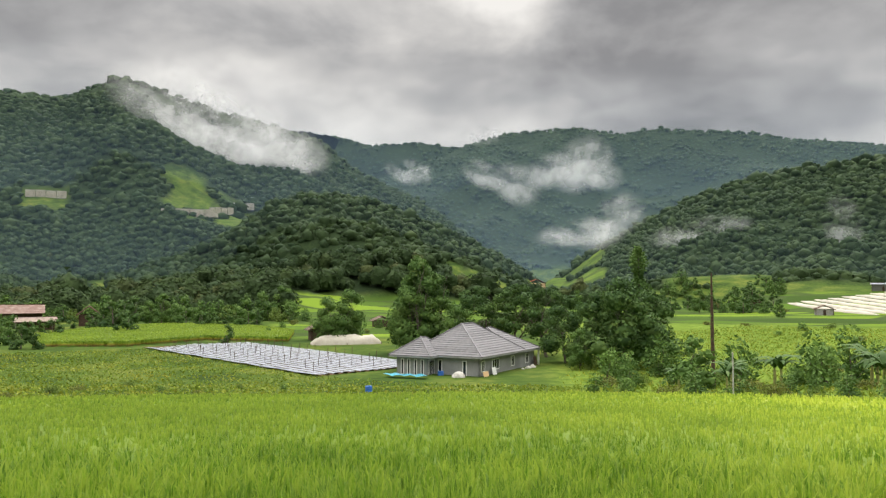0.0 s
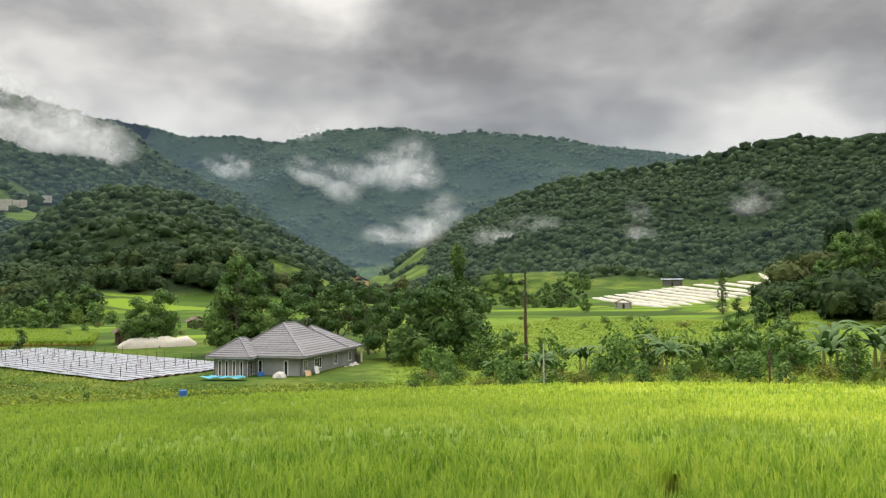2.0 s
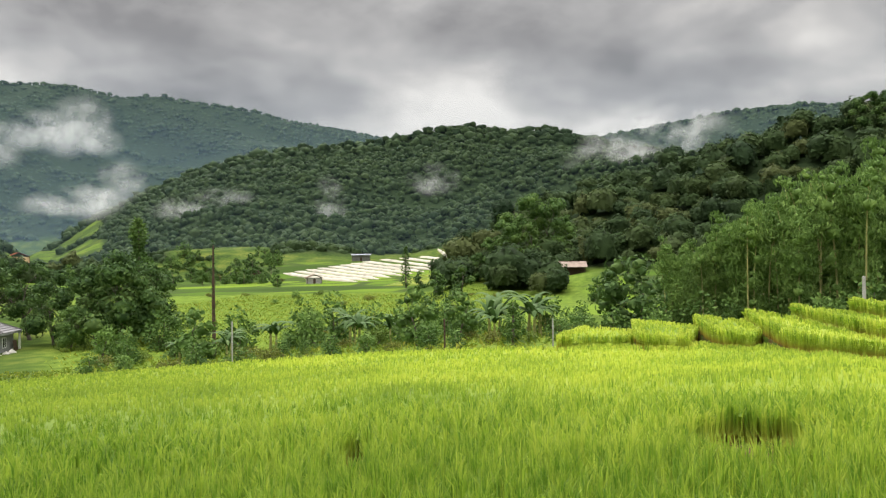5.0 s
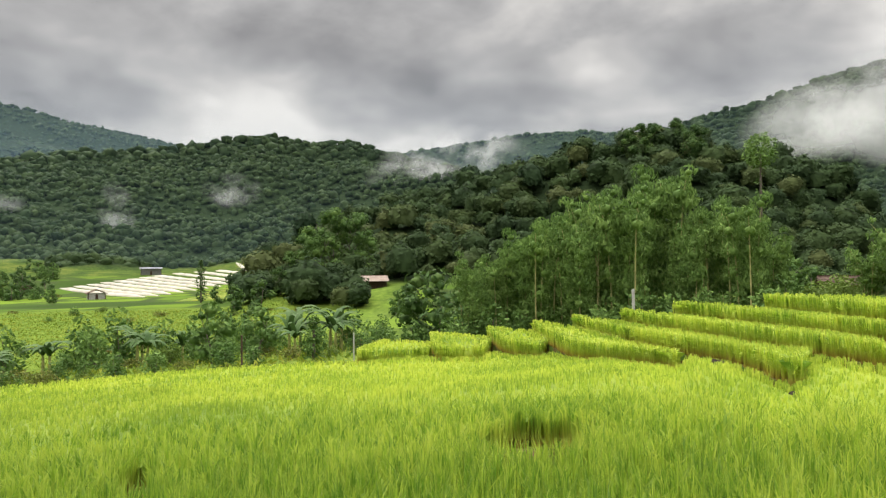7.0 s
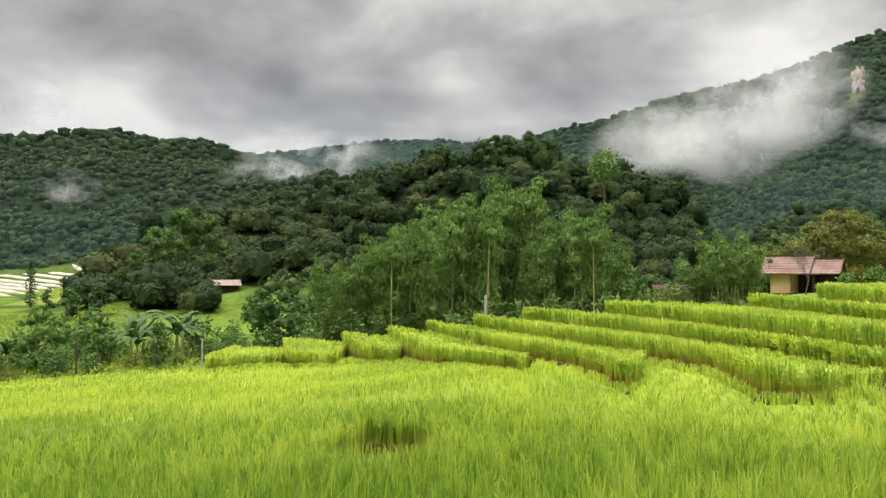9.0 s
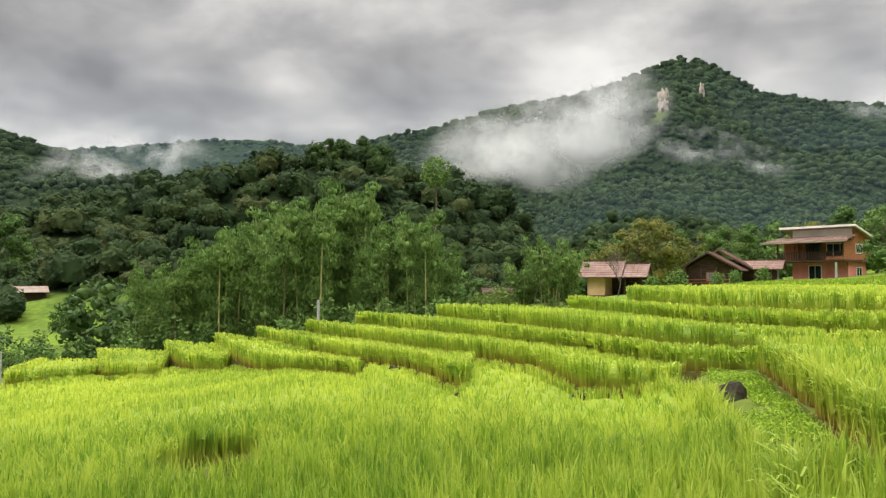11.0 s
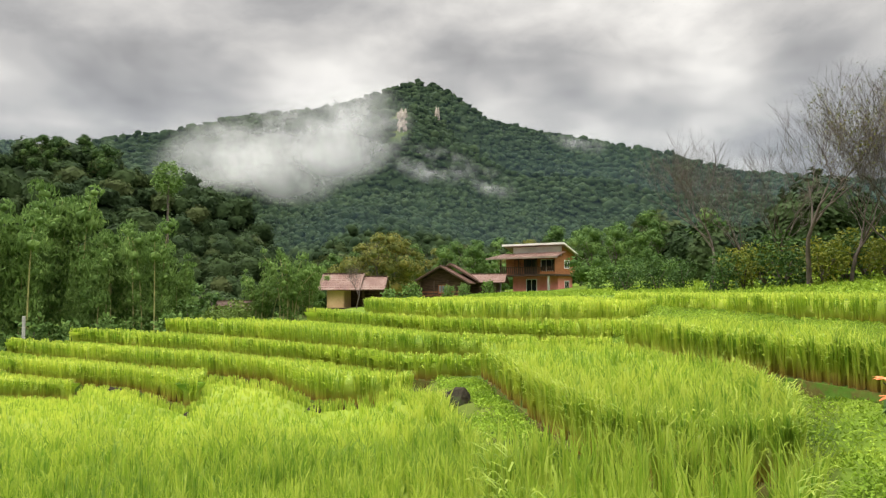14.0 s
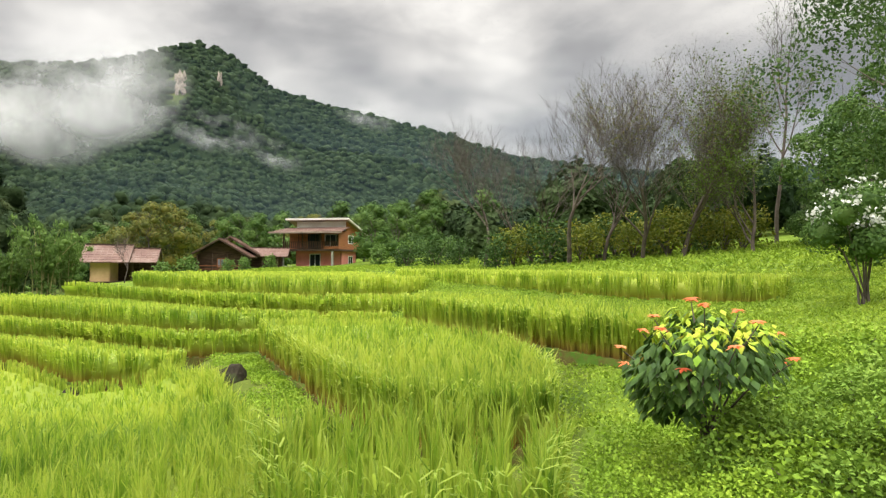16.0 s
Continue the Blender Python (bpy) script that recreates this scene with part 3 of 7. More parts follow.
# ---- rice ----
def rice_mesh(rng, xy, z, d, height, full):
    """Rice hills at the points xy, standing at heights z. Each hill is a tussock with its own tone and height; full: stalks from the root, else only the leaves above the canopy."""
    vs, fs, hts, tns, base = [], [], [], [], 0
    for lo, hi, blades, width, spread in ((0, 11, 20, 0.0088, 0.13), (11, 19, 13, 0.015, 0.16), (19, 34, 12, 0.018, 0.13), (34, 60, 9, 0.034, 0.15), (60, 400, 9, 0.075, 0.3)):
        for rooted in (True, False):
            pick = (d >= lo) & (d < hi) & (full == rooted)
            count = int(pick.sum())
            if not count:
                continue
            hill_tall = height[pick] * (1 + (0.07 if lo < 19 else 0.025) * rng.normal(size=count) + (0.05 if lo < 19 else 0.02) * wave(xy[pick][:, 0], xy[pick][:, 1], 0.9) + 0.02 * wave(xy[pick][:, 0], xy[pick][:, 1], 3.1, 2))
            hill_tone = np.clip(0.5 + (0.33 if lo < 19 else 0.14) * rng.normal(size=count) + (0.16 if lo < 19 else 0.08) * wave(xy[pick][:, 0], xy[pick][:, 1], 1.3, 4), 0, 1)
            p, zz = np.repeat(xy[pick], blades, 0), np.repeat(z[pick], blades)
            n = len(p)
            a = rng.uniform(0, 2 * math.pi, n)
            out = np.stack([np.cos(a), np.sin(a)], 1)
            root = p + out * rng.uniform(0, 0.05, (n, 1))
            tall = np.repeat(hill_tall, blades) * rng.uniform(*((0.72, 1.08) if lo < 19 else (0.92, 1.04)), n)
            lean = spread * rng.uniform(0.1, 1.2, n)[:, None]
            side = np.stack([-out[:, 1], out[:, 0]], 1) * width * rng.uniform(0.6, 1.3, (n, 1))
            turn = rng.uniform(0, math.pi, n)
            side = np.stack([side[:, 0] * np.cos(turn) - side[:, 1] * np.sin(turn), side[:, 0] * np.sin(turn) + side[:, 1] * np.cos(turn)], 1)
            mid = root + out * lean * 0.3
            tip = root + out * lean * rng.uniform(0.9, 1.5, (n, 1))
            foot = 0.0 if rooted else 0.45
            tn = np.repeat(hill_tone, blades) + 0.16 * rng.normal(size=n)
            if lo >= 19:
                v = np.empty((n, 3, 3), np.float32)
                end = (tip + mid) / 2
                # most taper upwards, some fan out from the root
                fan = (np.arange(n) % 3 == 0)[:, None]
                v[:, 0, :2] = np.where(fan, root, root - side * 1.2)
                v[:, 1, :2] = np.where(fan, end - side * 1.2, root + side * 1.2)
                v[:, 2, :2] = np.where(fan, end + side * 1.2, end)
                v[:, 0, 2] = zz + tall * foot
                v[:, 1, 2], v[:, 2, 2] = np.where(fan[:, 0], zz + tall * 0.97, zz + tall * foot), zz + tall
                fs.append(base + np.arange(n * 3).reshape(-1, 3))
                vs.append(v.reshape(-1, 3))
                hts.append(np.where(fan, np.array([foot, 1.0, 0.97]), np.array([foot, foot, 1.0])).ravel())
                tns.append(np.repeat(tn, 3))
                base += n * 3
                continue
            bend = rng.uniform(0.82, 1.06, n)
            sole = zz + np.where(rng.uniform(size=n) < 0.3, 0.0, 0.3) * tall
            v = np.empty((n, 5, 3), np.float32)
            v[:, 0, :2], v[:, 0, 2] = root - side, sole
            v[:, 1, :2], v[:, 1, 2] = root + side, sole
            v[:, 2, :2], v[:, 2, 2] = mid + side * 0.9, zz + tall * 0.8
            v[:, 3, :2], v[:, 3, 2] = mid - side * 0.9, zz + tall * 0.8
            v[:, 4, :2], v[:, 4, 2] = tip, zz + tall * bend
            i = base + np.arange(n)[:, None] * 5
            fs.append(np.concatenate([i + [[0, 1, 2]], i + [[0, 2, 3]], i + [[3, 2, 4]]]))
            vs.append(v.reshape(-1, 3))
            hts.append(np.stack([(sole - zz) / tall, (sole - zz) / tall, np.full(n, 0.8), np.full(n, 0.8), np.ones(n)], 1).ravel())
            tns.append(np.repeat(tn, 5))
            base += n * 5
    return np.concatenate(vs), np.concatenate(fs), np.concatenate(hts), np.concatenate(tns)


def inside(poly, p):
    """Which of the points p lie in the polygon."""
    q = np.asarray(poly)
    x, y, hit = p[:, 0], p[:, 1], np.zeros(len(p), bool)
    for (x0, y0), (x1, y1) in zip(q, np.roll(q, -1, 0)):
        cross = ((y0 > y) != (y1 > y)) & (x < (x1 - x0) * (y - y0) / (y1 - y0 + 1e-12) + x0)
        hit ^= cross
    return hit


def curve(points, n=6):
    """A smooth line through points (Catmull-Rom)."""
    p = np.asarray(points, float)
    p = np.vstack([2 * p[0] - p[1], p, 2 * p[-1] - p[-2]])
    out = []
    for i in range(1, len(p) - 2):
        for s in np.linspace(0, 1, n, endpoint=False):
            a, b, c, d = p[i - 1:i + 3]
            out.append(0.5 * (2 * b + (c - a) * s + (2 * a - 5 * b + 4 * c - d) * s ** 2 + (3 * b - a - 3 * c + d) * s ** 3))
    out.append(p[-2])
    return np.array(out)


def scatter(rng, poly, spacing):
    lo, hi = poly.min(0), poly.max(0)
    gx, gy = np.meshgrid(np.arange(lo[0], hi[0], spacing), np.arange(lo[1], hi[1], spacing))
    p = np.stack([gx.ravel(), gy.ravel()], 1)
    p += rng.uniform(-0.35, 0.35, p.shape) * spacing
    return p[inside(poly, p)]


def young_share(x):
    """Younger, greener rice towards the west."""
    return smooth01((23 - np.asarray(x)) / 25)


def gap_to_line(p, line):
    """The distance of each point to a line of points."""
    best = np.full(len(p), 1e9)
    for a, b in zip(line[:-1], line[1:]):
        ab = b - a
        t = np.clip(((p - a) @ ab) / (ab @ ab + 1e-9), 0, 1)[:, None]
        best = np.minimum(best, np.linalg.norm(p - a - t * ab, axis=1))
    return best


def in_hole(x, y, holes, margin=1.0):
    """Which points lie in one of the gaps of the stand; each gap is long in the direction away from the bank."""
    hit = np.zeros(np.shape(x), bool)
    for hx, hy, along, across in holes:
        r = math.hypot(hx, hy)
        u, w = ((x - hx) * hx + (y - hy) * hy) / r, ((x - hx) * hy - (y - hy) * hx) / r
        hit |= (u / along) ** 2 + (w / across) ** 2 + 0.22 * wave(x, y, 0.4) < margin
    return hit


def rice_patch(name_label, poly, level=None, holes=(), seed=0, skirt=1.5, back=None, thin=1.0, tall=0.85):
    """A stand of rice in the outline poly: its soil bed with an earth edge, a canopy of leaves, and the blades. Towards the line back, under the next bank, it stays lower."""
    rng = np.random.default_rng(seed)
    poly = np.asarray(poly)
    d_all = np.hypot(*poly.mean(0))
    kept = []
    for lo, hi, spacing in ((0, 11, 0.2), (11, 19, 0.235), (19, 34, 0.31), (34, 60, 0.42), (60, 400, 0.62)):
        p = scatter(rng, poly, spacing * thin)
        d = np.hypot(p[:, 0], p[:, 1])
        p = p[(d >= lo) & (d < hi)]
        kept.append(p[~in_hole(p[:, 0], p[:, 1], holes)] if len(p) else p)
    p = np.concatenate(kept)
    full = np.hypot(p[:, 0], p[:, 1]) < 19
    # the outer rows stand close, as a wall of stalks
    rows = []
    for a, b in zip(poly, np.roll(poly, -1, 0)):
        m = (a + b) / 2
        if level is None and not 46 < math.degrees(math.atan2(*m)) < 102:
            continue
        n = int(np.hypot(*(b - a)) / (0.045 if np.hypot(*m) < 19 else 0.07 if np.hypot(*m) < 60 else 0.2) / thin)
        if n:
            d = (b - a) / np.hypot(*(b - a))
            rows.append(a + (b - a) * rng.uniform(0, 1, (n, 1)) + np.stack([-d[1], d[0]]) * rng.uniform(-0.16, 0.16, (n, 1)))
    for hx, hy, along, across in holes:
        q = rng.uniform(-1.5, 1.5, (500, 2)) * (along, along) + (hx, hy)
        rows.append(q[~in_hole(q[:, 0], q[:, 1], holes) & in_hole(q[:, 0], q[:, 1], holes, 1.5)])
    if rows:
        q = np.concatenate(rows)
        q = q[inside(poly, q)]
        p, full = np.concatenate([p, q]), np.concatenate([full, np.ones(len(q), bool)])

    def height_at(q):
        h = np.full(len(q), tall)
        if back is not None:
            h = h * (1 - 0.16 * np.clip(1 - gap_to_line(q, back) / 2.4, 0, 1))
        return h

    z = field_height(p[:, 0], p[:, 1]) if level is None else np.full(len(p), level)
    v, f, h, tn = rice_mesh(rng, p, z, np.hypot(p[:, 0], p[:, 1]), height_at(p), full)
    if level is not None and d_all < 60:
        # arching leaves that hang out of the stand along its edges
        area = sum(a[0] * b[1] - b[0] * a[1] for a, b in zip(poly, np.roll(poly, -1, 0)))
        for a, b in zip(poly, np.roll(poly, -1, 0)):
            size = np.hypot(*(b - a))
            n = int(size * (60 if np.hypot(*a) > 14 else 90) / thin)
            out = np.array([b[1] - a[1], a[0] - b[0]]) / (size + 1e-9) * (1 if area > 0 else -1)
            if n < 1 or out @ ((a + b) / 2) > 0.35 * np.hypot(*((a + b) / 2)):
                continue
            at = a + (b - a) * rng.uniform(0, 1, (n, 1)) - out * rng.uniform(-0.02, 0.14, (n, 1))
            share = rng.uniform(0.4, 0.98, n)
            foot = np.column_stack([at, level + height_at(at) * share])
            way = np.column_stack([out + rng.normal(size=(n, 2)) * 0.7, rng.uniform(0.1, 1.2, n)])
            way /= np.linalg.norm(way, axis=1)[:, None]
            wide = np.cross(way, (0, 0, 1.0))
            wide = wide / (np.linalg.norm(wide, axis=1)[:, None] + 1e-9) * rng.uniform(0.006, 0.012, (n, 1)) * (1.0 if np.hypot(*a) < 16 else 1.7)
            long = rng.uniform(0.12, 0.26, (n, 1))
            leaf = np.stack([foot - wide, foot + wide, foot + way * long * 0.6 + wide, foot + way * long * 0.6 - wide, foot + way * long - (0, 0, 0.05)], 1).reshape(-1, 3)
            i = len(v) + np.arange(n)[:, None] * 5
            v, f = np.concatenate([v, leaf]), np.concatenate([f, i + [[0, 1, 2]], i + [[0, 2, 3]], i + [[3, 2, 4]]])
            h, tn = np.concatenate([h, np.repeat(share, 5)]), np.concatenate([tn, np.repeat(np.clip(0.6 + 0.2 * rng.normal(size=n), 0, 1), 5)])
    ob = new("rice_patch", fast_mesh("rice_patch", v, f, M_RICE, ht={"ht": h, "tone": tn, "young": young_share(v[:, 0])}))
    tagged(ob, name_label, "rice", "rice terraces", "stuff")
    if level is not None:
        bm = bmesh.new()
        ring = [bm.verts.new((*q, level)) for q in poly]
        low = [bm.verts.new((q[0], q[1], level - skirt)) for q in poly]
        bm.faces.new(ring)
        for i in range(len(ring)):
            j = (i + 1) % len(ring)
            bm.faces.new((ring[i], low[i], low[j], ring[j]))
        bmesh.ops.recalc_face_normals(bm, faces=bm.faces)
        bed = bpy.data.meshes.new("terrace_bed")
        bm.to_mesh(bed)
        bm.free()
        bed.materials.append(M_BANK)
        tagged(new("terrace_bed", bed), "muddy earth bed of a rice terrace", "terrace", kind="structure")
    # the leafy canopy inside the stand, lower and thinner near the eye
    vs, fs, hts = [], [], []
    if level is not None:
        cell = 0.3 if d_all < 60 else 1.2
        lo, hi = poly.min(0), poly.max(0)
        gx, gy = np.meshgrid(np.arange(lo[0], hi[0], cell), np.arange(lo[1], hi[1], cell))
        c = np.stack([gx.ravel(), gy.ravel()], 1)
        ok = np.ones(len(c), bool)
        for ox, oy in ((-0.26, -0.26), (0.26, -0.26), (0.26, 0.26), (-0.26, 0.26)):
            ok &= inside(poly, c + (ox, oy))
        up = 0.44 + 0.38 * smooth01((np.hypot(c[:, 0], c[:, 1]) - 9) / 12)
        zz = level + height_at(c) * (up + 0.018 * rng.normal(size=len(c)))
        vs = np.column_stack([c + rng.uniform(-0.07, 0.07, c.shape) * (cell / 0.3), zz])
        hts = up + 0.1
        idx, good = np.arange(len(c)).reshape(gx.shape), ok.reshape(gx.shape)
        whole = good[:-1, :-1] & good[:-1, 1:] & good[1:, 1:] & good[1:, :-1]
        fs = np.stack([idx[:-1, :-1], idx[:-1, 1:], idx[1:, 1:], idx[1:, :-1]], -1)[whole]
        # its flank, a little inside the outer rows
        line = np.concatenate([a + (b - a) * np.linspace(0, 1, max(1, int(np.hypot(*(b - a)) / 0.3)), endpoint=False)[:, None] for a, b in zip(poly, np.roll(poly, -1, 0))])
        area = sum(a[0] * b[1] - b[0] * a[1] for a, b in zip(poly, np.roll(poly, -1, 0)))
        way = np.roll(line, -1, 0) - np.roll(line, 1, 0)
        out = np.stack([way[:, 1], -way[:, 0]], 1) * (1 if area > 0 else -1)
        out /= np.linalg.norm(out, axis=1)[:, None] + 1e-9
        inner = line - out * (0.3 + 0.02 * rng.normal(size=(len(line), 1)))
        m, b0, hh = len(line), len(vs), height_at(line)
        for k, share in enumerate((-0.02, 0.25, 0.55, 0.8)):
            if d_all < 21:
                share *= 0.62
            vs = np.vstack([vs, np.column_stack([inner - out * (0.22 if k == 3 else 0.0), level + hh * share])])
            hts = np.append(hts, np.full(m, max(0.0, share)))
            if k:
                i = np.arange(m)
                j = (i + 1) % m
                fs = np.vstack([fs, np.stack([b0 + (k - 1) * m + i, b0 + (k - 1) * m + j, b0 + k * m + j, b0 + k * m + i], -1)])
    else:
        na, nr = 240, 110
        A, t = np.meshgrid(np.radians(np.linspace(-38, 100, na)), np.linspace(0, 1, nr))
        r = 5.0 + (np.interp(np.degrees(A), RIM_AZ, RIM_D) - 0.25 - 5.0) * t ** 1.3
        x, y = r * np.sin(A), r * np.cos(A)
        up = 0.44 + 0.36 * smooth01((r - 9) / 12)
        zz = field_height(x.ravel(), y.ravel()).reshape(x.shape) + tall * (up + 0.02 * rng.normal(size=x.shape))
        vs, hts = np.stack([x, y, zz], -1).reshape(-1, 3), (up + 0.1).ravel()
        sunk = in_hole(x, y, holes, 1.25)
        idx = np.arange(nr * na).reshape(nr, na)
        sunk |= ~inside(poly * 0.965, np.stack([x.ravel(), y.ravel()], 1)).reshape(x.shape)
        whole = ~(sunk[:-1, :-1] | sunk[:-1, 1:] | sunk[1:, 1:] | sunk[1:, :-1])
        fs = np.stack([idx[:-1, :-1], idx[:-1, 1:], idx[1:, 1:], idx[1:, :-1]], -1)[whole]
    vs = np.asarray(vs)
    tn = np.clip(0.42 + 0.08 * rng.normal(size=len(vs)), 0, 1)
    tagged(new("rice_canopy", fast_mesh("rice_canopy", vs, fs, M_RICE, ht={"ht": hts, "tone": tn, "young": young_share(vs[:, 0])}, smooth=True)), "dense leaves and stalks inside the rice", "rice", kind="stuff")
    return ob


# front edges of the terraces, each a line of (bearing, distance) from its far end to its near end
EDGES = {
    "J": (-2.0, [(47.4, 46), (45.4, 40.2), (50.2, 40.5)]),
    "I": (-1.6, [(50.9, 46), (51.5, 37.8), (54.8, 36.9)]),
    "H": (-1.2, [(55.2, 45), (56.7, 37.1), (59.1, 34.9)]),
    "G": (-0.79, [(58.6, 44), (60.7, 34.6), (62.3, 31.6), (67.3, 30.3), (69.0, 29.0)]),
    "F": (-0.36, [(61.6, 42), (67.3, 32.0), (72.4, 28.4), (77.1, 22.9)]),
    "E": (0.07, [(65.0, 40), (71.5, 32.3), (75.8, 28.8), (82.2, 25.0), (86.0, 20.3), (92.5, 19.7)]),
    "D": (0.5, [(68.8, 39), (75.8, 32.2), (84.3, 26.3), (91.7, 21.8), (98.2, 20.6)]),
    "C": (0.93, [(74.9, 37), (80.1, 31.6), (84.4, 27.8), (88.1, 25.2), (91.7, 23.0), (96.7, 22.0), (107, 21.4)]),
    "B": (1.36, [(84.9, 36), (90.9, 29.4), (96.3, 24.9), (105.4, 22.9), (108.5, 23)]),
    "A": (1.79, [(89.2, 34), (92.5, 29.5), (96.4, 26.3), (103.5, 24.3), (110, 25.5)]),
}
ORDER = "JIHGFEDCBA"


def edge_line(key):
    return curve([polar(a, d) for a, d in EDGES[key][1]])


for i, key in enumerate(ORDER):
    front = edge_line(key)
    if key == "A":
        behind = np.array([polar(a, d) for a, d in ((112, 38), (104, 44), (96, 44), (90, 40))])
    else:
        # the bed ends where its own front ends; beyond that the lower field takes over
        behind = edge_line(ORDER[i + 1])[::-1] * 0.985
        behind = behind[np.degrees(np.arctan2(behind[:, 0], behind[:, 1])) < EDGES[key][1][-1][0] + 0.8]
    rice_patch("dense bright green rice on a stepped terrace", np.vstack([front, behind]), EDGES[key][0], seed=10 + i, back=None if key == "A" else behind)

# the broad field below the eye
RIM = ((-36, 44), (-20, 45), (-8, 43), (0, 46), (10, 47), (22, 46), (32, 45), (40, 43), (44, 41), (45.2, 39.3), (50.2, 39.8), (51.5, 37.2), (54.8, 36.2), (55.7, 38.6), (56.7, 36.5), (59.1, 34.2), (59.9, 35.8), (60.7, 33.9), (62.3, 31), (67.3, 29.7), (69, 28.4), (69.9, 29.6), (72.4, 27.9), (77.1, 22.4), (78.1, 26.7), (80, 25.9), (82.2, 24.6), (84.4, 21.8), (86, 19.9), (92, 19.3), (95, 15.6), (99, 10.2), (100, 7.5), (96, 5.0))
RIM_AZ, RIM_D = [a for a, d in RIM[:-3]], [d for a, d in RIM[:-3]]
rim = [polar(a, d) for a, d in RIM]
near = [polar(a, 4.6) for a in range(90, -41, -10)]
PITS = ((10.3, 6.15, 1.9, 0.85), (5.9, 10.1, 1.5, 0.22), (15.6, 26.0, 0.7, 0.4))
rice_patch("broad sloping field of bright green rice", np.array(rim + near), holes=PITS, seed=3)
LEFT_FIELD = [polar(a, d) for a, d in ((-28.5, 147), (-27.4, 148), (-22.7, 143), (-17.6, 155), (-11.6, 146), (-11.2, 173), (-14.9, 201), (-20.0, 214), (-24.7, 198), (-28.5, 174))]
rice_patch("ripe green rice field with a stepped edge", LEFT_FIELD, -6.95, seed=35)
for px, py, along, across in PITS:
    # bare soil with straw where the rice has gone
    u, w = np.meshgrid(np.linspace(0, 2 * math.pi, 25), np.linspace(0, 1, 7))
    way = math.atan2(py, px)
    du, dw = np.cos(u) * w * (along + 0.3), np.sin(u) * w * (across + 0.3)
    sx, sy = px + du * math.cos(way) - dw * math.sin(way), py + du * math.sin(way) + dw * math.cos(way)
    sz = field_height(sx, sy) + 0.06 + 0.03 * wave(sx, sy, 0.2)
    idx = np.arange(25 * 7).reshape(7, 25)
    quads = np.stack([idx[:-1, :-1], idx[:-1, 1:], idx[1:, 1:], idx[1:, :-1]], -1).reshape(-1, 4)
    tagged(new("bare_soil", fast_mesh("bare_soil", np.stack([sx, sy, sz], -1).reshape(-1, 3), quads, M_SOIL, smooth=True)), "bare brown soil in a gap of the rice", "soil", kind="structure")
K = [polar(a, d) for a, d in ((98.2, 19.5), (101.7, 13.8), (105, 10.8), (110.2, 9.3), (120.5, 9.4), (120, 12), (116.5, 16), (109, 20))]
rice_patch("tall rice block beside a grassy bund", K, 0.8, seed=31)
L = [polar(a, d) for a, d in ((108.6, 20.7), (117, 16.5), (126.6, 13.6), (128, 16), (119, 20), (110.5, 24))]
rice_patch("narrow strip of tall rice on a terrace", L, 1.35, seed=32)
MM = [polar(a, d) for a, d in ((108, 30), (111.8, 27), (124.5, 22.5), (135.7, 20.4), (136, 24), (125, 29), (113, 38), (109, 38))]
rice_patch("upper terrace of tall green rice", MM, 2.0, seed=33)
PP = [polar(a, d) for a, d in ((99.5, 7.0), (101, 5.0), (112, 4.6), (121, 5.0), (122, 6.6), (112, 7.4), (104, 7.6))]
rice_patch("sparse rice stems at the foot of the bank", PP, 0.85, seed=34, thin=1.35, tall=0.95)

# ---- woods on the ridges ----
def crown_shapes(rng, count, subdivisions, low=-0.12):
    """Lumpy crowns: a ball whose surface follows a handful of foliage lobes. Returns places for each, and the triangles."""
    bm = bmesh.new()
    bmesh.ops.create_icosphere(bm, subdivisions=subdivisions, radius=1)
    bm.verts.ensure_lookup_table()
    hub, tri = np.array([w.co[:] for w in bm.verts]), np.array([[w.index for w in face.verts] for face in bm.faces])
    bm.free()
    hub /= np.linalg.norm(hub, axis=1)[:, None]
    tri = tri[hub[tri][:, :, 2].mean(1) > low]
    made = []
    for _ in range(count):
        reach = lobe_reach(rng, hub)
        made.append(hub * reach[0][:, None])
    return np.stack(made), tri


def lobe_reach(rng, ways, lobes=None):
    """How far the outermost lobe reaches along each way from the middle."""
    if lobes is None:
        c = ball_points(rng, 10, 0.9) * (0.62, 0.62, 0.55)
        c[:, 2] = np.abs(c[:, 2]) * 1.1 - 0.12
        lobes = np.vstack([c, [[0, 0, 0]]]), np.append(rng.uniform(0.30, 0.46, 10), 0.52)
    c, R = lobes
    along = ways @ c.T
    inner = R[None] ** 2 - (c ** 2).sum(1)[None] + along ** 2
    far = np.where(inner > 0, along + np.sqrt(np.maximum(inner, 0)), 0)
    return far.max(1), lobes


def open_to_valley(x, y, h, top):
    """Which of the trees stand clear of the nearer ridges."""
    keep = np.ones(len(x), bool)
    r = np.hypot(x, y)
    best = np.full(len(x), -9.0)
    for f in np.linspace(0.12, 0.96, 30):
        hh, wood = ground_height(x * f, y * f)
        best = np.maximum(best, (hh - 3) / (r * f))
    return (h + top - 3) / r > best + 0.001


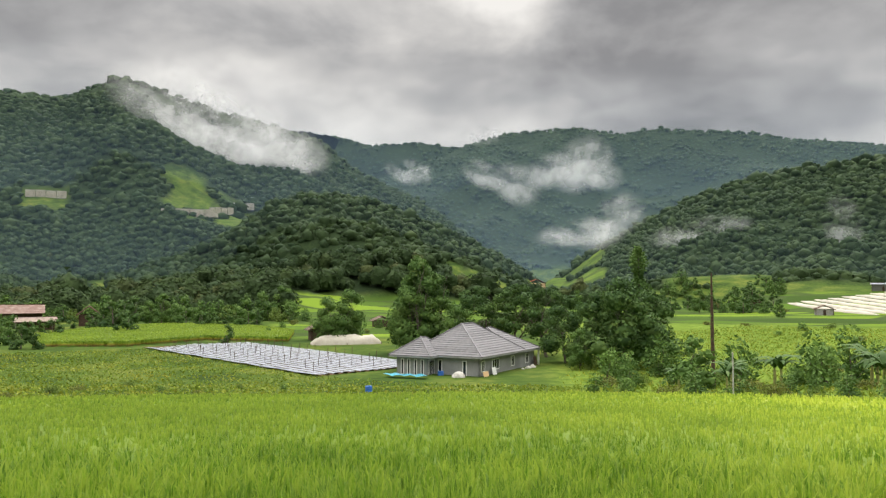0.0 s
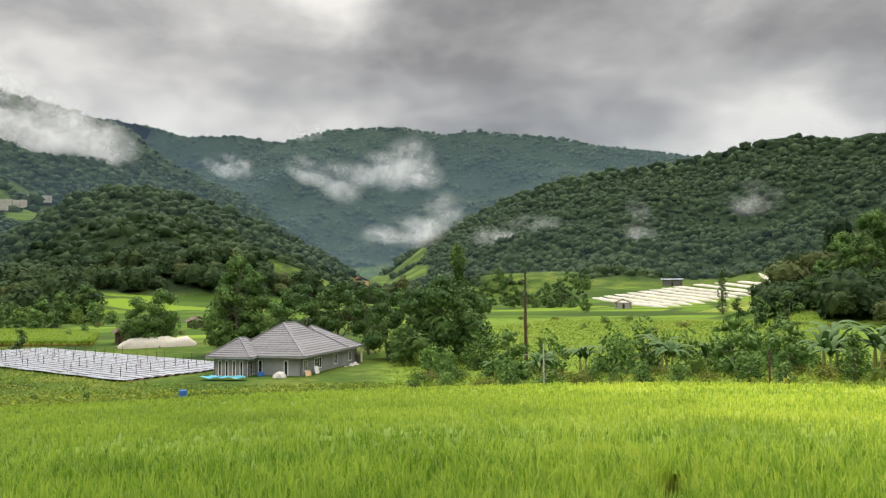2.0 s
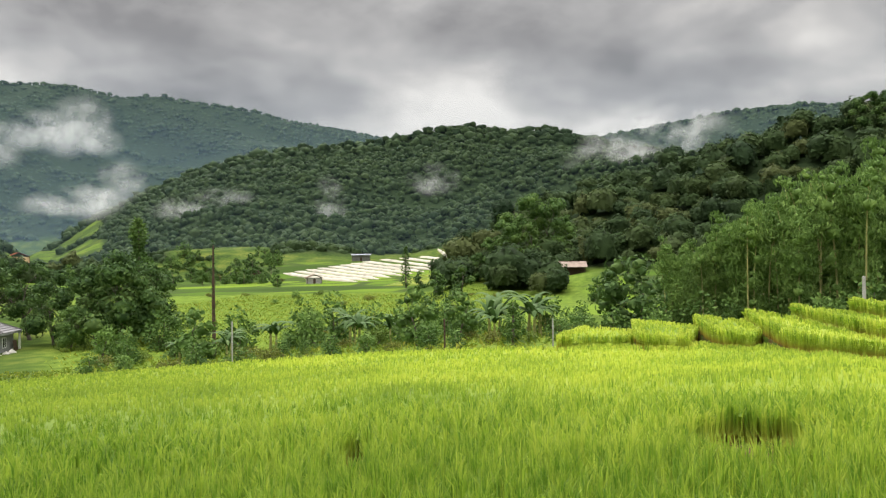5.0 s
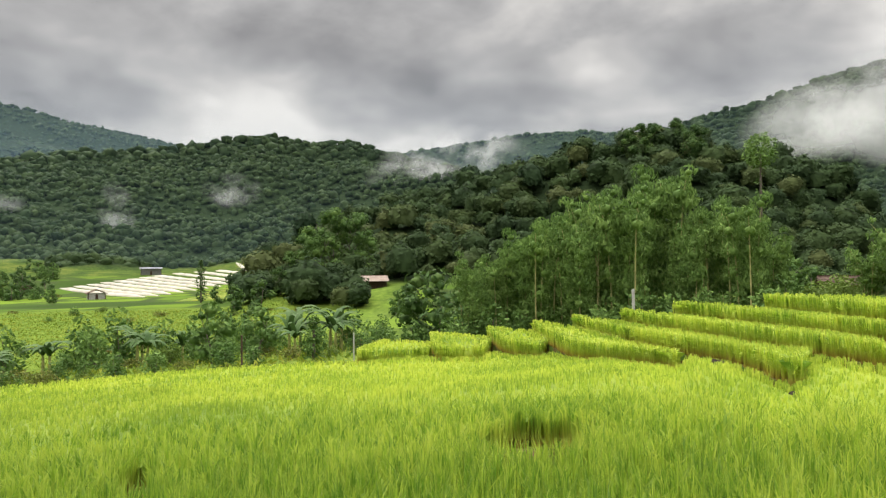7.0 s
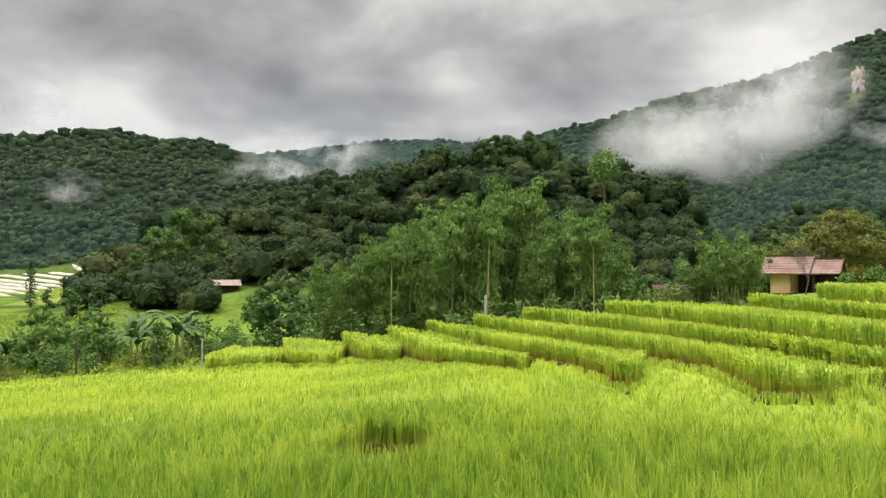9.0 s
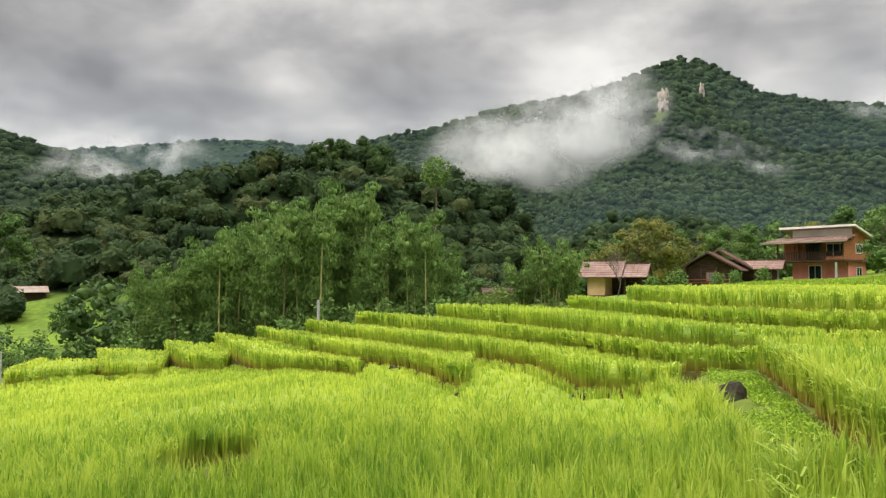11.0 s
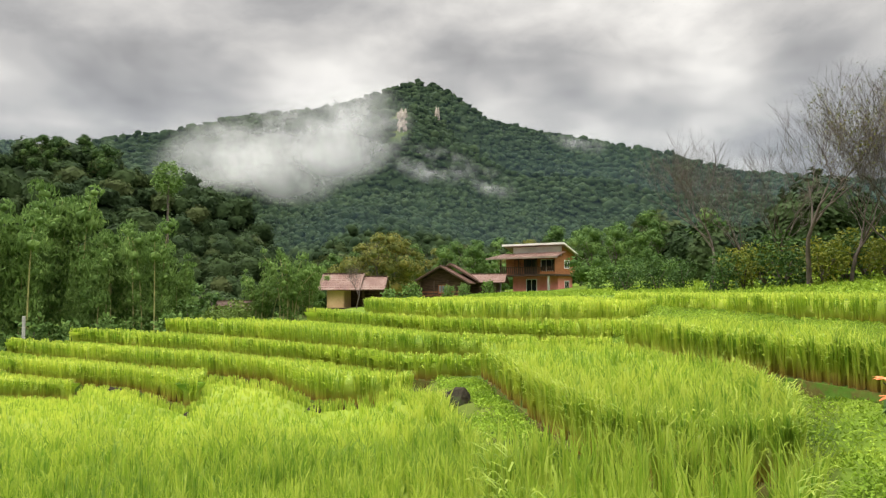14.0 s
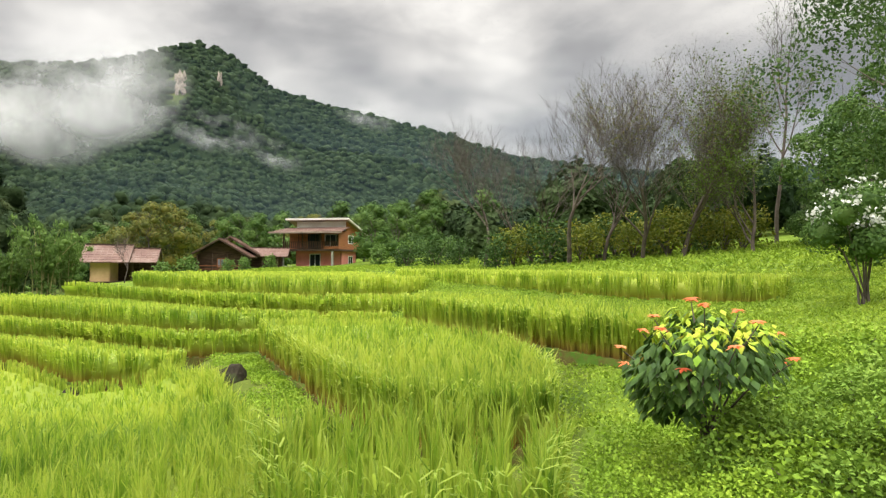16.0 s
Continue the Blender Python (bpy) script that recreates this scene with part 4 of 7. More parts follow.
def build_woods():
    rng = np.random.default_rng(5)
    allv, tones, solidv, solidt, solidf, count = [], [], [], [], [], 0
    for r0, r1, spacing, crown, leaves, leaf, sub in ((60, 150, 5.2, 4.0, 800, 0.08, 1), (150, 300, 7.0, 6.2, 260, 0.10, 1), (300, 440, 7.8, 7.2, 190, 0.115, 1), (440, 760, 6.0, 5.7, 18, 0.18, 1), (760, 1250, 8.4, 8.0, 5, 0.2, 1), (1250, 2300, 14, 11.5, 2, 0.2, 0), (2300, 3100, 24, 19.0, 2, 0.25, 0)):
        hubs, tri = crown_shapes(rng, 14, max(sub, 1), -0.6 if r1 < 450 else -0.5 if r1 < 800 else -0.3)
        if sub == 0:
            hubs, tri = crown_shapes(rng, 14, 1)
            tri = tri[hubs[0][tri][:, :, 2].mean(1) > -0.2]
        side = np.arange(-r1, r1, spacing)
        gx, gy = np.meshgrid(side, side)
        x, y = gx.ravel(), gy.ravel()
        x, y = x + rng.uniform(-0.45, 0.45, len(x)) * spacing, y + rng.uniform(-0.45, 0.45, len(y)) * spacing
        r, az = np.hypot(x, y), np.degrees(np.arctan2(x, y))
        k = (r > r0) & (r < r1) & (az > -35) & (az < 145)
        x, y, r = x[k], y[k], r[k]
        h, forest = ground_height(x, y)
        # only slopes that face the valley
        h2, _ = ground_height(x * 1.02, y * 1.02)
        k = (forest > 0.5) & (h2 > h - 0.012 * r)
        x, y, h = x[k], y[k], h[k]
        k = open_to_valley(x, y, h, crown * 2.2)
        x, y, h = x[k], y[k], h[k]
        n = len(x)
        s = crown * rng.uniform(0.6, 1.15, n) * np.where(rng.uniform(size=n) < 0.05, 1.3, 1.0)
        flat = rng.uniform(0.85, 1.35, n) * (1.0 if r1 < 450 else 0.85)
        tone = np.clip(0.46 + (0.2 if r1 < 450 else 0.13) * rng.normal(size=n) + 0.14 * wave(x, y, 40, 3) + 0.1 * wave(x, y, 120, 1) + (0.2 if r1 < 450 else -0.06), 0, 1)
        ca = rng.uniform(0, 6.28, n)[:, None]

        def turned(V):
            return np.stack([V[..., 0] * np.cos(ca) - V[..., 1] * np.sin(ca), V[..., 0] * np.sin(ca) + V[..., 1] * np.cos(ca), V[..., 2]], -1)

        mid = np.stack([x, y, h + s * ((0.45 if r1 < 450 else -0.08 if r1 < 1300 else -0.45) + 0.16 * rng.normal(size=n)) * flat], -1)[:, None, :]
        span = np.stack([s, s, s * flat], -1)[:, None, :]
        which = rng.integers(0, len(hubs), n)
        core = turned(hubs[which]) * span * (0.72 if r1 < 200 else 0.9 if r1 < 450 else 1.0) * (1 + 0.05 * rng.normal(size=(n, hubs.shape[1], 1))) + mid
        solidv.append(core.reshape(-1, 3))
        solidt.append(np.repeat(tone, hubs.shape[1]))
        solidf.append((np.arange(n)[:, None, None] * hubs.shape[1] + tri[None]).reshape(-1, 3) + count)
        count += n * hubs.shape[1]
        # leaf sprays over that body
        pick = rng.integers(0, len(tri), (n, leaves))
        w = rng.dirichlet((1, 1, 1), (n, leaves))[..., None]
        corner = hubs[which][np.arange(n)[:, None, None], tri[pick]]
        q = (corner * w).sum(2) * (rng.uniform(0.93, 1.12, (n, leaves, 1)) if r1 < 450 else rng.uniform(1.0, 1.12, (n, leaves, 1)))
        c = turned(q) * span + mid
        nrm = turned(q) + 0.3 * rng.normal(size=q.shape) + (0, 0, 0.2)
        nrm /= np.linalg.norm(nrm, axis=-1)[..., None]
        d = np.cross(nrm, rng.normal(size=nrm.shape))
        d /= np.linalg.norm(d, axis=-1)[..., None]
        e = np.cross(nrm, d)
        z = (s[:, None] * leaf * rng.uniform(0.6, 1.4, (n, leaves)))[..., None]
        allv.append(np.stack([c - d * z, c + d * z * 0.6 + e * z * 0.9, c + d * z * 0.7 - e * z * 0.8], -2).reshape(-1, 3))
        tones.append(np.repeat(tone, leaves * 3))
    v = np.concatenate(allv)
    faces = np.concatenate([np.arange(len(v)).reshape(-1, 3), np.concatenate(solidf) + len(v)])
    me = fast_mesh("far_woods", np.concatenate([v] + solidv), faces, M_WOODS, ht={"tone": np.concatenate(tones + solidt)}, smooth=True)
    tagged(new("far_woods", me), "dense dark green forest canopy over the ridges", "woods", kind="stuff")


build_woods()

# ---- kinds of plants; each is built once, then copied ----
def limbs(rng, height, radius, spread, forks=5, levels=3, lean=0.05, first=0.35, wiggle=0.12, curl=0.25, trunk=0.62, ratio=(0.42, 0.66), finest=0.0):
    """A trunk with limbs and twigs, as tube paths; also the ends of the twigs."""
    paths, ends = [], []

    def grow(start, way, length, rad, level):
        n = (5, 4, 3, 2, 2)[level]
        pts, p, w = [start], start.copy(), way.copy()
        for i in range(n):
            w = w + rng.normal(size=3) * wiggle + np.array([0, 0, curl * 0.3 if level else 0.1])
            w /= np.linalg.norm(w)
            p = p + w * length / n
            pts.append(p.copy())
        radii = np.maximum(np.linspace(rad, rad * (0.45 if level < levels else 0.25), n + 1), finest)
        paths.append((pts, radii, level))
        if level >= levels:
            ends.append(p)
            return
        for k in range(forks):
            f = rng.uniform(first if level == 0 else 0.3, 1.0) if k < forks - 1 else 1.0
            i = min(int(f * n), n - 1)
            at = np.array(pts[i]) + (np.array(pts[i + 1]) - pts[i]) * (f * n - i)
            a = rng.uniform(0, 2 * math.pi)
            out = np.array([math.cos(a), math.sin(a), rng.uniform(0.15, 0.8)]) * spread + w * 0.75
            out /= np.linalg.norm(out)
            grow(at, out, length * rng.uniform(*ratio), rad * (1 - 0.5 * f) * 0.6, level + 1)

    grow(np.zeros(3), np.array([lean, lean * 0.5, 1.0]), height * trunk, radius, 0)
    return paths, np.array(ends)


def limb_mesh(name, paths, scale, bark):
    vs, fs, base = [], [], 0
    for lo, hi, sides in ((0, 0, 8), (1, 1, 5), (2, 9, 3)):
        some = [(p, r) for p, r, level in paths if lo <= level <= hi]
        if some:
            v, f = tubes(some, sides)
            vs.append(v)
            fs.append(f + base)
            base += len(v)
    return fast_mesh(name, np.concatenate(vs) * scale, np.concatenate(fs), bark, smooth=True)


def crown_mesh(rng, lobes, sizes, leaves, size, mat, droop=0.15, aspect=0.6, jitter=0.3, heart=0.56):
    """Leaf sprays over lobes of foliage, facing outwards as leaves do, thinner inside."""
    share = sizes ** 2 / (sizes ** 2).sum()
    k = rng.choice(len(lobes), leaves, p=share)
    q = ball_points(rng, leaves, 0.72)
    q[:, 2] = np.where((q[:, 2] < -0.4) & (rng.uniform(size=leaves) < 0.6), -q[:, 2], q[:, 2])
    c = lobes[k] + q * sizes[k][:, None] * (1, 1, 0.8)
    nrm = q / np.linalg.norm(q, axis=1)[:, None] + jitter * rng.normal(size=q.shape)
    nrm /= np.linalg.norm(nrm, axis=1)[:, None]
    d = np.cross(nrm, rng.normal(size=nrm.shape))
    d[:, 2] -= droop
    d /= np.linalg.norm(d, axis=1)[:, None]
    e = np.cross(nrm, d)
    z = (size * rng.uniform(0.6, 1.4, leaves))[:, None]
    v = np.stack([c - d * z * 0.5, c + e * z * aspect * 0.5 + nrm * z * 0.06, c + d * z * 0.5 - nrm * z * 0.08, c - e * z * aspect * 0.5 + nrm * z * 0.06], 1).reshape(-1, 3)
    # the shaded heart of each lobe
    bm = bmesh.new()
    bmesh.ops.create_icosphere(bm, subdivisions=1, radius=1)
    bm.verts.ensure_lookup_table()
    hub, tri = np.array([w.co[:] for w in bm.verts]), np.array([[w.index for w in face.verts] for face in bm.faces])
    bm.free()
    core = lobes[:, None, :] + hub[None] * (sizes[:, None, None] * (heart, heart, heart * 0.8))
    faces = (np.arange(len(lobes))[:, None, None] * len(hub) + tri[None]).reshape(-1, 3) + leaves * 4
    quads = np.arange(leaves * 4).reshape(-1, 4)
    tris = np.concatenate([quads[:, [0, 1, 2]], quads[:, [0, 2, 3]], faces])
    return fast_mesh("crown", np.concatenate([v, core.reshape(-1, 3)]), tris, mat)


def tree(name, label, seed, height, mat, radius=0.22, spread=0.9, forks=5, levels=2, leaves=2200, wide=0.38, low=0.18, lobe=0.3, lobes=16, size=0.42, bark=None, lean=0.05, first=0.35, category="tree", group="valley trees", aspect=0.6, narrow=1.0, heart=0.56):
    """Trunk and limbs, and a crown of foliage lobes from low to the top; wide and lobe are shares of the height."""
    rng = np.random.default_rng(seed)
    paths, ends = limbs(rng, height, radius, spread, forks, levels, lean, first)
    top = thing(name, Matrix(), label, category, group)
    tallest = max(np.array(p)[:, 2].max() for p, r, level in paths)
    scale = height / tallest * (0.9 if leaves else 1.0)
    mesh_part("trunk", limb_mesh("trunk", paths, scale, bark or M_BARK), top)
    if leaves:
        a, t = rng.uniform(0, 6.28, lobes), np.linspace(0.02, 1, lobes) + rng.uniform(-0.04, 0.04, lobes)
        zz = height * (low + (0.88 - low) * t)
        out = height * wide * np.sqrt(np.clip(1 - (1.55 * t - 0.55) ** 2, 0.04, 1)) * rng.uniform(0.35, 1.0, lobes) * narrow
        c = np.stack([out * np.cos(a), out * np.sin(a), zz], 1) + (lean * height * 0.3, 0, 0)
        sz = height * lobe * rng.uniform(0.55, 1.0, lobes) * (1 - 0.35 * np.clip(t, 0, 1))
        mesh_part("crown", crown_mesh(rng, c, sz, leaves, size, mat, aspect=aspect, heart=heart), top)
    return top


def airy_tree(name, label, seed, height, mat, each, size, radius=0.14, spread=0.75, forks=5, levels=4, bark=None, first=0.12, puff=0.2, aspect=0.5, trunk=0.34, ratio=(0.6, 0.85)):
    """A bare tree of fine twigs, with a few leaves at the ends of them."""
    rng = np.random.default_rng(seed)
    paths, ends = limbs(rng, height, radius, spread, forks, levels, 0.04, first, wiggle=0.10, curl=0.4, trunk=trunk, ratio=ratio, finest=0.0042)
    top = thing(name, Matrix(), label, "tree", "bare trees")
    scale = height / max(np.array(p)[:, 2].max() for p, r, level in paths)
    mesh_part("trunk", limb_mesh("trunk", paths, scale, bark or M_BARK_GREY), top)
    if each:
        p = np.repeat(ends * scale, each, 0) + rng.normal(size=(len(ends) * each, 3)) * puff
        v, f = leaf_cards(rng, p, size, aspect=aspect, droop=0.3)
        mesh_part("crown", fast_mesh("crown", v, f, mat), top)
    return top


def bamboo(name, label, seed, height, culms=8, spread=1.9, leaves=6400, arch=0.07):
    """A clump of culms, each a part, with feathery lobes of leaves along their upper lengths."""
    rng = np.random.default_rng(seed)
    top = thing(name, Matrix(), label, "bamboo", "bamboo grove")
    lobes, sizes = [], []
    for number in range(culms):
        a, q = rng.uniform(0, 6.28), spread * (0.85 if number < 2 else 0.6 * rng.uniform(0, 1))
        out = np.array([math.cos(a), math.sin(a), 0])
        h = height * rng.uniform(0.5, 1.0)
        bow = arch * h * rng.uniform(0.4, 1.3)
        at = lambda s: out * q + out * bow * (s ** 2.4) + np.array([0, 0, h * (s - 0.12 * s ** 4)])
        v, f = tubes([([at(s) for s in np.linspace(0, 1, 7)], np.linspace(0.07, 0.015, 7))], 4)
        mesh_part("culm", fast_mesh("culm", v, f, M_CULM, smooth=True), top, "slim yellow-green culm")
        for s in np.linspace(0.12, 1.02, 9) + rng.uniform(-0.04, 0.04, 9):
            if number < 2 and s < 0.72:
                continue
            lobes.append(at(s) + rng.normal(size=3) * 0.2)
            sizes.append(height * rng.uniform(0.052, 0.074) * (0.7 + 0.65 * math.sin(math.pi * min(1, max(0, s)) ** 1.8)))
    mesh_part("foliage", crown_mesh(rng, np.array(lobes), np.array(sizes), leaves, 0.32, M_LEAF_BAMBOO, droop=1.3, aspect=0.32, jitter=0.5, heart=0.45), top)
    return top


def banana(name, label, seed, height=3.6):
    rng = np.random.default_rng(seed)
    top = thing(name, Matrix(), label, "banana plant", "banana plants")
    v, f = tubes([([(0, 0, 0), (0.03, 0, height * 0.3), (0.0, 0.04, height * 0.55)], [0.16, 0.12, 0.07])], 7)
    mesh_part("stem", fast_mesh("stem", v, f, M_CULM, smooth=True), top)
    for i in range(11):
        a = i * 2.4 + rng.uniform(-0.3, 0.3)
        out, side = np.array([math.cos(a), math.sin(a), 0]), np.array([-math.sin(a), math.cos(a), 0])
        length, rise = height * rng.uniform(0.5, 0.7), rng.uniform(0.8, 1.45)
        vs, fs = [], []
        for j, s in enumerate(np.linspace(0, 1, 8)):
            c = np.array([0, 0, height * 0.5]) + out * length * s * (1.0 - 0.35 * rise * (1 - s)) + np.array([0, 0, length * (rise * 1.25 * s - 1.15 * s ** 2.2)])
            w = 0.25 * math.sin(math.pi * min(1, 0.08 + s * 0.95)) ** 0.6 * height / 3.6
            tear = rng.uniform(0.75, 1.1)
            vs += [c - side * w * tear - np.array([0, 0, w * 0.45]), c, c + side * w * tear - np.array([0, 0, w * 0.45])]
            if j:
                b = 3 * j
                fs += [(b - 3, b - 2, b + 1, b), (b - 2, b - 1, b + 2, b + 1)]
        mesh_part("leaf", fast_mesh("leaf", vs, fs, M_LEAF_BANANA), top)
    return top


def shrub(name, label, seed, mat, r=1.2, tall=1.0, leaves=900, size=0.22, category="shrub", group="streamside shrubs", droop=0.2, stems=6):
    rng = np.random.default_rng(seed)
    top = thing(name, Matrix(), label, category, group)
    paths = []
    lobes = ball_points(rng, 8, 0.4) * (0.7 * r, 0.7 * r, 0.55 * r * tall)
    lobes[:, 2] += 0.62 * r * tall
    for c in lobes[:stems]:
        paths.append(([(0, 0, 0), c * (0.35, 0.35, 0.5), c], [0.05 * r, 0.03 * r, 0.012 * r]))
    v, f = tubes(paths, 4)
    mesh_part("branching_stem", fast_mesh("branching_stem", v, f, M_BARK), top)
    k = rng.integers(0, len(lobes), leaves)
    p = lobes[k] + ball_points(rng, leaves, 0.6) * (0.5 * r, 0.5 * r, 0.48 * r * tall)
    p[:, 2] = np.abs(p[:, 2]) + 0.03
    v, f = leaf_cards(rng, p, size, droop=droop)
    mesh_part("foliage", fast_mesh("foliage", v, f, mat), top)
    return top


def column_plant(name, label, seed, mat, height, r, leaves, size=0.3, taper=0.7, category="tree", girth=0.16, bark=None):
    """A column of leaves round a straight stem: a creeper-grown trunk or a conical shrub."""
    rng = np.random.default_rng(seed)
    top = thing(name, Matrix(), label, category)
    v, f = tubes([([(0, 0, 0), (0.05, 0, height * 0.5), (0, 0.05, height * 0.96)], [girth, girth * 0.8, girth * 0.35])], 6)
    mesh_part("trunk", fast_mesh("trunk", v, f, bark or M_BARK), top)
    z = rng.uniform(0.04, 1.0, leaves) ** 0.9
    w = r * np.minimum(1, (1 - z) * 2.2 + 0.12) ** taper * (0.75 + 0.35 * np.sin(z * 21 + seed))
    a = rng.uniform(0, 6.28, leaves)
    q = np.sqrt(rng.uniform(0.2, 1, leaves)) * w
    p = np.stack([q * np.cos(a), q * np.sin(a), z * height], 1)
    v, f = leaf_cards(rng, p, size, droop=0.25)
    mesh_part("foliage", fast_mesh("foliage", v, f, mat), top)
    return top


used = {}


def put(kind, az, d, size=1.0, turn=None, sink=0.05, z=None, stretch=1.0):
    """Stand a plant of a kind at a bearing and distance on the ground: the built one first, then copies."""
    x, y = polar(az, d)
    zz = gz(x, y) if z is None else z
    t = (az * 37.0 + d * 11.0) % 360 if turn is None else turn
    m = Matrix.LocRotScale((x, y, zz - sink), Euler((0, 0, radians(t))), (size, size, size * stretch))
    if not used.get(kind.name):
        used[kind.name] = True
        kind.matrix_basis = m
        return kind
    made = copy_thing(kind, Matrix())
    made.matrix_basis = m
    return made


BROAD = [tree("broadleaf_tree", "dense dark green broadleaf tree with a rounded crown", 11, 11, M_LEAF_DARK, leaves=3300, wide=0.36, low=0.14, size=0.44, lobes=22, lobe=0.22),
         tree("broadleaf_tree", "broad dark green tree with a lumpy crown", 12, 10, M_LEAF_DARK, leaves=3300, wide=0.42, low=0.16, size=0.44, lobe=0.2, lobes=26),
         tree("broadleaf_tree", "mid green leafy tree beside the fields", 13, 9, M_LEAF_MID, leaves=3200, wide=0.34, low=0.14, size=0.34, lobes=20, lobe=0.22)]
SPREAD = tree("spreading_tree", "wide spreading tree with pale bare limbs showing", 21, 9.5, M_LEAF_DARK, spread=1.4, leaves=3600, wide=0.52, low=0.34, lobe=0.15, lobes=30, size=0.34, radius=0.3, levels=3, bark=M_BARK_GREY, first=0.25)
LIGHT = [tree("light_tree", "tall mid green feathery tree", 31, 14, M_LEAF_MID, spread=0.6, leaves=4200, wide=0.2, low=0.08, lobe=0.13, lobes=36, size=0.4, first=0.15),
         tree("light_tree", "tall fresh green tree with drooping foliage", 32, 14, M_LEAF_MID, spread=0.7, leaves=4200, wide=0.3, low=0.08, lobe=0.16, lobes=34, size=0.42, first=0.2)]
SMALL = [tree("small_tree", "small mid green tree in the valley", 41, 6, M_LEAF_MID, forks=3, levels=1, leaves=400, size=0.6, radius=0.12, low=0.1, lobes=9),
         tree("small_tree", "small dark green tree in the valley", 42, 6.5, M_LEAF_DARK, forks=3, levels=1, leaves=400, size=0.62, radius=0.12, low=0.08, lobes=9),
         tree("small_tree", "small rounded dark tree on the slope", 43, 5.5, M_LEAF_DARK, forks=3, levels=1, leaves=400, size=0.6, radius=0.12, low=0.06, wide=0.46, lobes=9)]
YELLOW = tree("yellowing_tree", "tree with yellowing leaves and pale branches", 51, 8.5, M_LEAF_YELLOW, spread=1.25, forks=5, leaves=3000, wide=0.46, low=0.2, lobe=0.2, lobes=22, levels=3, size=0.3, bark=M_BARK_GREY, first=0.2)
BARE = [airy_tree("bare_tree", "leafless grey-brown tree with fine upright twigs", 61, 9, None, 0, 0, spread=0.66, forks=5, radius=0.1),
        airy_tree("bare_tree", "leafless tree with many thin branches", 62, 9, None, 0, 0, spread=0.74, forks=5, radius=0.1)]
THIN = [airy_tree("thin_leaved_tree", "half-bare tree with sparse small green leaves", 63, 9, M_LEAF_YELLOW, 2, 0.085, spread=0.7, forks=6, puff=0.14, radius=0.1),
        airy_tree("thin_leaved_tree", "tall slender tree with airy grey-green leaves", 64, 16, M_LEAF_STREAM, 2, 0.1, spread=0.62, forks=5, puff=0.1, first=0.5, aspect=0.4, radius=0.13, trunk=0.6, ratio=(0.34, 0.6)),
        airy_tree("thin_leaved_tree", "slender tree with loose light green leaves", 66, 9, M_LEAF_STREAM, 9, 0.13, spread=0.7, forks=5, puff=0.3, radius=0.1)]
BAMBOO = [bamboo("bamboo_clump", "tall clump of green bamboo at the terrace edge", 71, 12),
          bamboo("bamboo_clump", "bushy clump of bamboo with arching tops", 72, 10, culms=9, spread=2.2, arch=0.10),
          bamboo("bamboo_clump", "low drooping clump of pale green bamboo", 73, 7, culms=11, spread=1.3, leaves=3000, arch=0.36)]
BANANA = [banana("banana_plant", "banana plant with broad torn pale green leaves", 81), banana("banana_plant", "banana plant with arching leaves by the stream", 82, 3.2)]
SHRUB = [shrub("streamside_shrub", "dense green shrub on the stream bank", 91, M_LEAF_BAMBOO, 1.7, 1.1, 620, 0.34),
         shrub("streamside_shrub", "dark green bush on the stream bank", 92, M_LEAF_MID, 1.8, 1.2, 620, 0.36),
         shrub("streamside_shrub", "brownish green scrubby bush", 93, M_LEAF_YELLOW, 1.5, 0.8, 700, 0.24),
         shrub("streamside_shrub", "light green leafy shrub", 94, M_LEAF_STREAM, 1.6, 0.9, 800, 0.26)]
CONE = column_plant("conical_shrub", "neat light green conical shrub", 95, M_LEAF_MID, 3.2, 0.9, 900, 0.22, category="shrub")
VINE = column_plant("creeper_grown_tree", "tall tree trunk wrapped in light green creepers", 96, M_LEAF_MID, 15, 1.7, 2600, 0.42, taper=0.5)
SNAG = column_plant("dead_snag", "tall dark dead trunk with clinging creepers", 97, M_LEAF_DARK, 11.5, 0.35, 170, 0.2, taper=0.5, girth=0.2, bark=M_WOOD_DARK)

# round the grey house
for az, d, size in ((11.8, 101, 0.95), (13.6, 98, 1.12), (15.2, 103, 0.95)):
    put(BROAD[0], az, d, size)
for az, d, size in ((9.2, 104, 0.85), (12.9, 108, 1.1)):
    put(BROAD[1], az, d, size)
for az, d, size in ((2.8, 120, 1.2), (5.4, 116, 1.25), (7.8, 113, 1.2)):
    put(SPREAD, az, d, size)
for az, d, size in ((-1.9, 118, 1.18), (-0.6, 122, 1.0), (-2.6, 121, 0.95)):
    put(LIGHT[0], az, d, size)
put(VINE, 14.6, 112, 1.08)
put(SNAG, 19.7, 76, 1.0)
put(BROAD[2], 18.8, 330, 1.15)
put(BROAD[2], 24.2, 270, 0.55)
for az, d, size in ((-8.6, 140, 1.0), (-7.0, 142, 1.15), (1.2, 112, 0.9), (10.2, 97, 0.6)):
    put(BROAD[2], az, d, size)

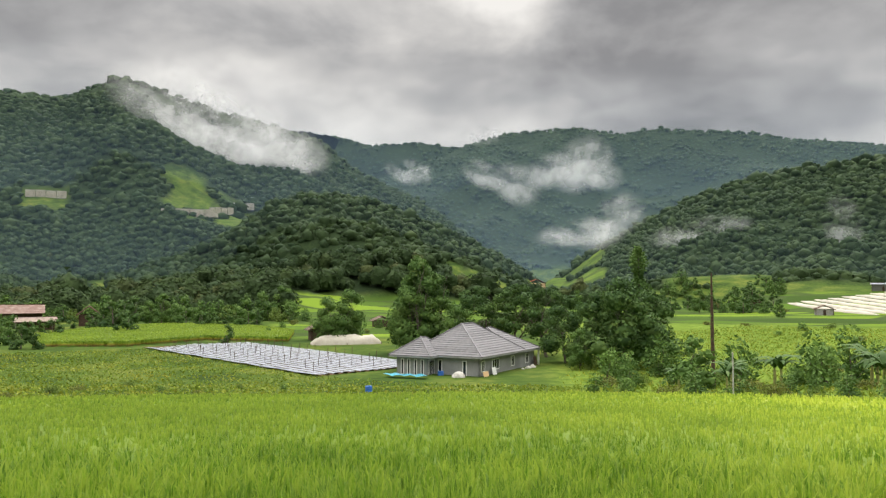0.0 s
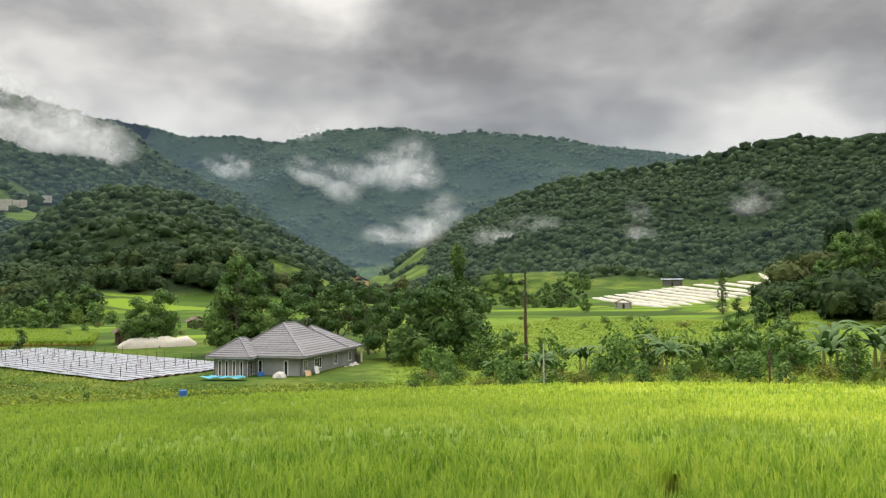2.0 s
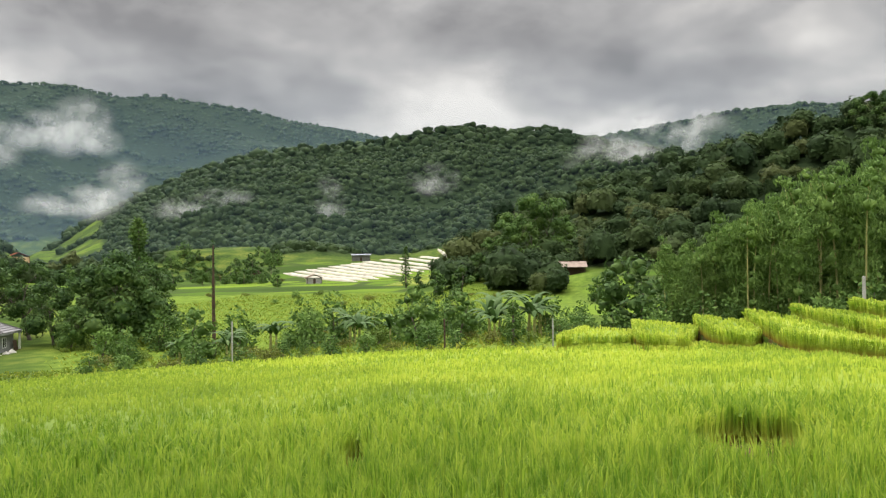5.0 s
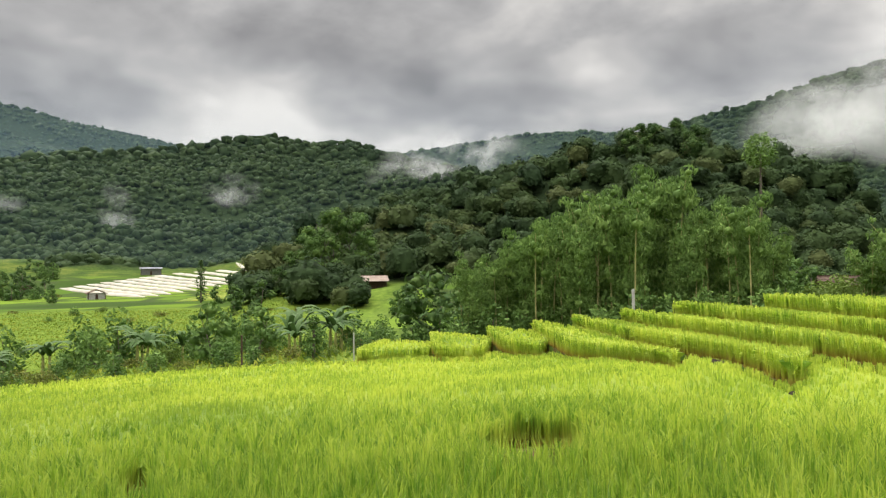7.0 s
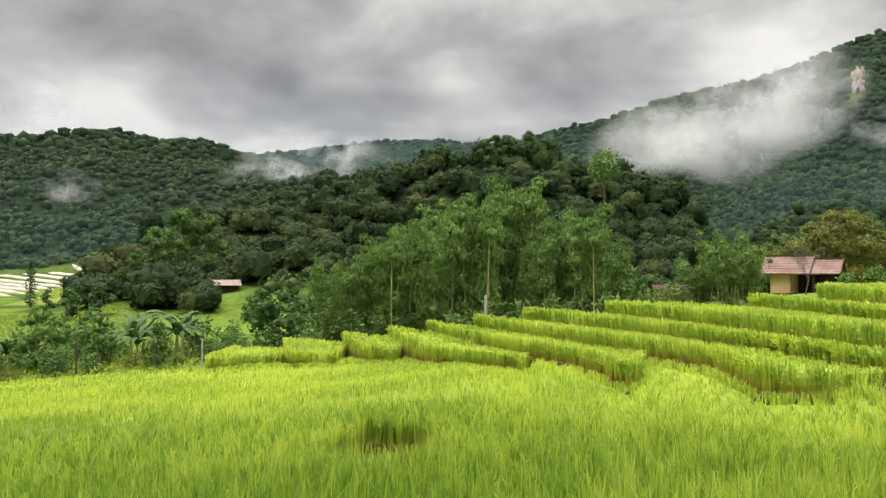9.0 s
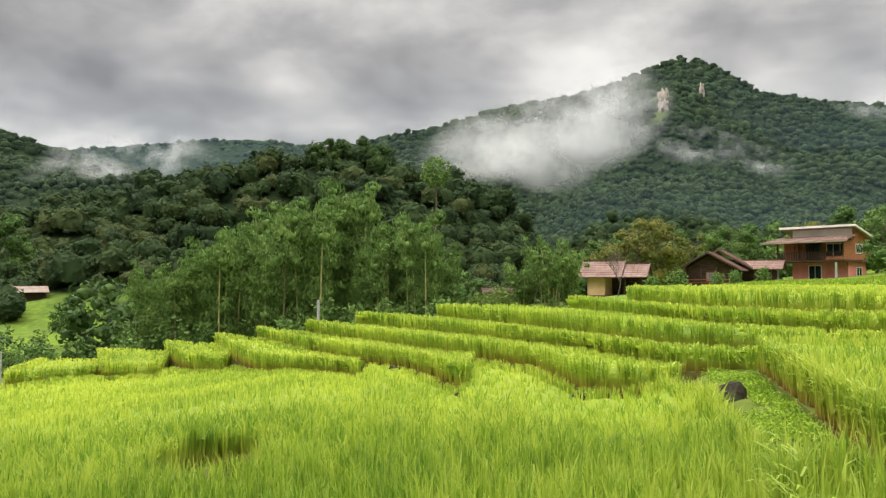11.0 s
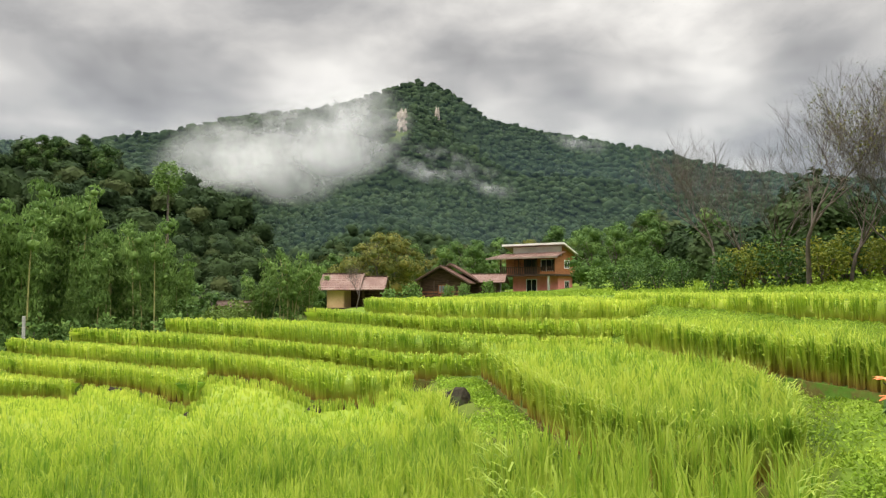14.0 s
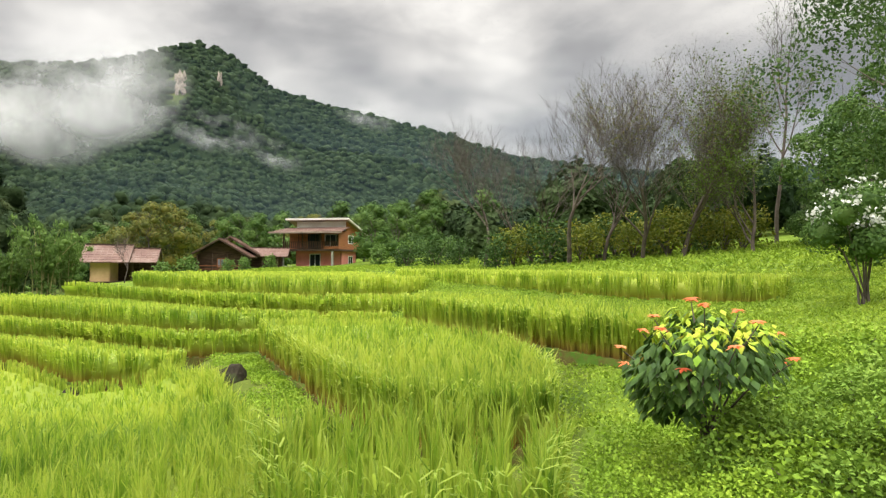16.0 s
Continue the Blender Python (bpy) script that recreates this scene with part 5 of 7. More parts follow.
# the valley beyond: hedgerows and groves between the fields
rng_v = np.random.default_rng(77)
for az0, az1, d0, d1, n in ((-34, -22, 238, 300, 12), (-24, -13, 178, 260, 16), (-13, 8, 230, 330, 9), (8, 24, 280, 400, 14), (21, 24, 330, 420, 5), (47, 53, 150, 200, 3), (76, 97, 120, 180, 14), (97, 118, 105, 150, 12)):
    for _ in range(n):
        az, d = rng_v.uniform(az0, az1), rng_v.uniform(d0, d1)
        put(SMALL[rng_v.integers(0, 3)], az, d, rng_v.uniform(0.7, 1.5), sink=0.3)
for az, d, size in ((-12, 255, 1.3), (-13.5, 250, 1.1), (-23.5, 232, 0.7), (-21.3, 215, 0.8), (-20.5, 230, 1.0), (21.2, 330, 0.9)):
    put(BROAD[2], az, d, size)
for i in range(70):
    az, d = rng_v.uniform(-33, -13), rng_v.uniform(138, 215)
    if wave(np.array([d * 0.5]), np.array([az * 6.0]), 9.0, 2)[0] > -0.1 and not inside(np.array(LEFT_FIELD) * 0.97, np.array([polar(az, d)]))[0]:
        put((SMALL[2], SMALL[0], SMALL[1])[i % 3], az, d, rng_v.uniform(0.35, 0.8), sink=0.2)
for i in range(10):
    az, d = rng_v.uniform(13.5, 25), rng_v.uniform(325, 385)
    put((SMALL[1], SMALL[0], SHRUB[1], SHRUB[2])[i % 4], az, d, rng_v.uniform(0.5, 1.0) * (1.0 if i % 4 < 2 else 2.0), sink=0.2)
for i in range(24):
    az, d = rng_v.uniform(15, 24.3), rng_v.uniform(390, 480)
    put((SMALL[1], SMALL[2], SHRUB[1])[i % 3], az, d, rng_v.uniform(0.7, 1.3) * (1.0 if i % 3 < 2 else 2.2), sink=0.3)
# bright trees before the right-hand hill
for az, d, size in ((41.6, 246, 1.6), (43.4, 250, 1.95), (45.2, 255, 1.7), (40.2, 250, 1.0)):
    put(LIGHT[1], az, d, size)
for az, d, size in ((39.4, 215, 0.8), (40.9, 210, 0.6)):
    put(BROAD[0], az, d, size)

# the belt of low growth along the stream
rng_b = np.random.default_rng(78)
for i in range(46):
    az = 11.5 + i * 0.8 + rng_b.uniform(-0.4, 0.4)
    put(SHRUB[(1, 2, 1, 0, 3, 1, 2)[i % 7]], az, (rng_b.uniform(56, 62), rng_b.uniform(66, 82), rng_b.uniform(84, 112))[i % 3], rng_b.uniform(0.55, 1.05) * (0.8, 0.95, 1.15)[i % 3], sink=0.15, stretch=rng_b.uniform(0.7, 1.1))
for az, d, size in ((17.3, 70, 1.0), (20.6, 66, 1.0), (20.9, 78, 1.2), (23.7, 84, 1.5), (24.1, 80, 1.5), (29.6, 82, 1.5), (30.3, 76, 1.55), (29.9, 88, 1.6), (32.6, 80, 1.2), (40.2, 70, 1.5), (41.0, 72, 1.6), (43.2, 70, 1.6), (44.0, 73, 1.5), (43.6, 68, 1.4), (40.6, 66, 1.2)):
    put(BANANA[int(az * 10) % 2], az, d, size * 0.8)
# taller bushes at the back of the belt
for i, (az, d, size) in enumerate(((12.2, 84, 1.1), (14.0, 76, 0.9), (16.2, 92, 1.2), (18.6, 80, 1.0), (21.6, 86, 1.25), (25.8, 84, 1.35), (27.0, 80, 1.3), (28.4, 86, 1.5), (31.6, 78, 1.1), (33.6, 84, 1.2), (34.9, 88, 1.3), (37.0, 92, 1.1), (38.4, 84, 1.2), (45.0, 74, 1.0))):
    put(SHRUB[1 if i % 3 else 0], az, d, size, sink=0.2, stretch=1.25)
for i in range(18):
    az, d = 12.5 + i * 1.85 + rng_b.uniform(-0.6, 0.6), rng_b.uniform(118, 222)
    put(SHRUB[(2, 0, 1, 3, 2)[i % 5]], az, d, rng_b.uniform(0.6, 1.2), sink=0.2, stretch=0.75)
put(CONE, 42.0, 56, 1.05)
put(column_plant("young_evergreen", "slim dark evergreen by the fields", 98, M_LEAF_DARK, 7, 1.0, 900, 0.3), 33.8, 258, 2.0)
for az, d, size in ((18.2, 70, 0.8), (34.6, 70, 0.9), (38.0, 74, 0.8)):
    put(SMALL[0], az, d, size)
for az, d, size in ((35.6, 96, 0.8), (37.2, 108, 0.8), (36.2, 190, 1.1), (38.0, 196, 1.2), (34.8, 250, 0.9)):
    put(SMALL[1], az, d, size)
for az, d, size in ((49.7, 66, 1.0), (51.4, 64, 1.0), (53.0, 57, 0.7)):
    put(SMALL[1], az, d, size)
for az, d, size in ((46.8, 56, 0.7), (49.6, 55, 0.75), (52.5, 52, 0.9)):
    put(SHRUB[1], az, d, size)

# tall trees on the crest of the near hill
for az, d, size in ((66.2, 318, 1.7), (67.4, 322, 1.6), (70.4, 320, 1.5), (69.2, 330, 1.2)):
    put(BROAD[1 if size > 1.55 else 0], az, d, size, sink=1.0)
# bamboo grove behind the terraces
for az, d, size, k in ((54.6, 52, 0.78, 1), (56.4, 55, 0.86, 1), (58.6, 53, 0.95, 0), (60.4, 56, 1.0, 1), (62.0, 52, 0.95, 0), (63.6, 58, 1.2, 0), (65.4, 54, 1.15, 0), (67.4, 60, 1.4, 0), (69.2, 56, 0.95, 1), (72.2, 58, 1.0, 0), (74.2, 54, 0.95, 0), (75.4, 57, 0.75, 1), (57.2, 62, 1.0, 0), (61.4, 66, 1.15, 0), (70.2, 66, 1.0, 0)):
    put(BAMBOO[k], az, d, size)
for az, d, size in ((81.4, 62, 0.8), (83.4, 60, 0.95), (84.8, 62, 0.75)):
    put(BAMBOO[2], az, d, size)
for az, d, size in ((77.0, 62, 1.1), (78.2, 66, 1.2), (79.4, 70, 1.3), (77.8, 76, 1.3), (80.2, 80, 1.4), (76.2, 60, 0.8)):
    put(SHRUB[3], az, d, size)

for az, d, size, k in ((-27.5, 70, 0.55, 3), (-25.8, 74, 0.5, 2), (-22.6, 84, 0.5, 3), (-18, 66, 0.3, 2), (-12, 70, 0.32, 0), (-9, 74, 0.3, 2), (-30, 62, 0.4, 2), (-15, 76, 0.3, 3), (-20.5, 70, 0.3, 0)):
    put(SHRUB[k], az, d, size, stretch=0.7)

# undergrowth in the grove and among the valley huts
for i in range(20):
    put(SHRUB[1 if i % 3 else 0], 52.8 + i * 1.25, 49.5 + (i * 5 % 9), 0.75 + 0.08 * (i % 4))
for i in range(26):
    put(SHRUB[(0, 1, 1, 3)[i % 4]], -32 + i * 0.86, 232 + (i * 17 % 26), 1.3 + 0.25 * (i % 5))
for i in range(16):
    put(SHRUB[(1, 0, 2)[i % 3]], -13 + i * 0.9, 168 + (i * 23 % 90), 0.6 + 0.15 * (i % 4))
TUFTED = column_plant("slender_tree", "slender tree with a round tuft on a bare stem", 99, M_LEAF_BAMBOO, 12.5, 0.3, 120, 0.3, taper=0.4)
rng_t = np.random.default_rng(100)
tuft_v, tuft_f = leaf_cards(rng_t, ball_points(rng_t, 900, 0.4) * (1.15, 1.15, 1.3) + (0, 0, 12.3), 0.3, aspect=0.35, droop=0.5)
mesh_part("tuft", fast_mesh("tuft", tuft_v, tuft_f, M_LEAF_BAMBOO), TUFTED, "round feathery tuft")
put(TUFTED, 74.8, 58, 1.0)

# round the farm houses
for az, d, size in ((89.9, 84, 1.0), (91.3, 86, 0.95), (88.6, 88, 0.9)):
    put(YELLOW, az, d, size)
put(BARE[0], 88.4, 66, 0.5)
for az, d, size in ((106.2, 84, 0.75), (107.8, 80, 0.7), (110.4, 78, 0.65), (105.2, 100, 0.8), (95.0, 105, 0.8), (97.2, 110, 0.8), (100.5, 112, 0.75)):
    put(BROAD[2], az, d, size)
for az, d, size in ((91.0, 60, 0.6), (92.4, 62, 0.7), (98.2, 78, 0.55), (95.5, 70, 0.5), (96.6, 72, 0.5), (106.5, 72, 0.8), (108.5, 68, 0.8), (111.5, 66, 0.8)):
    put(SHRUB[0], az, d, size)

for i, (az, d, size) in enumerate(((86.6, 150, 0.8), (88.4, 165, 0.9), (90.8, 140, 0.75), (92.6, 150, 0.8), (94.2, 135, 0.75), (95.8, 150, 0.85), (97.4, 140, 0.75), (99.2, 155, 0.9), (101.0, 140, 0.8), (103.4, 150, 0.9), (105.6, 130, 0.8), (108.0, 120, 0.75), (110.2, 115, 0.75), (84.6, 130, 0.7))):
    put((LIGHT[1], BROAD[2], YELLOW)[0 if i % 3 == 0 else 1 if i % 4 else 2], az, d, size * (1.0 if i % 3 == 0 else 1.4))
# the trees on the slope
for az, d, size in ((114.6, 45, 1.1), (117.3, 48, 0.95), (120.9, 42, 1.28), (123.4, 43, 1.05), (119.0, 50, 1.0)):
    put(BARE[int(az) % 2], az, d, size)
for az, d, size in ((126.2, 42, 1.22), (129.0, 42, 1.3)):
    put(THIN[0], az, d, size)
for az, d, size in ((131.9, 46, 1.0), (133.7, 41, 1.15)):
    put(THIN[2], az, d, size)
put(THIN[1], 135.2, 50, 1.0)
put(tree("big_leafy_tree", "huge dark green leafy tree overhanging the slope", 65, 14, M_LEAF_DARK, spread=1.3, forks=6, levels=3, leaves=42000, wide=0.4, low=0.1, lobe=0.15, lobes=80, size=0.13, heart=0.03, radius=0.35, first=0.2), 148.0, 26, 1.0)
BANK_TREE = tree("broadleaf_tree", "dense mid green tree behind the fenced plot", 67, 9, M_LEAF_MID, leaves=12000, wide=0.34, low=0.06, size=0.17, lobes=34, lobe=0.17, heart=0.3)
for az, d, size in ((138.6, 46, 0.95), (141.5, 43, 1.1), (145.0, 40, 1.1)):
    put(BANK_TREE, az, d, size)

# ---- houses ----
def roof_plane(bm, low_a, low_b, top_b, top_a, courses, lip=0.08):
    """A roof slope from its eave to its ridge, in overlapping courses of tiles."""
    low_a, low_b, top_a, top_b = map(Vector, (low_a, low_b, top_a, top_b))
    up = (low_b - low_a).cross(top_a - low_a).normalized()
    if up.z < 0:
        up = -up
    for i in range(courses):
        s0, s1 = i / courses, min((i + 1.12) / courses, 1.0)
        a0, b0, a1, b1 = low_a.lerp(top_a, s0), low_b.lerp(top_b, s0), low_a.lerp(top_a, s1), low_b.lerp(top_b, s1)
        q = [a0 + up * lip, b0 + up * lip, b1 + up * 0.01, a1 + up * 0.01, a0 - up * 0.03, b0 - up * 0.03]
        v = [bm.verts.new(p) for p in q]
        bm.faces.new(v[:4])
        bm.faces.new((v[4], v[5], v[1], v[0]))


def roof_slope(parent, low_a, low_b, top_b, top_a, courses, lip, mat, name="roof_slope", label="", course="tile_course"):
    """A slope with its deck as a part, and each overlapping course lying on it."""
    low_a, low_b, top_a, top_b = map(Vector, (low_a, low_b, top_a, top_b))
    drop = Vector((0, 0, 0.05))
    bm = bmesh.new()
    bm.faces.new([bm.verts.new(p - drop) for p in (low_a, low_b, top_b, top_a)])
    deck = part(name, bm, mat, parent, label)
    for i in range(courses):
        s0, s1 = i / courses, min((i + 1.12) / courses, 1.0)
        bm = bmesh.new()
        roof_plane(bm, low_a.lerp(top_a, s0), low_b.lerp(top_b, s0), low_b.lerp(top_b, s1), low_a.lerp(top_a, s1), 1, lip)
        part(course, bm, mat, deck)
    return deck


def bar_part(name, a, b, w, mat, parent, label=""):
    bm = bmesh.new()
    bar(bm, a, b, w)
    return part(name, bm, mat, parent, label)


def bar(bm, a, b, w=0.08):
    """A square bar from a to b."""
    a, b = Vector(a), Vector(b)
    d = b - a
    m = Matrix.Translation((a + b) / 2) @ d.to_track_quat("Z", "Y").to_matrix().to_4x4() @ Matrix.Diagonal((w, w, d.length, 1))
    bmesh.ops.create_cube(bm, size=1.0, matrix=m)


def hip_roof(parent, x0, x1, y0, y1, z, rise, courses, along="x", mat=None):
    """A hipped roof over a rectangle, its ridge along x or y: four slopes, hip caps, a fascia."""
    half = min(x1 - x0, y1 - y0) / 2
    cx, cy = (x0 + x1) / 2, (y0 + y1) / 2
    if along == "x":
        r0, r1 = (x0 + half * 0.9, cy, z + rise), (x1 - half * 0.9, cy, z + rise)
        if r0[0] > r1[0]:
            r0 = r1 = (cx, cy, z + rise)
    else:
        r0, r1 = (cx, y0 + half * 0.9, z + rise), (cx, y1 - half * 0.9, z + rise)
        if r0[1] > r1[1]:
            r0 = r1 = (cx, cy, z + rise)
    c = [(x0, y0, z), (x1, y0, z), (x1, y1, z), (x0, y1, z)]
    tops = [(r0, r1), (r1, r1), (r1, r0), (r0, r0)] if along == "x" else [(r0, r0), (r0, r1), (r1, r1), (r1, r0)]
    for i in range(4):
        roof_slope(parent, c[i], c[(i + 1) % 4], tops[i][1], tops[i][0], courses, 0.08, mat or M_ROOF_GREY)
        bar_part("hip_cap", Vector(c[i]) + Vector((0, 0, 0.05)), Vector(tops[i][0]) + Vector((0, 0, 0.06)), 0.17, mat or M_ROOF_GREY, parent)
    if r0 != r1:
        bar_part("ridge_cap", Vector(r0) + Vector((0, 0, 0.06)), Vector(r1) + Vector((0, 0, 0.06)), 0.17, mat or M_ROOF_GREY, parent)
    part("fascia", boxes((x0, x1, y0, y0 + 0.06, z - 0.2, z - 0.01), (x0, x1, y1 - 0.06, y1, z - 0.2, z - 0.01), (x0, x0 + 0.06, y0 + 0.06, y1 - 0.06, z - 0.2, z - 0.01), (x1 - 0.06, x1, y0 + 0.06, y1 - 0.06, z - 0.2, z - 0.01), (x0 + 0.06, x1 - 0.06, y0 + 0.06, y1 - 0.06, z - 0.12, z - 0.06)), M_WALL_GREY, parent, "grey fascia and soffit")


def window(parent, wall, at, z0, z1, width, bars=1, frame_mat=None, glass=None, proud=0.05, slide=False):
    """A framed window standing a little proud of a wall: wall is 'x' (faces -y), '-x', 'y' or '-y', at its middle (x, y)."""
    turn = {"-y": 0, "x": 90, "y": 180, "-x": 270}[wall]
    w = new("window")
    w.parent = parent
    w.matrix_basis = pose(at[0], at[1], 0, 0, 0, turn)
    h, t = width / 2, 0.09
    bm = boxes((-h, -h + t, -proud, 0.02, z0, z1), (h - t, h, -proud, 0.02, z0, z1), (-h + t, h - t, -proud, 0.02, z0, z0 + t), (-h + t, h - t, -proud, 0.02, z1 - t, z1))
    for i in range(bars):
        c = -h + (i + 1) * width / (bars + 1)
        box(bm, c - 0.03, c + 0.03, -proud + 0.012, 0.02, z0 + t, z1 - t)
    part("frame", bm, frame_mat or M_WHITE, w, "white window frame")
    for i in range(bars + 1):
        a, b = -h + i * width / (bars + 1) + 0.035, -h + (i + 1) * width / (bars + 1) - 0.035
        part("pane", boxes((a, b, -proud + 0.028, -proud + 0.036, z0 + t * 0.8, z1 - t * 0.8)), glass or M_GLASS_DARK, w)
    return w


def wall_ring(bm, pts, z0, z1, t=0.15):
    """Walls of thickness t along a closed line of corners, counter-clockwise."""
    n = len(pts)
    for i in range(n):
        a, b = Vector((*pts[i], 0)), Vector((*pts[(i + 1) % n], 0))
        d = (b - a).normalized()
        nrm = Vector((-d.y, d.x, 0)) * t
        q = [a, b, b + nrm, a + nrm]
        lo, hi = [bm.verts.new((p.x, p.y, z0)) for p in q], [bm.verts.new((p.x, p.y, z1)) for p in q]
        bm.faces.new(lo[::-1])
        bm.faces.new(hi)
        for k in range(4):
            bm.faces.new((lo[k], lo[(k + 1) % 4], hi[(k + 1) % 4], hi[k]))
    return bm


def grey_house():
    h = thing("bungalow", pose(4.17, 87.2, -7.7, 0, 0, 60), "unfinished grey rendered bungalow with a hipped tile roof", "house")
    part("wall", wall_ring(bmesh.new(), [(0, 0), (16, 0), (16, 10.3), (-1.6, 10.3), (-1.6, 6.0), (0, 6.0)], -0.6, 2.75), M_WALL_GREY, h)
    part("plinth", boxes((-0.12, 16.1, -0.12, -0.02, -0.6, 0.12), (-0.12, -0.02, -0.02, 5.9, -0.6, 0.12), (-1.72, -1.62, 5.9, 10.4, -0.6, 0.12)), M_CONCRETE, h)
    hip_roof(h, -0.7, 11.6, -0.75, 9.6, 2.78, 3.5, 15, "x")
    hip_roof(h, 7.6, 16.8, -0.6, 10.0, 2.72, 2.75, 13, "x")
    hip_roof(h, -2.3, 4.0, 5.2, 11.0, 2.72, 2.0, 9, "x")
    for x, w, z0, z1, bars in ((1.0, 0.85, 0.95, 2.25, 1), (4.3, 1.9, 0.95, 2.25, 2), (9.2, 0.95, 0.95, 2.25, 1), (13.6, 0.95, 0.95, 2.2, 1)):
        window(h, "-y", (x, 0), z0, z1, w, bars)
    for y in (1.9, 5.2):
        window(h, "-x", (0, y), 0.25, 2.25, 0.55, 0)
    for y in (6.7, 7.65, 8.6, 9.5):
        window(h, "-x", (-1.6, y), 0.45, 2.3, 0.42, 0)
    door = window(h, "-y", (-0.8, 6.0), 0.1, 2.25, 1.45, 3)
    door.name = "sliding_door"
    part("post", boxes((16.55, 16.75, -0.5, -0.3, -0.5, 2.6), bevel=0.02), M_WHITE, h, "white roof post")
    part("step", boxes((-1.5, -0.1, 5.0, 5.85, -0.5, 0.05), bevel=0.03), M_CONCRETE, h)
    return h


def house_gear():
    """Things left round the grey house."""
    def at(u, v, z=-7.7):
        return 4.17 + 0.5 * u - 0.866 * v, 87.2 + 0.866 * u + 0.5 * v, z
    def barrel(x, y, z, mat, label, r=0.3, tall=0.9):
        bm = bmesh.new()
        prof = [(0.86, 0), (0.98, 0.04), (1, 0.3), (1.04, 0.33), (1, 0.36), (1, 0.66), (1.04, 0.69), (1, 0.72), (0.98, 0.95), (0.9, 1.0), (0.0, 1.0)]
        rings = [[bm.verts.new((r * p * math.cos(a * math.pi / 7), r * p * math.sin(a * math.pi / 7), tall * q)) for a in range(14)] if p else None for p, q in prof]
        for i in range(len(prof) - 2):
            for k in range(14):
                bm.faces.new((rings[i][k], rings[i][(k + 1) % 14], rings[i + 1][(k + 1) % 14], rings[i + 1][k]))
        bm.faces.new(rings[-2])
        b = thing("barrel", pose(x, y, z), label, "barrel")
        part("drum", bm, mat, b)
        part("rim", boxes((-r * 0.2, r * 0.2, -0.03, 0.03, tall - 0.005, tall + 0.05), bevel=0.01), mat, b)
    barrel(*at(-0.9, 4.6), M_BLUE, "dark blue plastic barrel by the bungalow door", 0.36, 1.0)
    x, y = polar(-5.6, 63)
    barrel(x, y, gz(x, y), M_BLUE, "blue plastic barrel in the grass", 0.3, 0.62)
    rng = np.random.default_rng(4)
    def sack(name, x, y, z, sx, sy, sz, mat, label, cat):
        bm = bmesh.new()
        bmesh.ops.create_icosphere(bm, subdivisions=2, radius=1)
        for v in bm.verts:
            k = 1 + 0.13 * math.sin(v.co.x * 5 + sx * 9) * math.cos(v.co.y * 4 + sy * 7)
            v.co = Vector((v.co.x * sx * k, v.co.y * sy * k, max(v.co.z, -0.45) * sz * k + 0.45 * sz))
        ob = new(name, bpy.data.meshes.new(name))
        bm.to_mesh(ob.data)
        bm.free()
        ob.data.materials.append(mat)
        ob.matrix_basis = pose(x, y, z, 0, 0, rng.uniform(0, 180))
        tagged(ob, label, cat)
    sack("cloth_bundle", *at(-1.5, 1.9), 0.85, 0.7, 0.8, M_SACK, "pale cloth bundle lying by the wall", "bundle")
    for u, v, s in ((10.4, -0.9, 0.4), (11.6, -1.1, 0.5), (12.8, -1.2, 0.55), (13.4, -0.9, 0.5)):
        sack("sack", *at(u, v), s, s * 0.8, s * 1.1, M_SACK, "white filled sack beside the house wall", "sack")
    def board(u, v, w, h, tilt, mat, label):
        b = new("board", bpy.data.meshes.new("board"))
        bm = boxes((-w / 2, w / 2, -0.03, 0.03, 0, h), bevel=0.01)
        bm.to_mesh(b.data)
        bm.free()
        b.data.materials.append(mat)
        x, y, z = at(u, v)
        b.matrix_basis = pose(x, y, z, -tilt, 0, 60)
        tagged(b, label, "board")
    board(0.6, -0.75, 1.3, 1.1, 12, M_CREAM, "tan board leaning on the bungalow wall")
    board(3.0, -0.7, 1.0, 1.4, 14, M_WHITE, "pale sheet leaning on the bungalow wall")
    for i in range(3):
        board(15.2 + i * 0.3, -0.6, 0.3, 1.7, 10, M_WOOD_DARK, "dark plank leaning on the bungalow wall")
    bm = bmesh.new()
    n = 12
    g = [[bm.verts.new((-2.6 + 5.2 * i / n, -0.7 + 1.4 * j / 4, 0.16 + 0.09 * math.sin(i * 1.7 + j) + 0.05 * math.cos(j * 2.3 - i))) for j in range(5)] for i in range(n + 1)]
    for i in range(n):
        for j in range(4):
            bm.faces.new((g[i][j], g[i + 1][j], g[i + 1][j + 1], g[i][j + 1]))
    tarp = new("tarp", bpy.data.meshes.new("tarp"))
    bmesh.ops.solidify(bm, geom=bm.faces[:], thickness=0.12)
    bm.to_mesh(tarp.data)
    bm.free()
    tarp.data.materials.append(M_TARP)
    x, y = polar(-2.82, 86.1)
    tarp.matrix_basis = pose(x, y, gz(x, y) + 0.22, 0, 0, -22)
    tagged(tarp, "turquoise tarpaulin lying before the bungalow", "tarp")


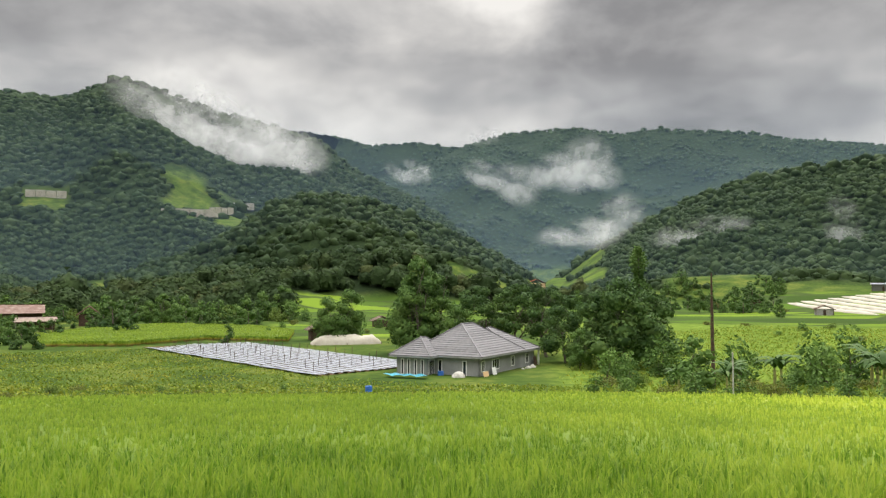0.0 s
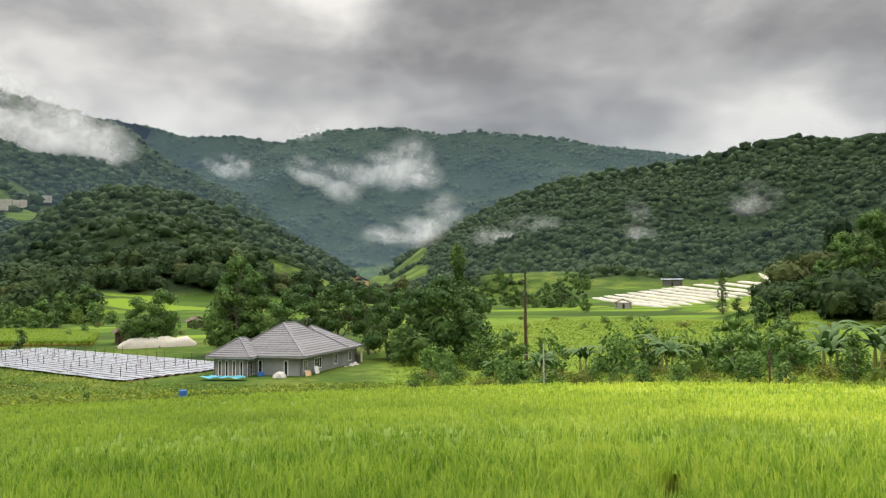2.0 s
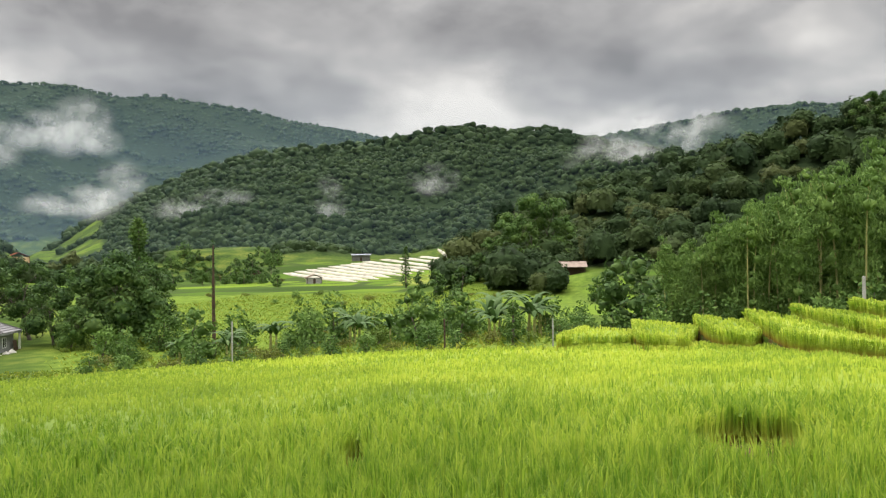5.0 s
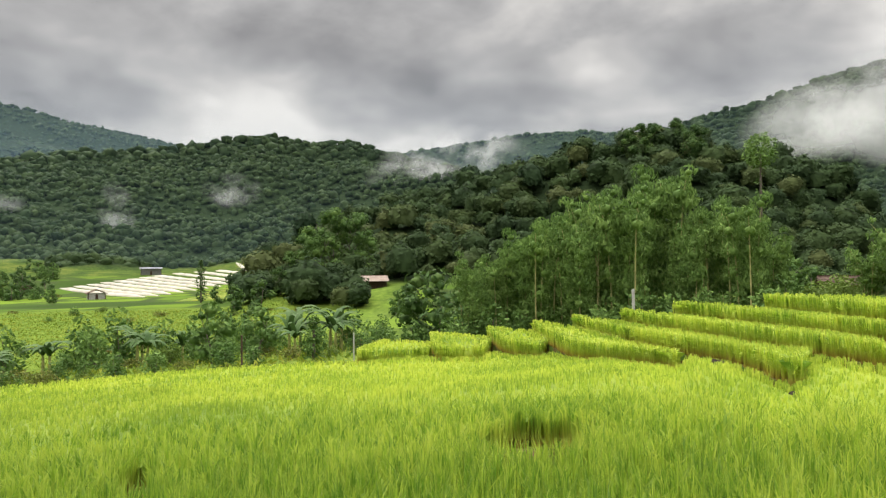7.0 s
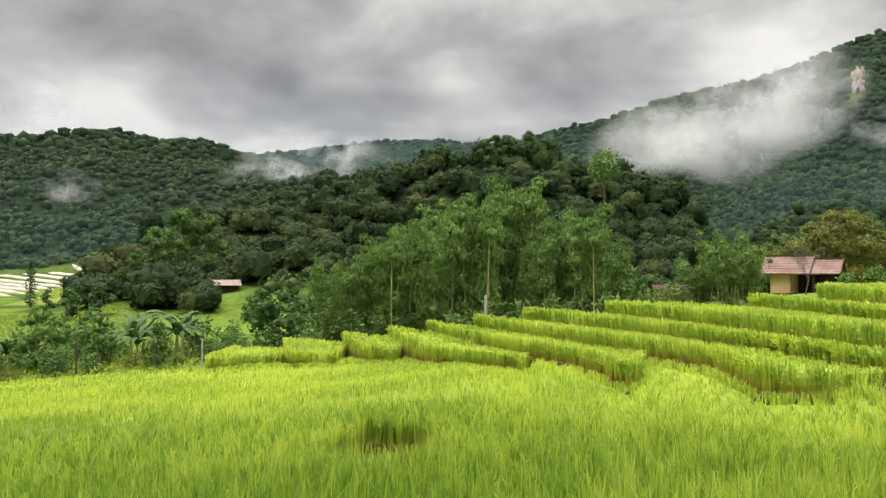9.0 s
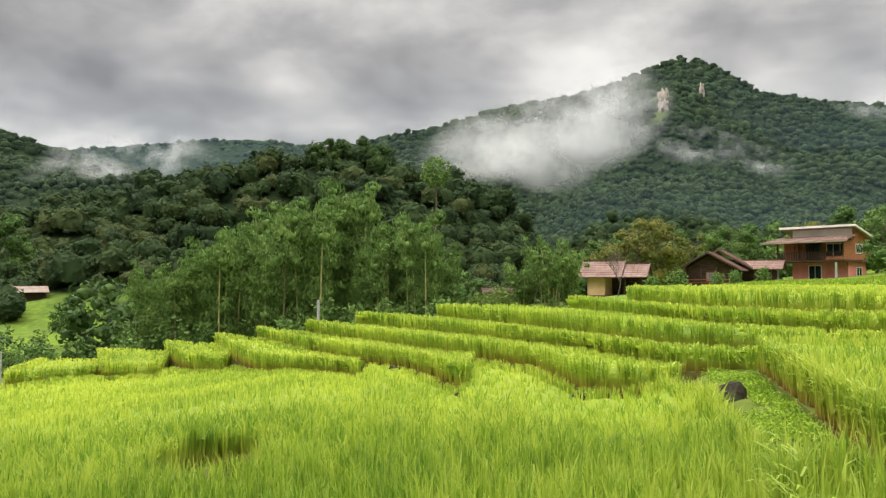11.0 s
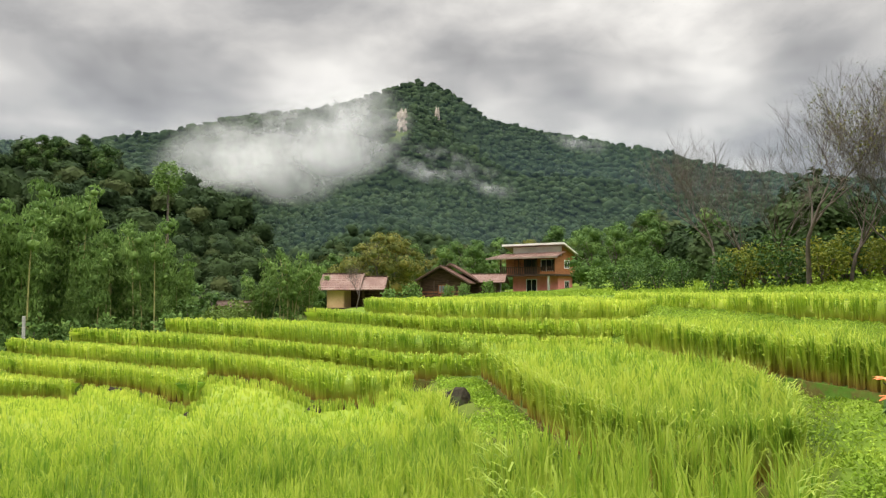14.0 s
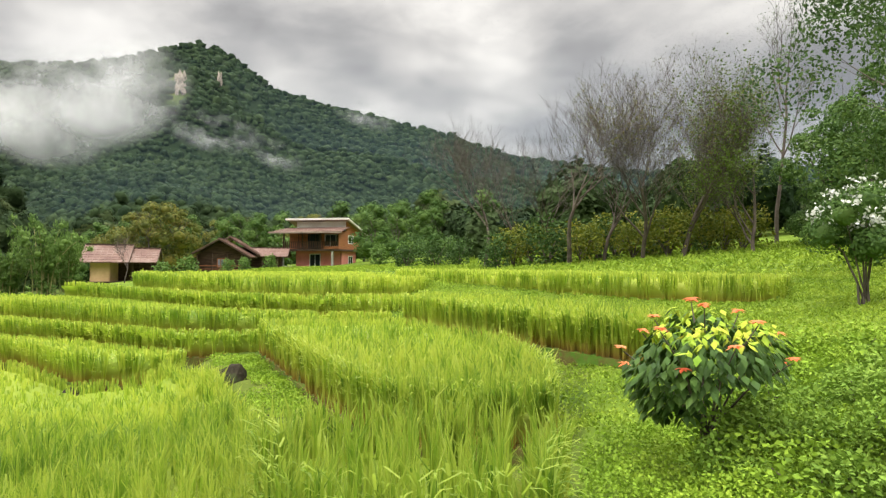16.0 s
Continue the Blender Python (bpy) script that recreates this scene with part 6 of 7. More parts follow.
def gable_roof(parent, x0, x1, y0, y1, z, rise, mat, courses=6, along="y", drop=0.0):
    """Two slopes of sheet with a ridge along y (or x)."""
    if along == "y":
        cx = (x0 + x1) / 2
        sides = [((x0, y0, z), (x0, y1, z), (cx, y1, z + rise), (cx, y0, z + rise)), ((x1, y1, z), (x1, y0, z), (cx, y0, z + rise), (cx, y1, z + rise))]
        ridge = ((cx, y0, z + rise + 0.05), (cx, y1, z + rise + 0.05))
    else:
        cy = (y0 + y1) / 2
        sides = [((x0, y0, z), (x1, y0, z), (x1, cy, z + rise), (x0, cy, z + rise)), ((x1, y1, z), (x0, y1, z), (x0, cy, z + rise), (x1, cy, z + rise))]
        ridge = ((x0, cy, z + rise + 0.05), (x1, cy, z + rise + 0.05))
    for a, b, c, d in sides:
        slope = roof_slope(parent, a, b, c, d, courses, 0.04, mat, course="sheet_course")
        # ribs of the sheet
        n = max(4, int((Vector(b) - Vector(a)).length / 0.45))
        for i in range(n + 1):
            s = i / n
            bar_part("rib", Vector(a).lerp(Vector(b), s) + Vector((0, 0, 0.055)), Vector(d).lerp(Vector(c), s) + Vector((0, 0, 0.05)), 0.06, mat, slope)
        bar_part("bargeboard", Vector(a) - Vector((0, 0, 0.06)), Vector(d) - Vector((0, 0, 0.06)), 0.14, M_WOOD_DARK, parent, "dark wooden bargeboard")
        bar_part("bargeboard", Vector(b) - Vector((0, 0, 0.06)), Vector(c) - Vector((0, 0, 0.06)), 0.14, M_WOOD_DARK, parent, "dark wooden bargeboard")
    bar_part("ridge_cap", *ridge, 0.16, M_WOOD_DARK, parent)


def gable_wall(bm, x0, x1, y, z, rise, t=0.1):
    cx = (x0 + x1) / 2
    f = [bm.verts.new(p) for p in ((x0, y, z), (x1, y, z), (cx, y, z + rise))]
    b = [bm.verts.new((p.co.x, y + t, p.co.z)) for p in f]
    bm.faces.new(f)
    bm.faces.new(b[::-1])
    for i in range(3):
        bm.faces.new((f[i], b[i], b[(i + 1) % 3], f[(i + 1) % 3]))


def planks(parent, x0, x1, y, z0, z1, n, mat, t=0.03, face=-1):
    """Upright boards along a wall, each a part."""
    w = (x1 - x0) / n
    for i in range(n):
        part("plank", boxes((x0 + i * w + 0.008, x0 + (i + 1) * w - 0.008, y - t if face < 0 else y, y if face < 0 else y + t, z0, z1)), mat, parent)


def two_storey_house():
    x, y = polar(103.4, 92)
    h = thing("two_storey_house", pose(x, y, 2.55, 0, 0, 233) @ Matrix.Scale(0.93, 4), "two-storey house, salmon below and red-brown wood above", "house")
    part("lower_wall", wall_ring(bmesh.new(), [(-7.0, 1.6), (-0.4, 1.6), (-0.4, 6.6), (-7.0, 6.6)], -0.5, 2.35, 0.18), M_PINK, h, "salmon pink rendered wall")
    part("upper_floor", boxes((-8.2, 0.2, -0.4, 7.0, 2.35, 2.6), bevel=0.02), M_WOOD_DARK, h)
    part("upper_wall", wall_ring(bmesh.new(), [(-8.0, 1.6), (0.05, 1.6), (0.05, 6.9), (-8.0, 6.9)], 2.6, 5.05, 0.14), M_WOOD_RED, h, "red-brown boarded wall")
    planks(h, -8.0, -5.3, 1.6, 2.62, 5.0, 9, M_WOOD_RED)
    planks(h, -2.0, 0.05, -0.35, 2.62, 2.95, 6, M_WOOD_RED)
    part("side_screen", boxes((-0.1, 0.05, -0.3, 1.59, 2.6, 4.9)), M_WOOD_RED, h)
    # raised cream wall under the top roof
    part("clerestory", boxes((-7.2, -0.1, 2.2, 2.34, 5.05, 6.4)), M_WALL_CREAM, h, "pale rendered wall under the top roof")
    bm = bmesh.new()
    near_, off_ = [[bm.verts.new((sx, sy, sz)) for sy, sz in ((2.35, 5.05), (6.9, 5.05), (2.35, 6.25))] for sx in (0.05, -0.09)]
    bm.faces.new(near_)
    bm.faces.new(off_[::-1])
    for i in range(3):
        bm.faces.new((near_[i], off_[i], off_[(i + 1) % 3], near_[(i + 1) % 3]))
    bmesh.ops.recalc_face_normals(bm, faces=bm.faces)
    part("side_gable", bm, M_WOOD_RED, h)
    roof_slope(h, (-8.4, 1.2, 6.66), (0.6, 1.2, 6.66), (0.6, 8.2, 4.75), (-8.4, 8.2, 4.75), 6, 0.06, M_ROOF_TAN, "top_roof", "pale sloping upper roof", "sheet_course")
    part("top_fascia", boxes((-8.4, 0.6, 1.12, 1.2, 6.5, 6.76)), M_WALL_CREAM, h)
    bm = bmesh.new()
    bar(bm, (0.68, 1.15, 6.64), (0.68, 8.2, 4.72), 0.2)
    part("verge", bm, M_WALL_CREAM, h)
    roof_slope(h, (-9.4, -1.6, 4.75), (1.0, -1.6, 4.85), (0.6, 2.2, 5.6), (-8.6, 2.2, 5.5), 6, 0.05, M_ROOF_RED, "balcony_roof", "faded red-brown balcony roof", "sheet_course")
    part("balcony_fascia", boxes((-9.4, 1.0, -1.68, -1.6, 4.62, 4.84)), M_ROOF_TAN, h)
    for px in (-7.9, -5.2, -2.6, -0.05):
        part("post", boxes((px - 0.08, px + 0.08, -0.3, -0.14, 2.6, 4.85), bevel=0.015), M_WOOD_DARK, h)
    for px in (-8.0, -0.9):
        part("lower_post", boxes((px - 0.13, px + 0.13, -0.3, -0.04, -0.5, 2.35), bevel=0.02), M_CONCRETE, h)
    rail = new("balcony_rail")
    rail.parent = h
    part("handrail", boxes((-8.1, -0.0, -0.36, -0.26, 3.5, 3.58), (-8.1, -0.0, -0.34, -0.28, 2.72, 2.78)), M_WOOD_DARK, rail)
    for i in range(27):
        c = -7.9 + i * 0.3
        part("slat", boxes((c - 0.07, c + 0.07, -0.33, -0.29, 2.78, 3.5)), M_WOOD_DARK, rail)
    window(h, "-y", (-1.6, 1.6), 3.0, 4.6, 2.4, 2)
    # dark frame and panes stand in for the shaded opening behind the balcony
    window(h, "-y", (-5.0, 1.6), 2.62, 4.7, 3.4, 3, M_WOOD_DARK)
    window(h, "x", (0.05, 3.6), 3.35, 4.5, 1.7, 2)
    window(h, "x", (-0.4, 4.6), 0.5, 1.75, 1.5, 1)
    window(h, "-y", (-4.2, 1.6), 0.0, 2.0, 1.6, 1)
    for i in range(9):
        part("stair_tread", boxes((-8.9 + 0.0, -8.1, -0.2 - 0.26 * i, 0.06 - 0.26 * i, 2.2 - 0.25 * i, 2.26 - 0.25 * i)), M_WOOD_DARK, h)
    part("porch_step", boxes((-8.6, -6.9, -1.3, 0.2, -0.4, 0.35), bevel=0.03), M_WHITE, h, "white porch block")
    part("hedge_wall", boxes((-0.2, 9.5, 1.2, 1.5, -0.5, 0.45), bevel=0.03), M_LEAF_DARK, h, "low clipped dark hedge")
    return h


def wooden_hut():
    x, y = polar(94.7, 86)
    h = thing("wooden_hut", pose(x, y, 2.05, 0, 0, 255), "dark wooden farmhouse with a steep red-brown gable roof", "house")
    part("wall", wall_ring(bmesh.new(), [(-2.5, 0.9), (2.5, 0.9), (2.5, 6.2), (-2.5, 6.2)], -0.6, 2.0, 0.12), M_WOOD_DARK, h)
    part("side_wall", boxes((-2.6, -2.51, 0.9, 6.2, -0.5, 1.9)), M_CREAM, h, "tan woven side wall")
    bm = bmesh.new()
    gable_wall(bm, -2.6, 2.6, 0.86, 2.0, 1.5)
    part("gable", bm, M_WOOD_DARK, h)
    gable_roof(h, -3.5, 3.5, -0.2, 4.2, 1.75, 2.0, M_ROOF_RED, 6)
    gable_roof(h, -2.9, 3.9, 3.4, 7.2, 2.05, 2.05, M_ROOF_RED, 6)
    for px in (-2.4, -0.8, 0.8, 2.4):
        part("post", boxes((px - 0.07, px + 0.07, 0.05, 0.19, -0.5, 2.1), bevel=0.01), M_WOOD_DARK, h)
    part("porch_floor", boxes((-2.6, 2.6, 0.0, 0.9, -0.1, 0.05)), M_WOOD_DARK, h)
    part("porch_rail", boxes((-2.4, 2.4, 0.08, 0.15, 0.75, 0.83), (-2.4, 2.4, 0.08, 0.15, 0.4, 0.46)), M_WOOD_RED, h)
    window(h, "-y", (0.2, 0.9), 0.6, 1.6, 1.2, 2, M_WOOD_RED, M_PLASTIC)
    # low annex
    x, y = polar(97.6, 90)
    a = thing("lean_to_shed", pose(x, y, 2.1, 0, 0, 255), "low dark shed with a faded red sheet roof", "shed")
    part("wall", wall_ring(bmesh.new(), [(-2.1, 0.6), (2.1, 0.6), (2.1, 4.5), (-2.1, 4.5)], -0.6, 1.9, 0.12), M_WOOD_DARK, a)
    gable_roof(a, -2.9, 3.1, -0.3, 5.0, 1.85, 1.0, M_ROOF_RED, 5, "x")
    for px in (-1.9, 0.2, 2.0):
        part("post", boxes((px - 0.06, px + 0.06, -0.1, 0.02, -0.5, 1.9), bevel=0.01), M_WOOD_DARK, a)


def barn():
    x, y = polar(88.1, 72)
    h = thing("stilted_barn", pose(x, y, 0.5, 0, 0, 262), "cream and brown barn with a rusty red sheet roof", "barn")
    part("wall", wall_ring(bmesh.new(), [(-2.6, 0.5), (-0.9, 0.5), (-0.9, 4.0), (-2.6, 4.0)], 0.9, 2.9, 0.1), M_CREAM, h, "cream boarded wall")
    part("floor", boxes((-2.8, 2.7, 0.2, 4.2, 0.75, 0.9)), M_WOOD_DARK, h)
    part("back_wall", boxes((-0.88, 2.5, 3.9, 4.0, 0.9, 2.9)), M_WOOD_DARK, h)
    gable_roof(h, -3.3, 0.7, -0.3, 4.7, 2.6, 1.55, M_ROOF_RED, 7, "x")
    gable_roof(h, 0.0, 3.0, -0.1, 4.3, 2.6, 1.25, M_ROOF_RED, 6, "x")
    for px in (-2.5, -1.0, 0.9, 2.4):
        for py in (0.6, 3.8):
            part("post", boxes((px - 0.09, px + 0.09, py - 0.09, py + 0.09, -0.9, 2.7), bevel=0.015), M_CONCRETE if px < 0 else M_WOOD_DARK, h)


def far_huts():
    def hut(az, d, w, depth, tall, rise, turn, wall, roof, label, open_front=False, name="farm_hut"):
        x, y = polar(az, d)
        h = thing(name, pose(x, y, gz(x, y) - 0.1, 0, 0, turn), label, "hut", "valley huts")
        part("wall", wall_ring(bmesh.new(), [(-w / 2, depth * 0.2 if open_front else 0), (w / 2, depth * 0.2 if open_front else 0), (w / 2, depth), (-w / 2, depth)], -0.3, tall, 0.12), wall, h)
        gable_roof(h, -w / 2 - 0.7, w / 2 + 0.7, -0.7, depth + 0.6, tall - 0.1, rise, roof, 5, "x" if open_front else "y")
        for px in (-w / 2, 0, w / 2):
            part("post", boxes((px - 0.1, px + 0.1, -0.3, -0.1, -0.3, tall), bevel=0.02), M_WOOD_DARK, h)
        part("door", boxes((-0.5, 0.5, -0.05 if not open_front else depth * 0.2 - 0.05, 0 if not open_front else depth * 0.2 - 0.005, -0.1, min(tall - 0.3, 2.0))), M_WOOD_DARK, h)
        return h
    hut(-25.2, 218, 4.6, 7, 3.0, 2.4, 25, M_WOOD_DARK, M_ROOF_RED, "dark wooden house with a red-brown gable roof")
    hut(-29.2, 226, 9, 6, 3.6, 2.2, 30, M_WOOD_DARK, M_ROOF_RED, "long wooden house with a dull red roof", True)
    hut(-28.4, 205, 8, 4, 2.3, 1.0, 35, M_WOOD_DARK, M_ROOF_TAN, "open wooden shed with a pale sheet roof", True, "open_shed")
    hut(-25.9, 330, 6, 5, 4.5, 2.0, 10, M_CREAM, M_ROOF_RED, "cream house half hidden by trees")
    hut(-9.3, 150, 3.4, 3, 2.2, 1.3, 20, M_WOOD_DARK, M_ROOF_TAN, "small dark field hut beside the plastic tunnels")
    hut(-4.6, 200, 4.0, 3, 1.8, 1.2, 20, M_WOOD_DARK, M_ROOF_TAN, "small field hut among bright paddies")
    hut(26.9, 318, 6, 5, 2.4, 1.6, -20, M_CONCRETE, M_ROOF_TAN, "small grey field hut by the paddies")
    hut(22.6, 360, 4, 4, 2.4, 1.5, -20, M_WOOD_DARK, M_ROOF_TAN, "dark little hut among terraces")
    hut(30.4, 428, 10, 5, 3.6, 0.7, -28, M_METAL, M_PLASTIC, "open shelter with a white roof among row covers", True, "open_shed")
    hut(7.15, 540, 12, 9, 3.4, 2.8, 5, M_CREAM, M_WOOD_RED, "orange-roofed house at the foot of the hills")
    hut(46.1, 216, 9.5, 6, 2.6, 1.6, -40, M_WOOD_DARK, M_ROOF_TAN, "weathered hut with a rusty tan sheet roof", True)
    hut(80.0, 92, 4, 3, 2.2, 0.9, -70, M_RUST, M_WOOD_DARK, "small rusty hut among the scrub", True)


grey_house()
house_gear()
two_storey_house()
wooden_hut()
barn()
far_huts()

# ---- fields and covers in the valley ----
def mulch_beds():
    """Raised beds under silvery film, staked, beside the bungalow."""
    a, b = Vector((-13.6, 88.6)), Vector((-0.66, 0.75)).normalized()
    across = Vector((0.75, 0.66)).normalized()
    rng = np.random.default_rng(8)
    for k in range(14):
        start, length = 0.0 if k < 7 else (k - 7) * 0.4, 56 - abs(k - 6) * 0.7
        o = a + across * (1.27 * k) + b * start
        bed = thing("mulch_bed", pose(o.x, o.y, gz(o.x, o.y) + 0.12, 0, 0, math.degrees(math.atan2(b.y, b.x))), "long raised bed under silver-white plastic film", "crop bed", "mulch beds")
        n = 40
        vs, fs = [], []
        for i in range(n + 1):
            x = length * i / n
            for j, (y, z) in enumerate(((-0.42, -0.1), (-0.37, 0.045), (-0.27, 0.11), (0.27, 0.11), (0.37, 0.045), (0.42, -0.1))):
                vs.append((x, y + 0.05 * math.sin(i * 1.3 + k), z + 0.012 * rng.normal() * (z > 0)))
        for i in range(n):
            for j in range(5):
                q = i * 6 + j
                fs.append((q, q + 6, q + 7, q + 1))
        # soil colour on the side strips: earthed edges, and painted shade of the flanks
        mesh_part("film", fast_mesh("film", vs, fs, [M_PLASTIC, M_SOIL], slots=[1 if j in (0, 4) else 0 for i in range(n) for j in range(5)]), bed)
        for i in range(5 if k % 2 else 6):
            x = 3 + i * 10.5 + (k * 4 % 7)
            if x < length:
                part("stake", boxes((x - 0.03, x + 0.03, -0.03, 0.03, 0.1, 1.25), bevel=0.008), M_WOOD_DARK, bed, "dark wooden stake")
    soil = []
    for s0, t0 in ((-1.2, -0.5), (-1.2, 57), (17.6, 54), (17.6, 2)):
        q = a + across * s0 + b * t0
        soil.append((q.x, q.y))
    cell, fs, vs = 24, [], []
    for i in range(cell + 1):
        for j in range(cell + 1):
            u, w = i / cell, j / cell
            p = Vector(soil[0]).lerp(Vector(soil[1]), u).lerp(Vector(soil[3]).lerp(Vector(soil[2]), u), w)
            vs.append((p.x, p.y, gz(p.x, p.y) + 0.05))
            if i and j:
                q = i * (cell + 1) + j
                fs.append((q - cell - 2, q - cell - 1, q, q - 1))
    tagged(new("bed_soil", fast_mesh("bed_soil", vs, fs, M_SOIL)), "dark bare soil between the plastic beds", "soil", kind="structure")
    # pale path and a line of reddish straw along the beds
    for off, w, mat, name, label in ((-1.5, 0.9, M_NET, "ground_sheet", "white plastic sheet along the bed edge"),):
        o = a + across * off
        vs, fs = [], []
        for i in range(30):
            vs += [(54 * i / 29, -w, 0.06 + 0.05 * math.sin(i * 2.1)), (54 * i / 29, w * 0.4, 0.14 + 0.04 * math.cos(i * 1.4))]
            if i:
                fs.append((2 * i - 2, 2 * i, 2 * i + 1, 2 * i - 1))
        ob = new(name, fast_mesh(name, vs, fs, M_PLASTIC))
        ob.matrix_basis = pose(o.x, o.y, gz(o.x, o.y) + 0.1, 0, 0, math.degrees(math.atan2(b.y, b.x)))
        tagged(ob, label, "sheet")


def tunnel(name, p, q, w, tall, mat, label, category, group, segs=24, seed=0):
    """A long low tunnel of cloth over hoops that follows the ground from p to q."""
    rng = np.random.default_rng(seed)
    p, q = np.array(p), np.array(q)
    d = (q - p) / np.linalg.norm(q - p)
    s = np.array([-d[1], d[0]])
    t = thing(name, Matrix(), label, category, group)
    vs, fs = [], []
    along = np.linspace(0, 1, segs + 1)
    mid = p[None] + (q - p)[None] * along[:, None]
    z, _ = ground_height(mid[:, 0], mid[:, 1])
    for i in range(segs + 1):
        close = min(1.0, 0.25 + 6 * min(along[i], 1 - along[i]))
        for j in range(7):
            a = math.pi * j / 6
            o = mid[i] + s * (-math.cos(a)) * w / 2 * close
            vs.append((o[0], o[1], z[i] - 0.05 + math.sin(a) * tall * close * (1 + 0.08 * rng.normal() * (0 < j < 6))))
    for i in range(segs):
        for j in range(6):
            b = i * 7 + j
            fs.append((b, b + 7, b + 8, b + 1))
    mesh_part("cover", fast_mesh("cover", vs, fs, mat, smooth=True), t)
    for i in (0, segs // 2, segs):
        part("peg", boxes((vs[i * 7][0] - 0.05, vs[i * 7][0] + 0.05, vs[i * 7][1] - 0.05, vs[i * 7][1] + 0.05, z[i] - 0.2, z[i] + 0.3)), M_WOOD_DARK, t)
    return t


mulch_beds()
x0, y0 = polar(-10.0, 138)
x1, y1 = polar(-4.7, 140)
tunnel("plastic_tunnel", (x0, y0), (x1, y1), 3.2, 1.7, M_NET, "low white plastic tunnel behind the beds", "tunnel", "", seed=1)
# rows of white crop covers climbing the far slope
for i in range(14):
    k = i / 13
    a0, d0 = np.interp(k, (0, 0.55, 1), (24.65, 30.6, 39.2)), np.interp(k, (0, 0.55, 1), (376, 424, 492))
    a1, d1 = np.interp(k, (0, 0.75, 1), (30.1, 38.4, 39.9)), np.interp(k, (0, 0.75, 1), (326, 402, 470))
    tunnel("row_cover", polar(a0, d0), polar(a1, d1), 3.7, 1.1, M_NET, "long white cloth cover over a crop row", "row cover", "row covers", seed=20 + i)
# green rows of crops below the covers
for i in range(10):
    tunnel("crop_row", polar(32.0 + 0.25 * i, 276 + 8.5 * i), polar(38.6, 288 + 10.5 * i), 3.4, 0.6, M_GRASSLEAF, "long raised row of green crops", "crop row", "crop rows", seed=50 + i)
# the white sheds on the left hill
for az, d, w in ((-15.3, 858, 34), (-16.5, 800, 24), (-18.7, 752, 52), (-28.0, 826, 36)):
    x, y = polar(az, d)
    z = gz(x, y)
    t = thing("hillside_greenhouse", pose(x, y, z + 1.5, 0, 0, -az), "pale plastic greenhouse on the hillside", "greenhouse", "hillside greenhouses")
    bm = bmesh.new()
    for k in range(4):
        box(bm, -w / 2 + k * w / 4, -w / 2 + (k + 1) * w / 4 - 0.4, -4, 4, -4, 3.0 + 0.5 * (k % 2))
    part("cover", bm, M_NET, t)
    part("ridge", boxes((-w / 2, w / 2, -0.3, 0.3, 3.4, 3.7)), M_METAL, t)


# ---- weeds and grass on banks, paths and the near slope ----
def weed_patch(label, poly, spacing, size, seed, mat, height=None, blades=5, tall=0.25, aspect=0.62, upright=0.25, bare=-9.0):
    """Low leafy weeds in an outline: many small leaves on the ground."""
    rng = np.random.default_rng(seed)
    p = scatter(rng, np.asarray(poly), spacing)
    p = p[clear_of_rice(p)]
    p = p[wave(p[:, 0], p[:, 1], 0.5, 6) + 0.5 * wave(p[:, 0], p[:, 1], 1.4, 2) > bare]
    h = (near_height(p[:, 0], p[:, 1]) if height is None else np.full(len(p), height))
    lump = 0.5 + 0.5 * wave(p[:, 0], p[:, 1], 0.55, seed)
    n = len(p)
    c = np.repeat(np.stack([p[:, 0], p[:, 1], h], 1), blades, 0)
    c[:, :2] += rng.normal(size=(n * blades, 2)) * spacing * 0.6
    c[:, 2] += rng.uniform(0, 1, n * blades) * tall * np.repeat(0.25 + lump, blades)
    v, f = leaf_cards(rng, c, size, aspect=aspect, droop=-upright)
    ob = new("weeds", fast_mesh("weeds", v, f, mat))
    return tagged(ob, label, "weeds", kind="stuff")


def near_height(x, y):
    """The ground near the eye, with its bank."""
    x, y = np.asarray(x, float), np.asarray(y, float)
    r = np.hypot(x, y)
    h = ground_height(x, y)[0]
    return near_detail(x, y, h + (1.25 - h) * np.exp(-((r / 3.2) ** 4)))


def ring(*pairs):
    return np.array([polar(a, d) for a, d in pairs])


RICE_BEDS = [np.array(q) for q in (K, L, MM, PP)]


def clear_of_rice(p):
    keep = np.ones(len(p), bool)
    for bed in RICE_BEDS:
        keep &= ~inside(bed, p)
    return keep


weed_patch("low leafy weeds on the near bank", ring((122.5, 5.2), (122.5, 9.0), (129, 12), (137, 14), (147, 12), (147, 5.0), (135, 4.6)), 0.056, 0.046, 51, M_WEED, tall=0.32)
weed_patch("cropped grass with weeds on the slope", ring((108, 20.2), (121, 9.0), (129, 12), (137, 14), (147, 12), (147, 30), (137, 27), (125, 30), (113, 39), (108.5, 31)), 0.11, 0.075, 52, M_TURF, tall=0.06, aspect=0.36, upright=0.5)
weed_patch("short grass below the bare trees", ring((104, 45), (113, 37), (125, 29.5), (137, 26), (147, 28), (147, 46), (125, 60), (108, 74), (98, 74), (90, 62), (92, 45)), 0.36, 0.2, 53, M_TURF, tall=0.08, blades=4, aspect=0.36, upright=0.5)
weed_patch("weedy grass along the bund", ring((94.5, 19.4), (97.6, 20.4), (101.4, 13.8), (104.6, 10.8), (109.5, 9.2), (121, 9.3), (122, 7.0), (104, 7.8), (99.6, 9.4), (95, 15.8)), 0.06, 0.046, 54, M_WEED, tall=0.13, bare=-0.25)
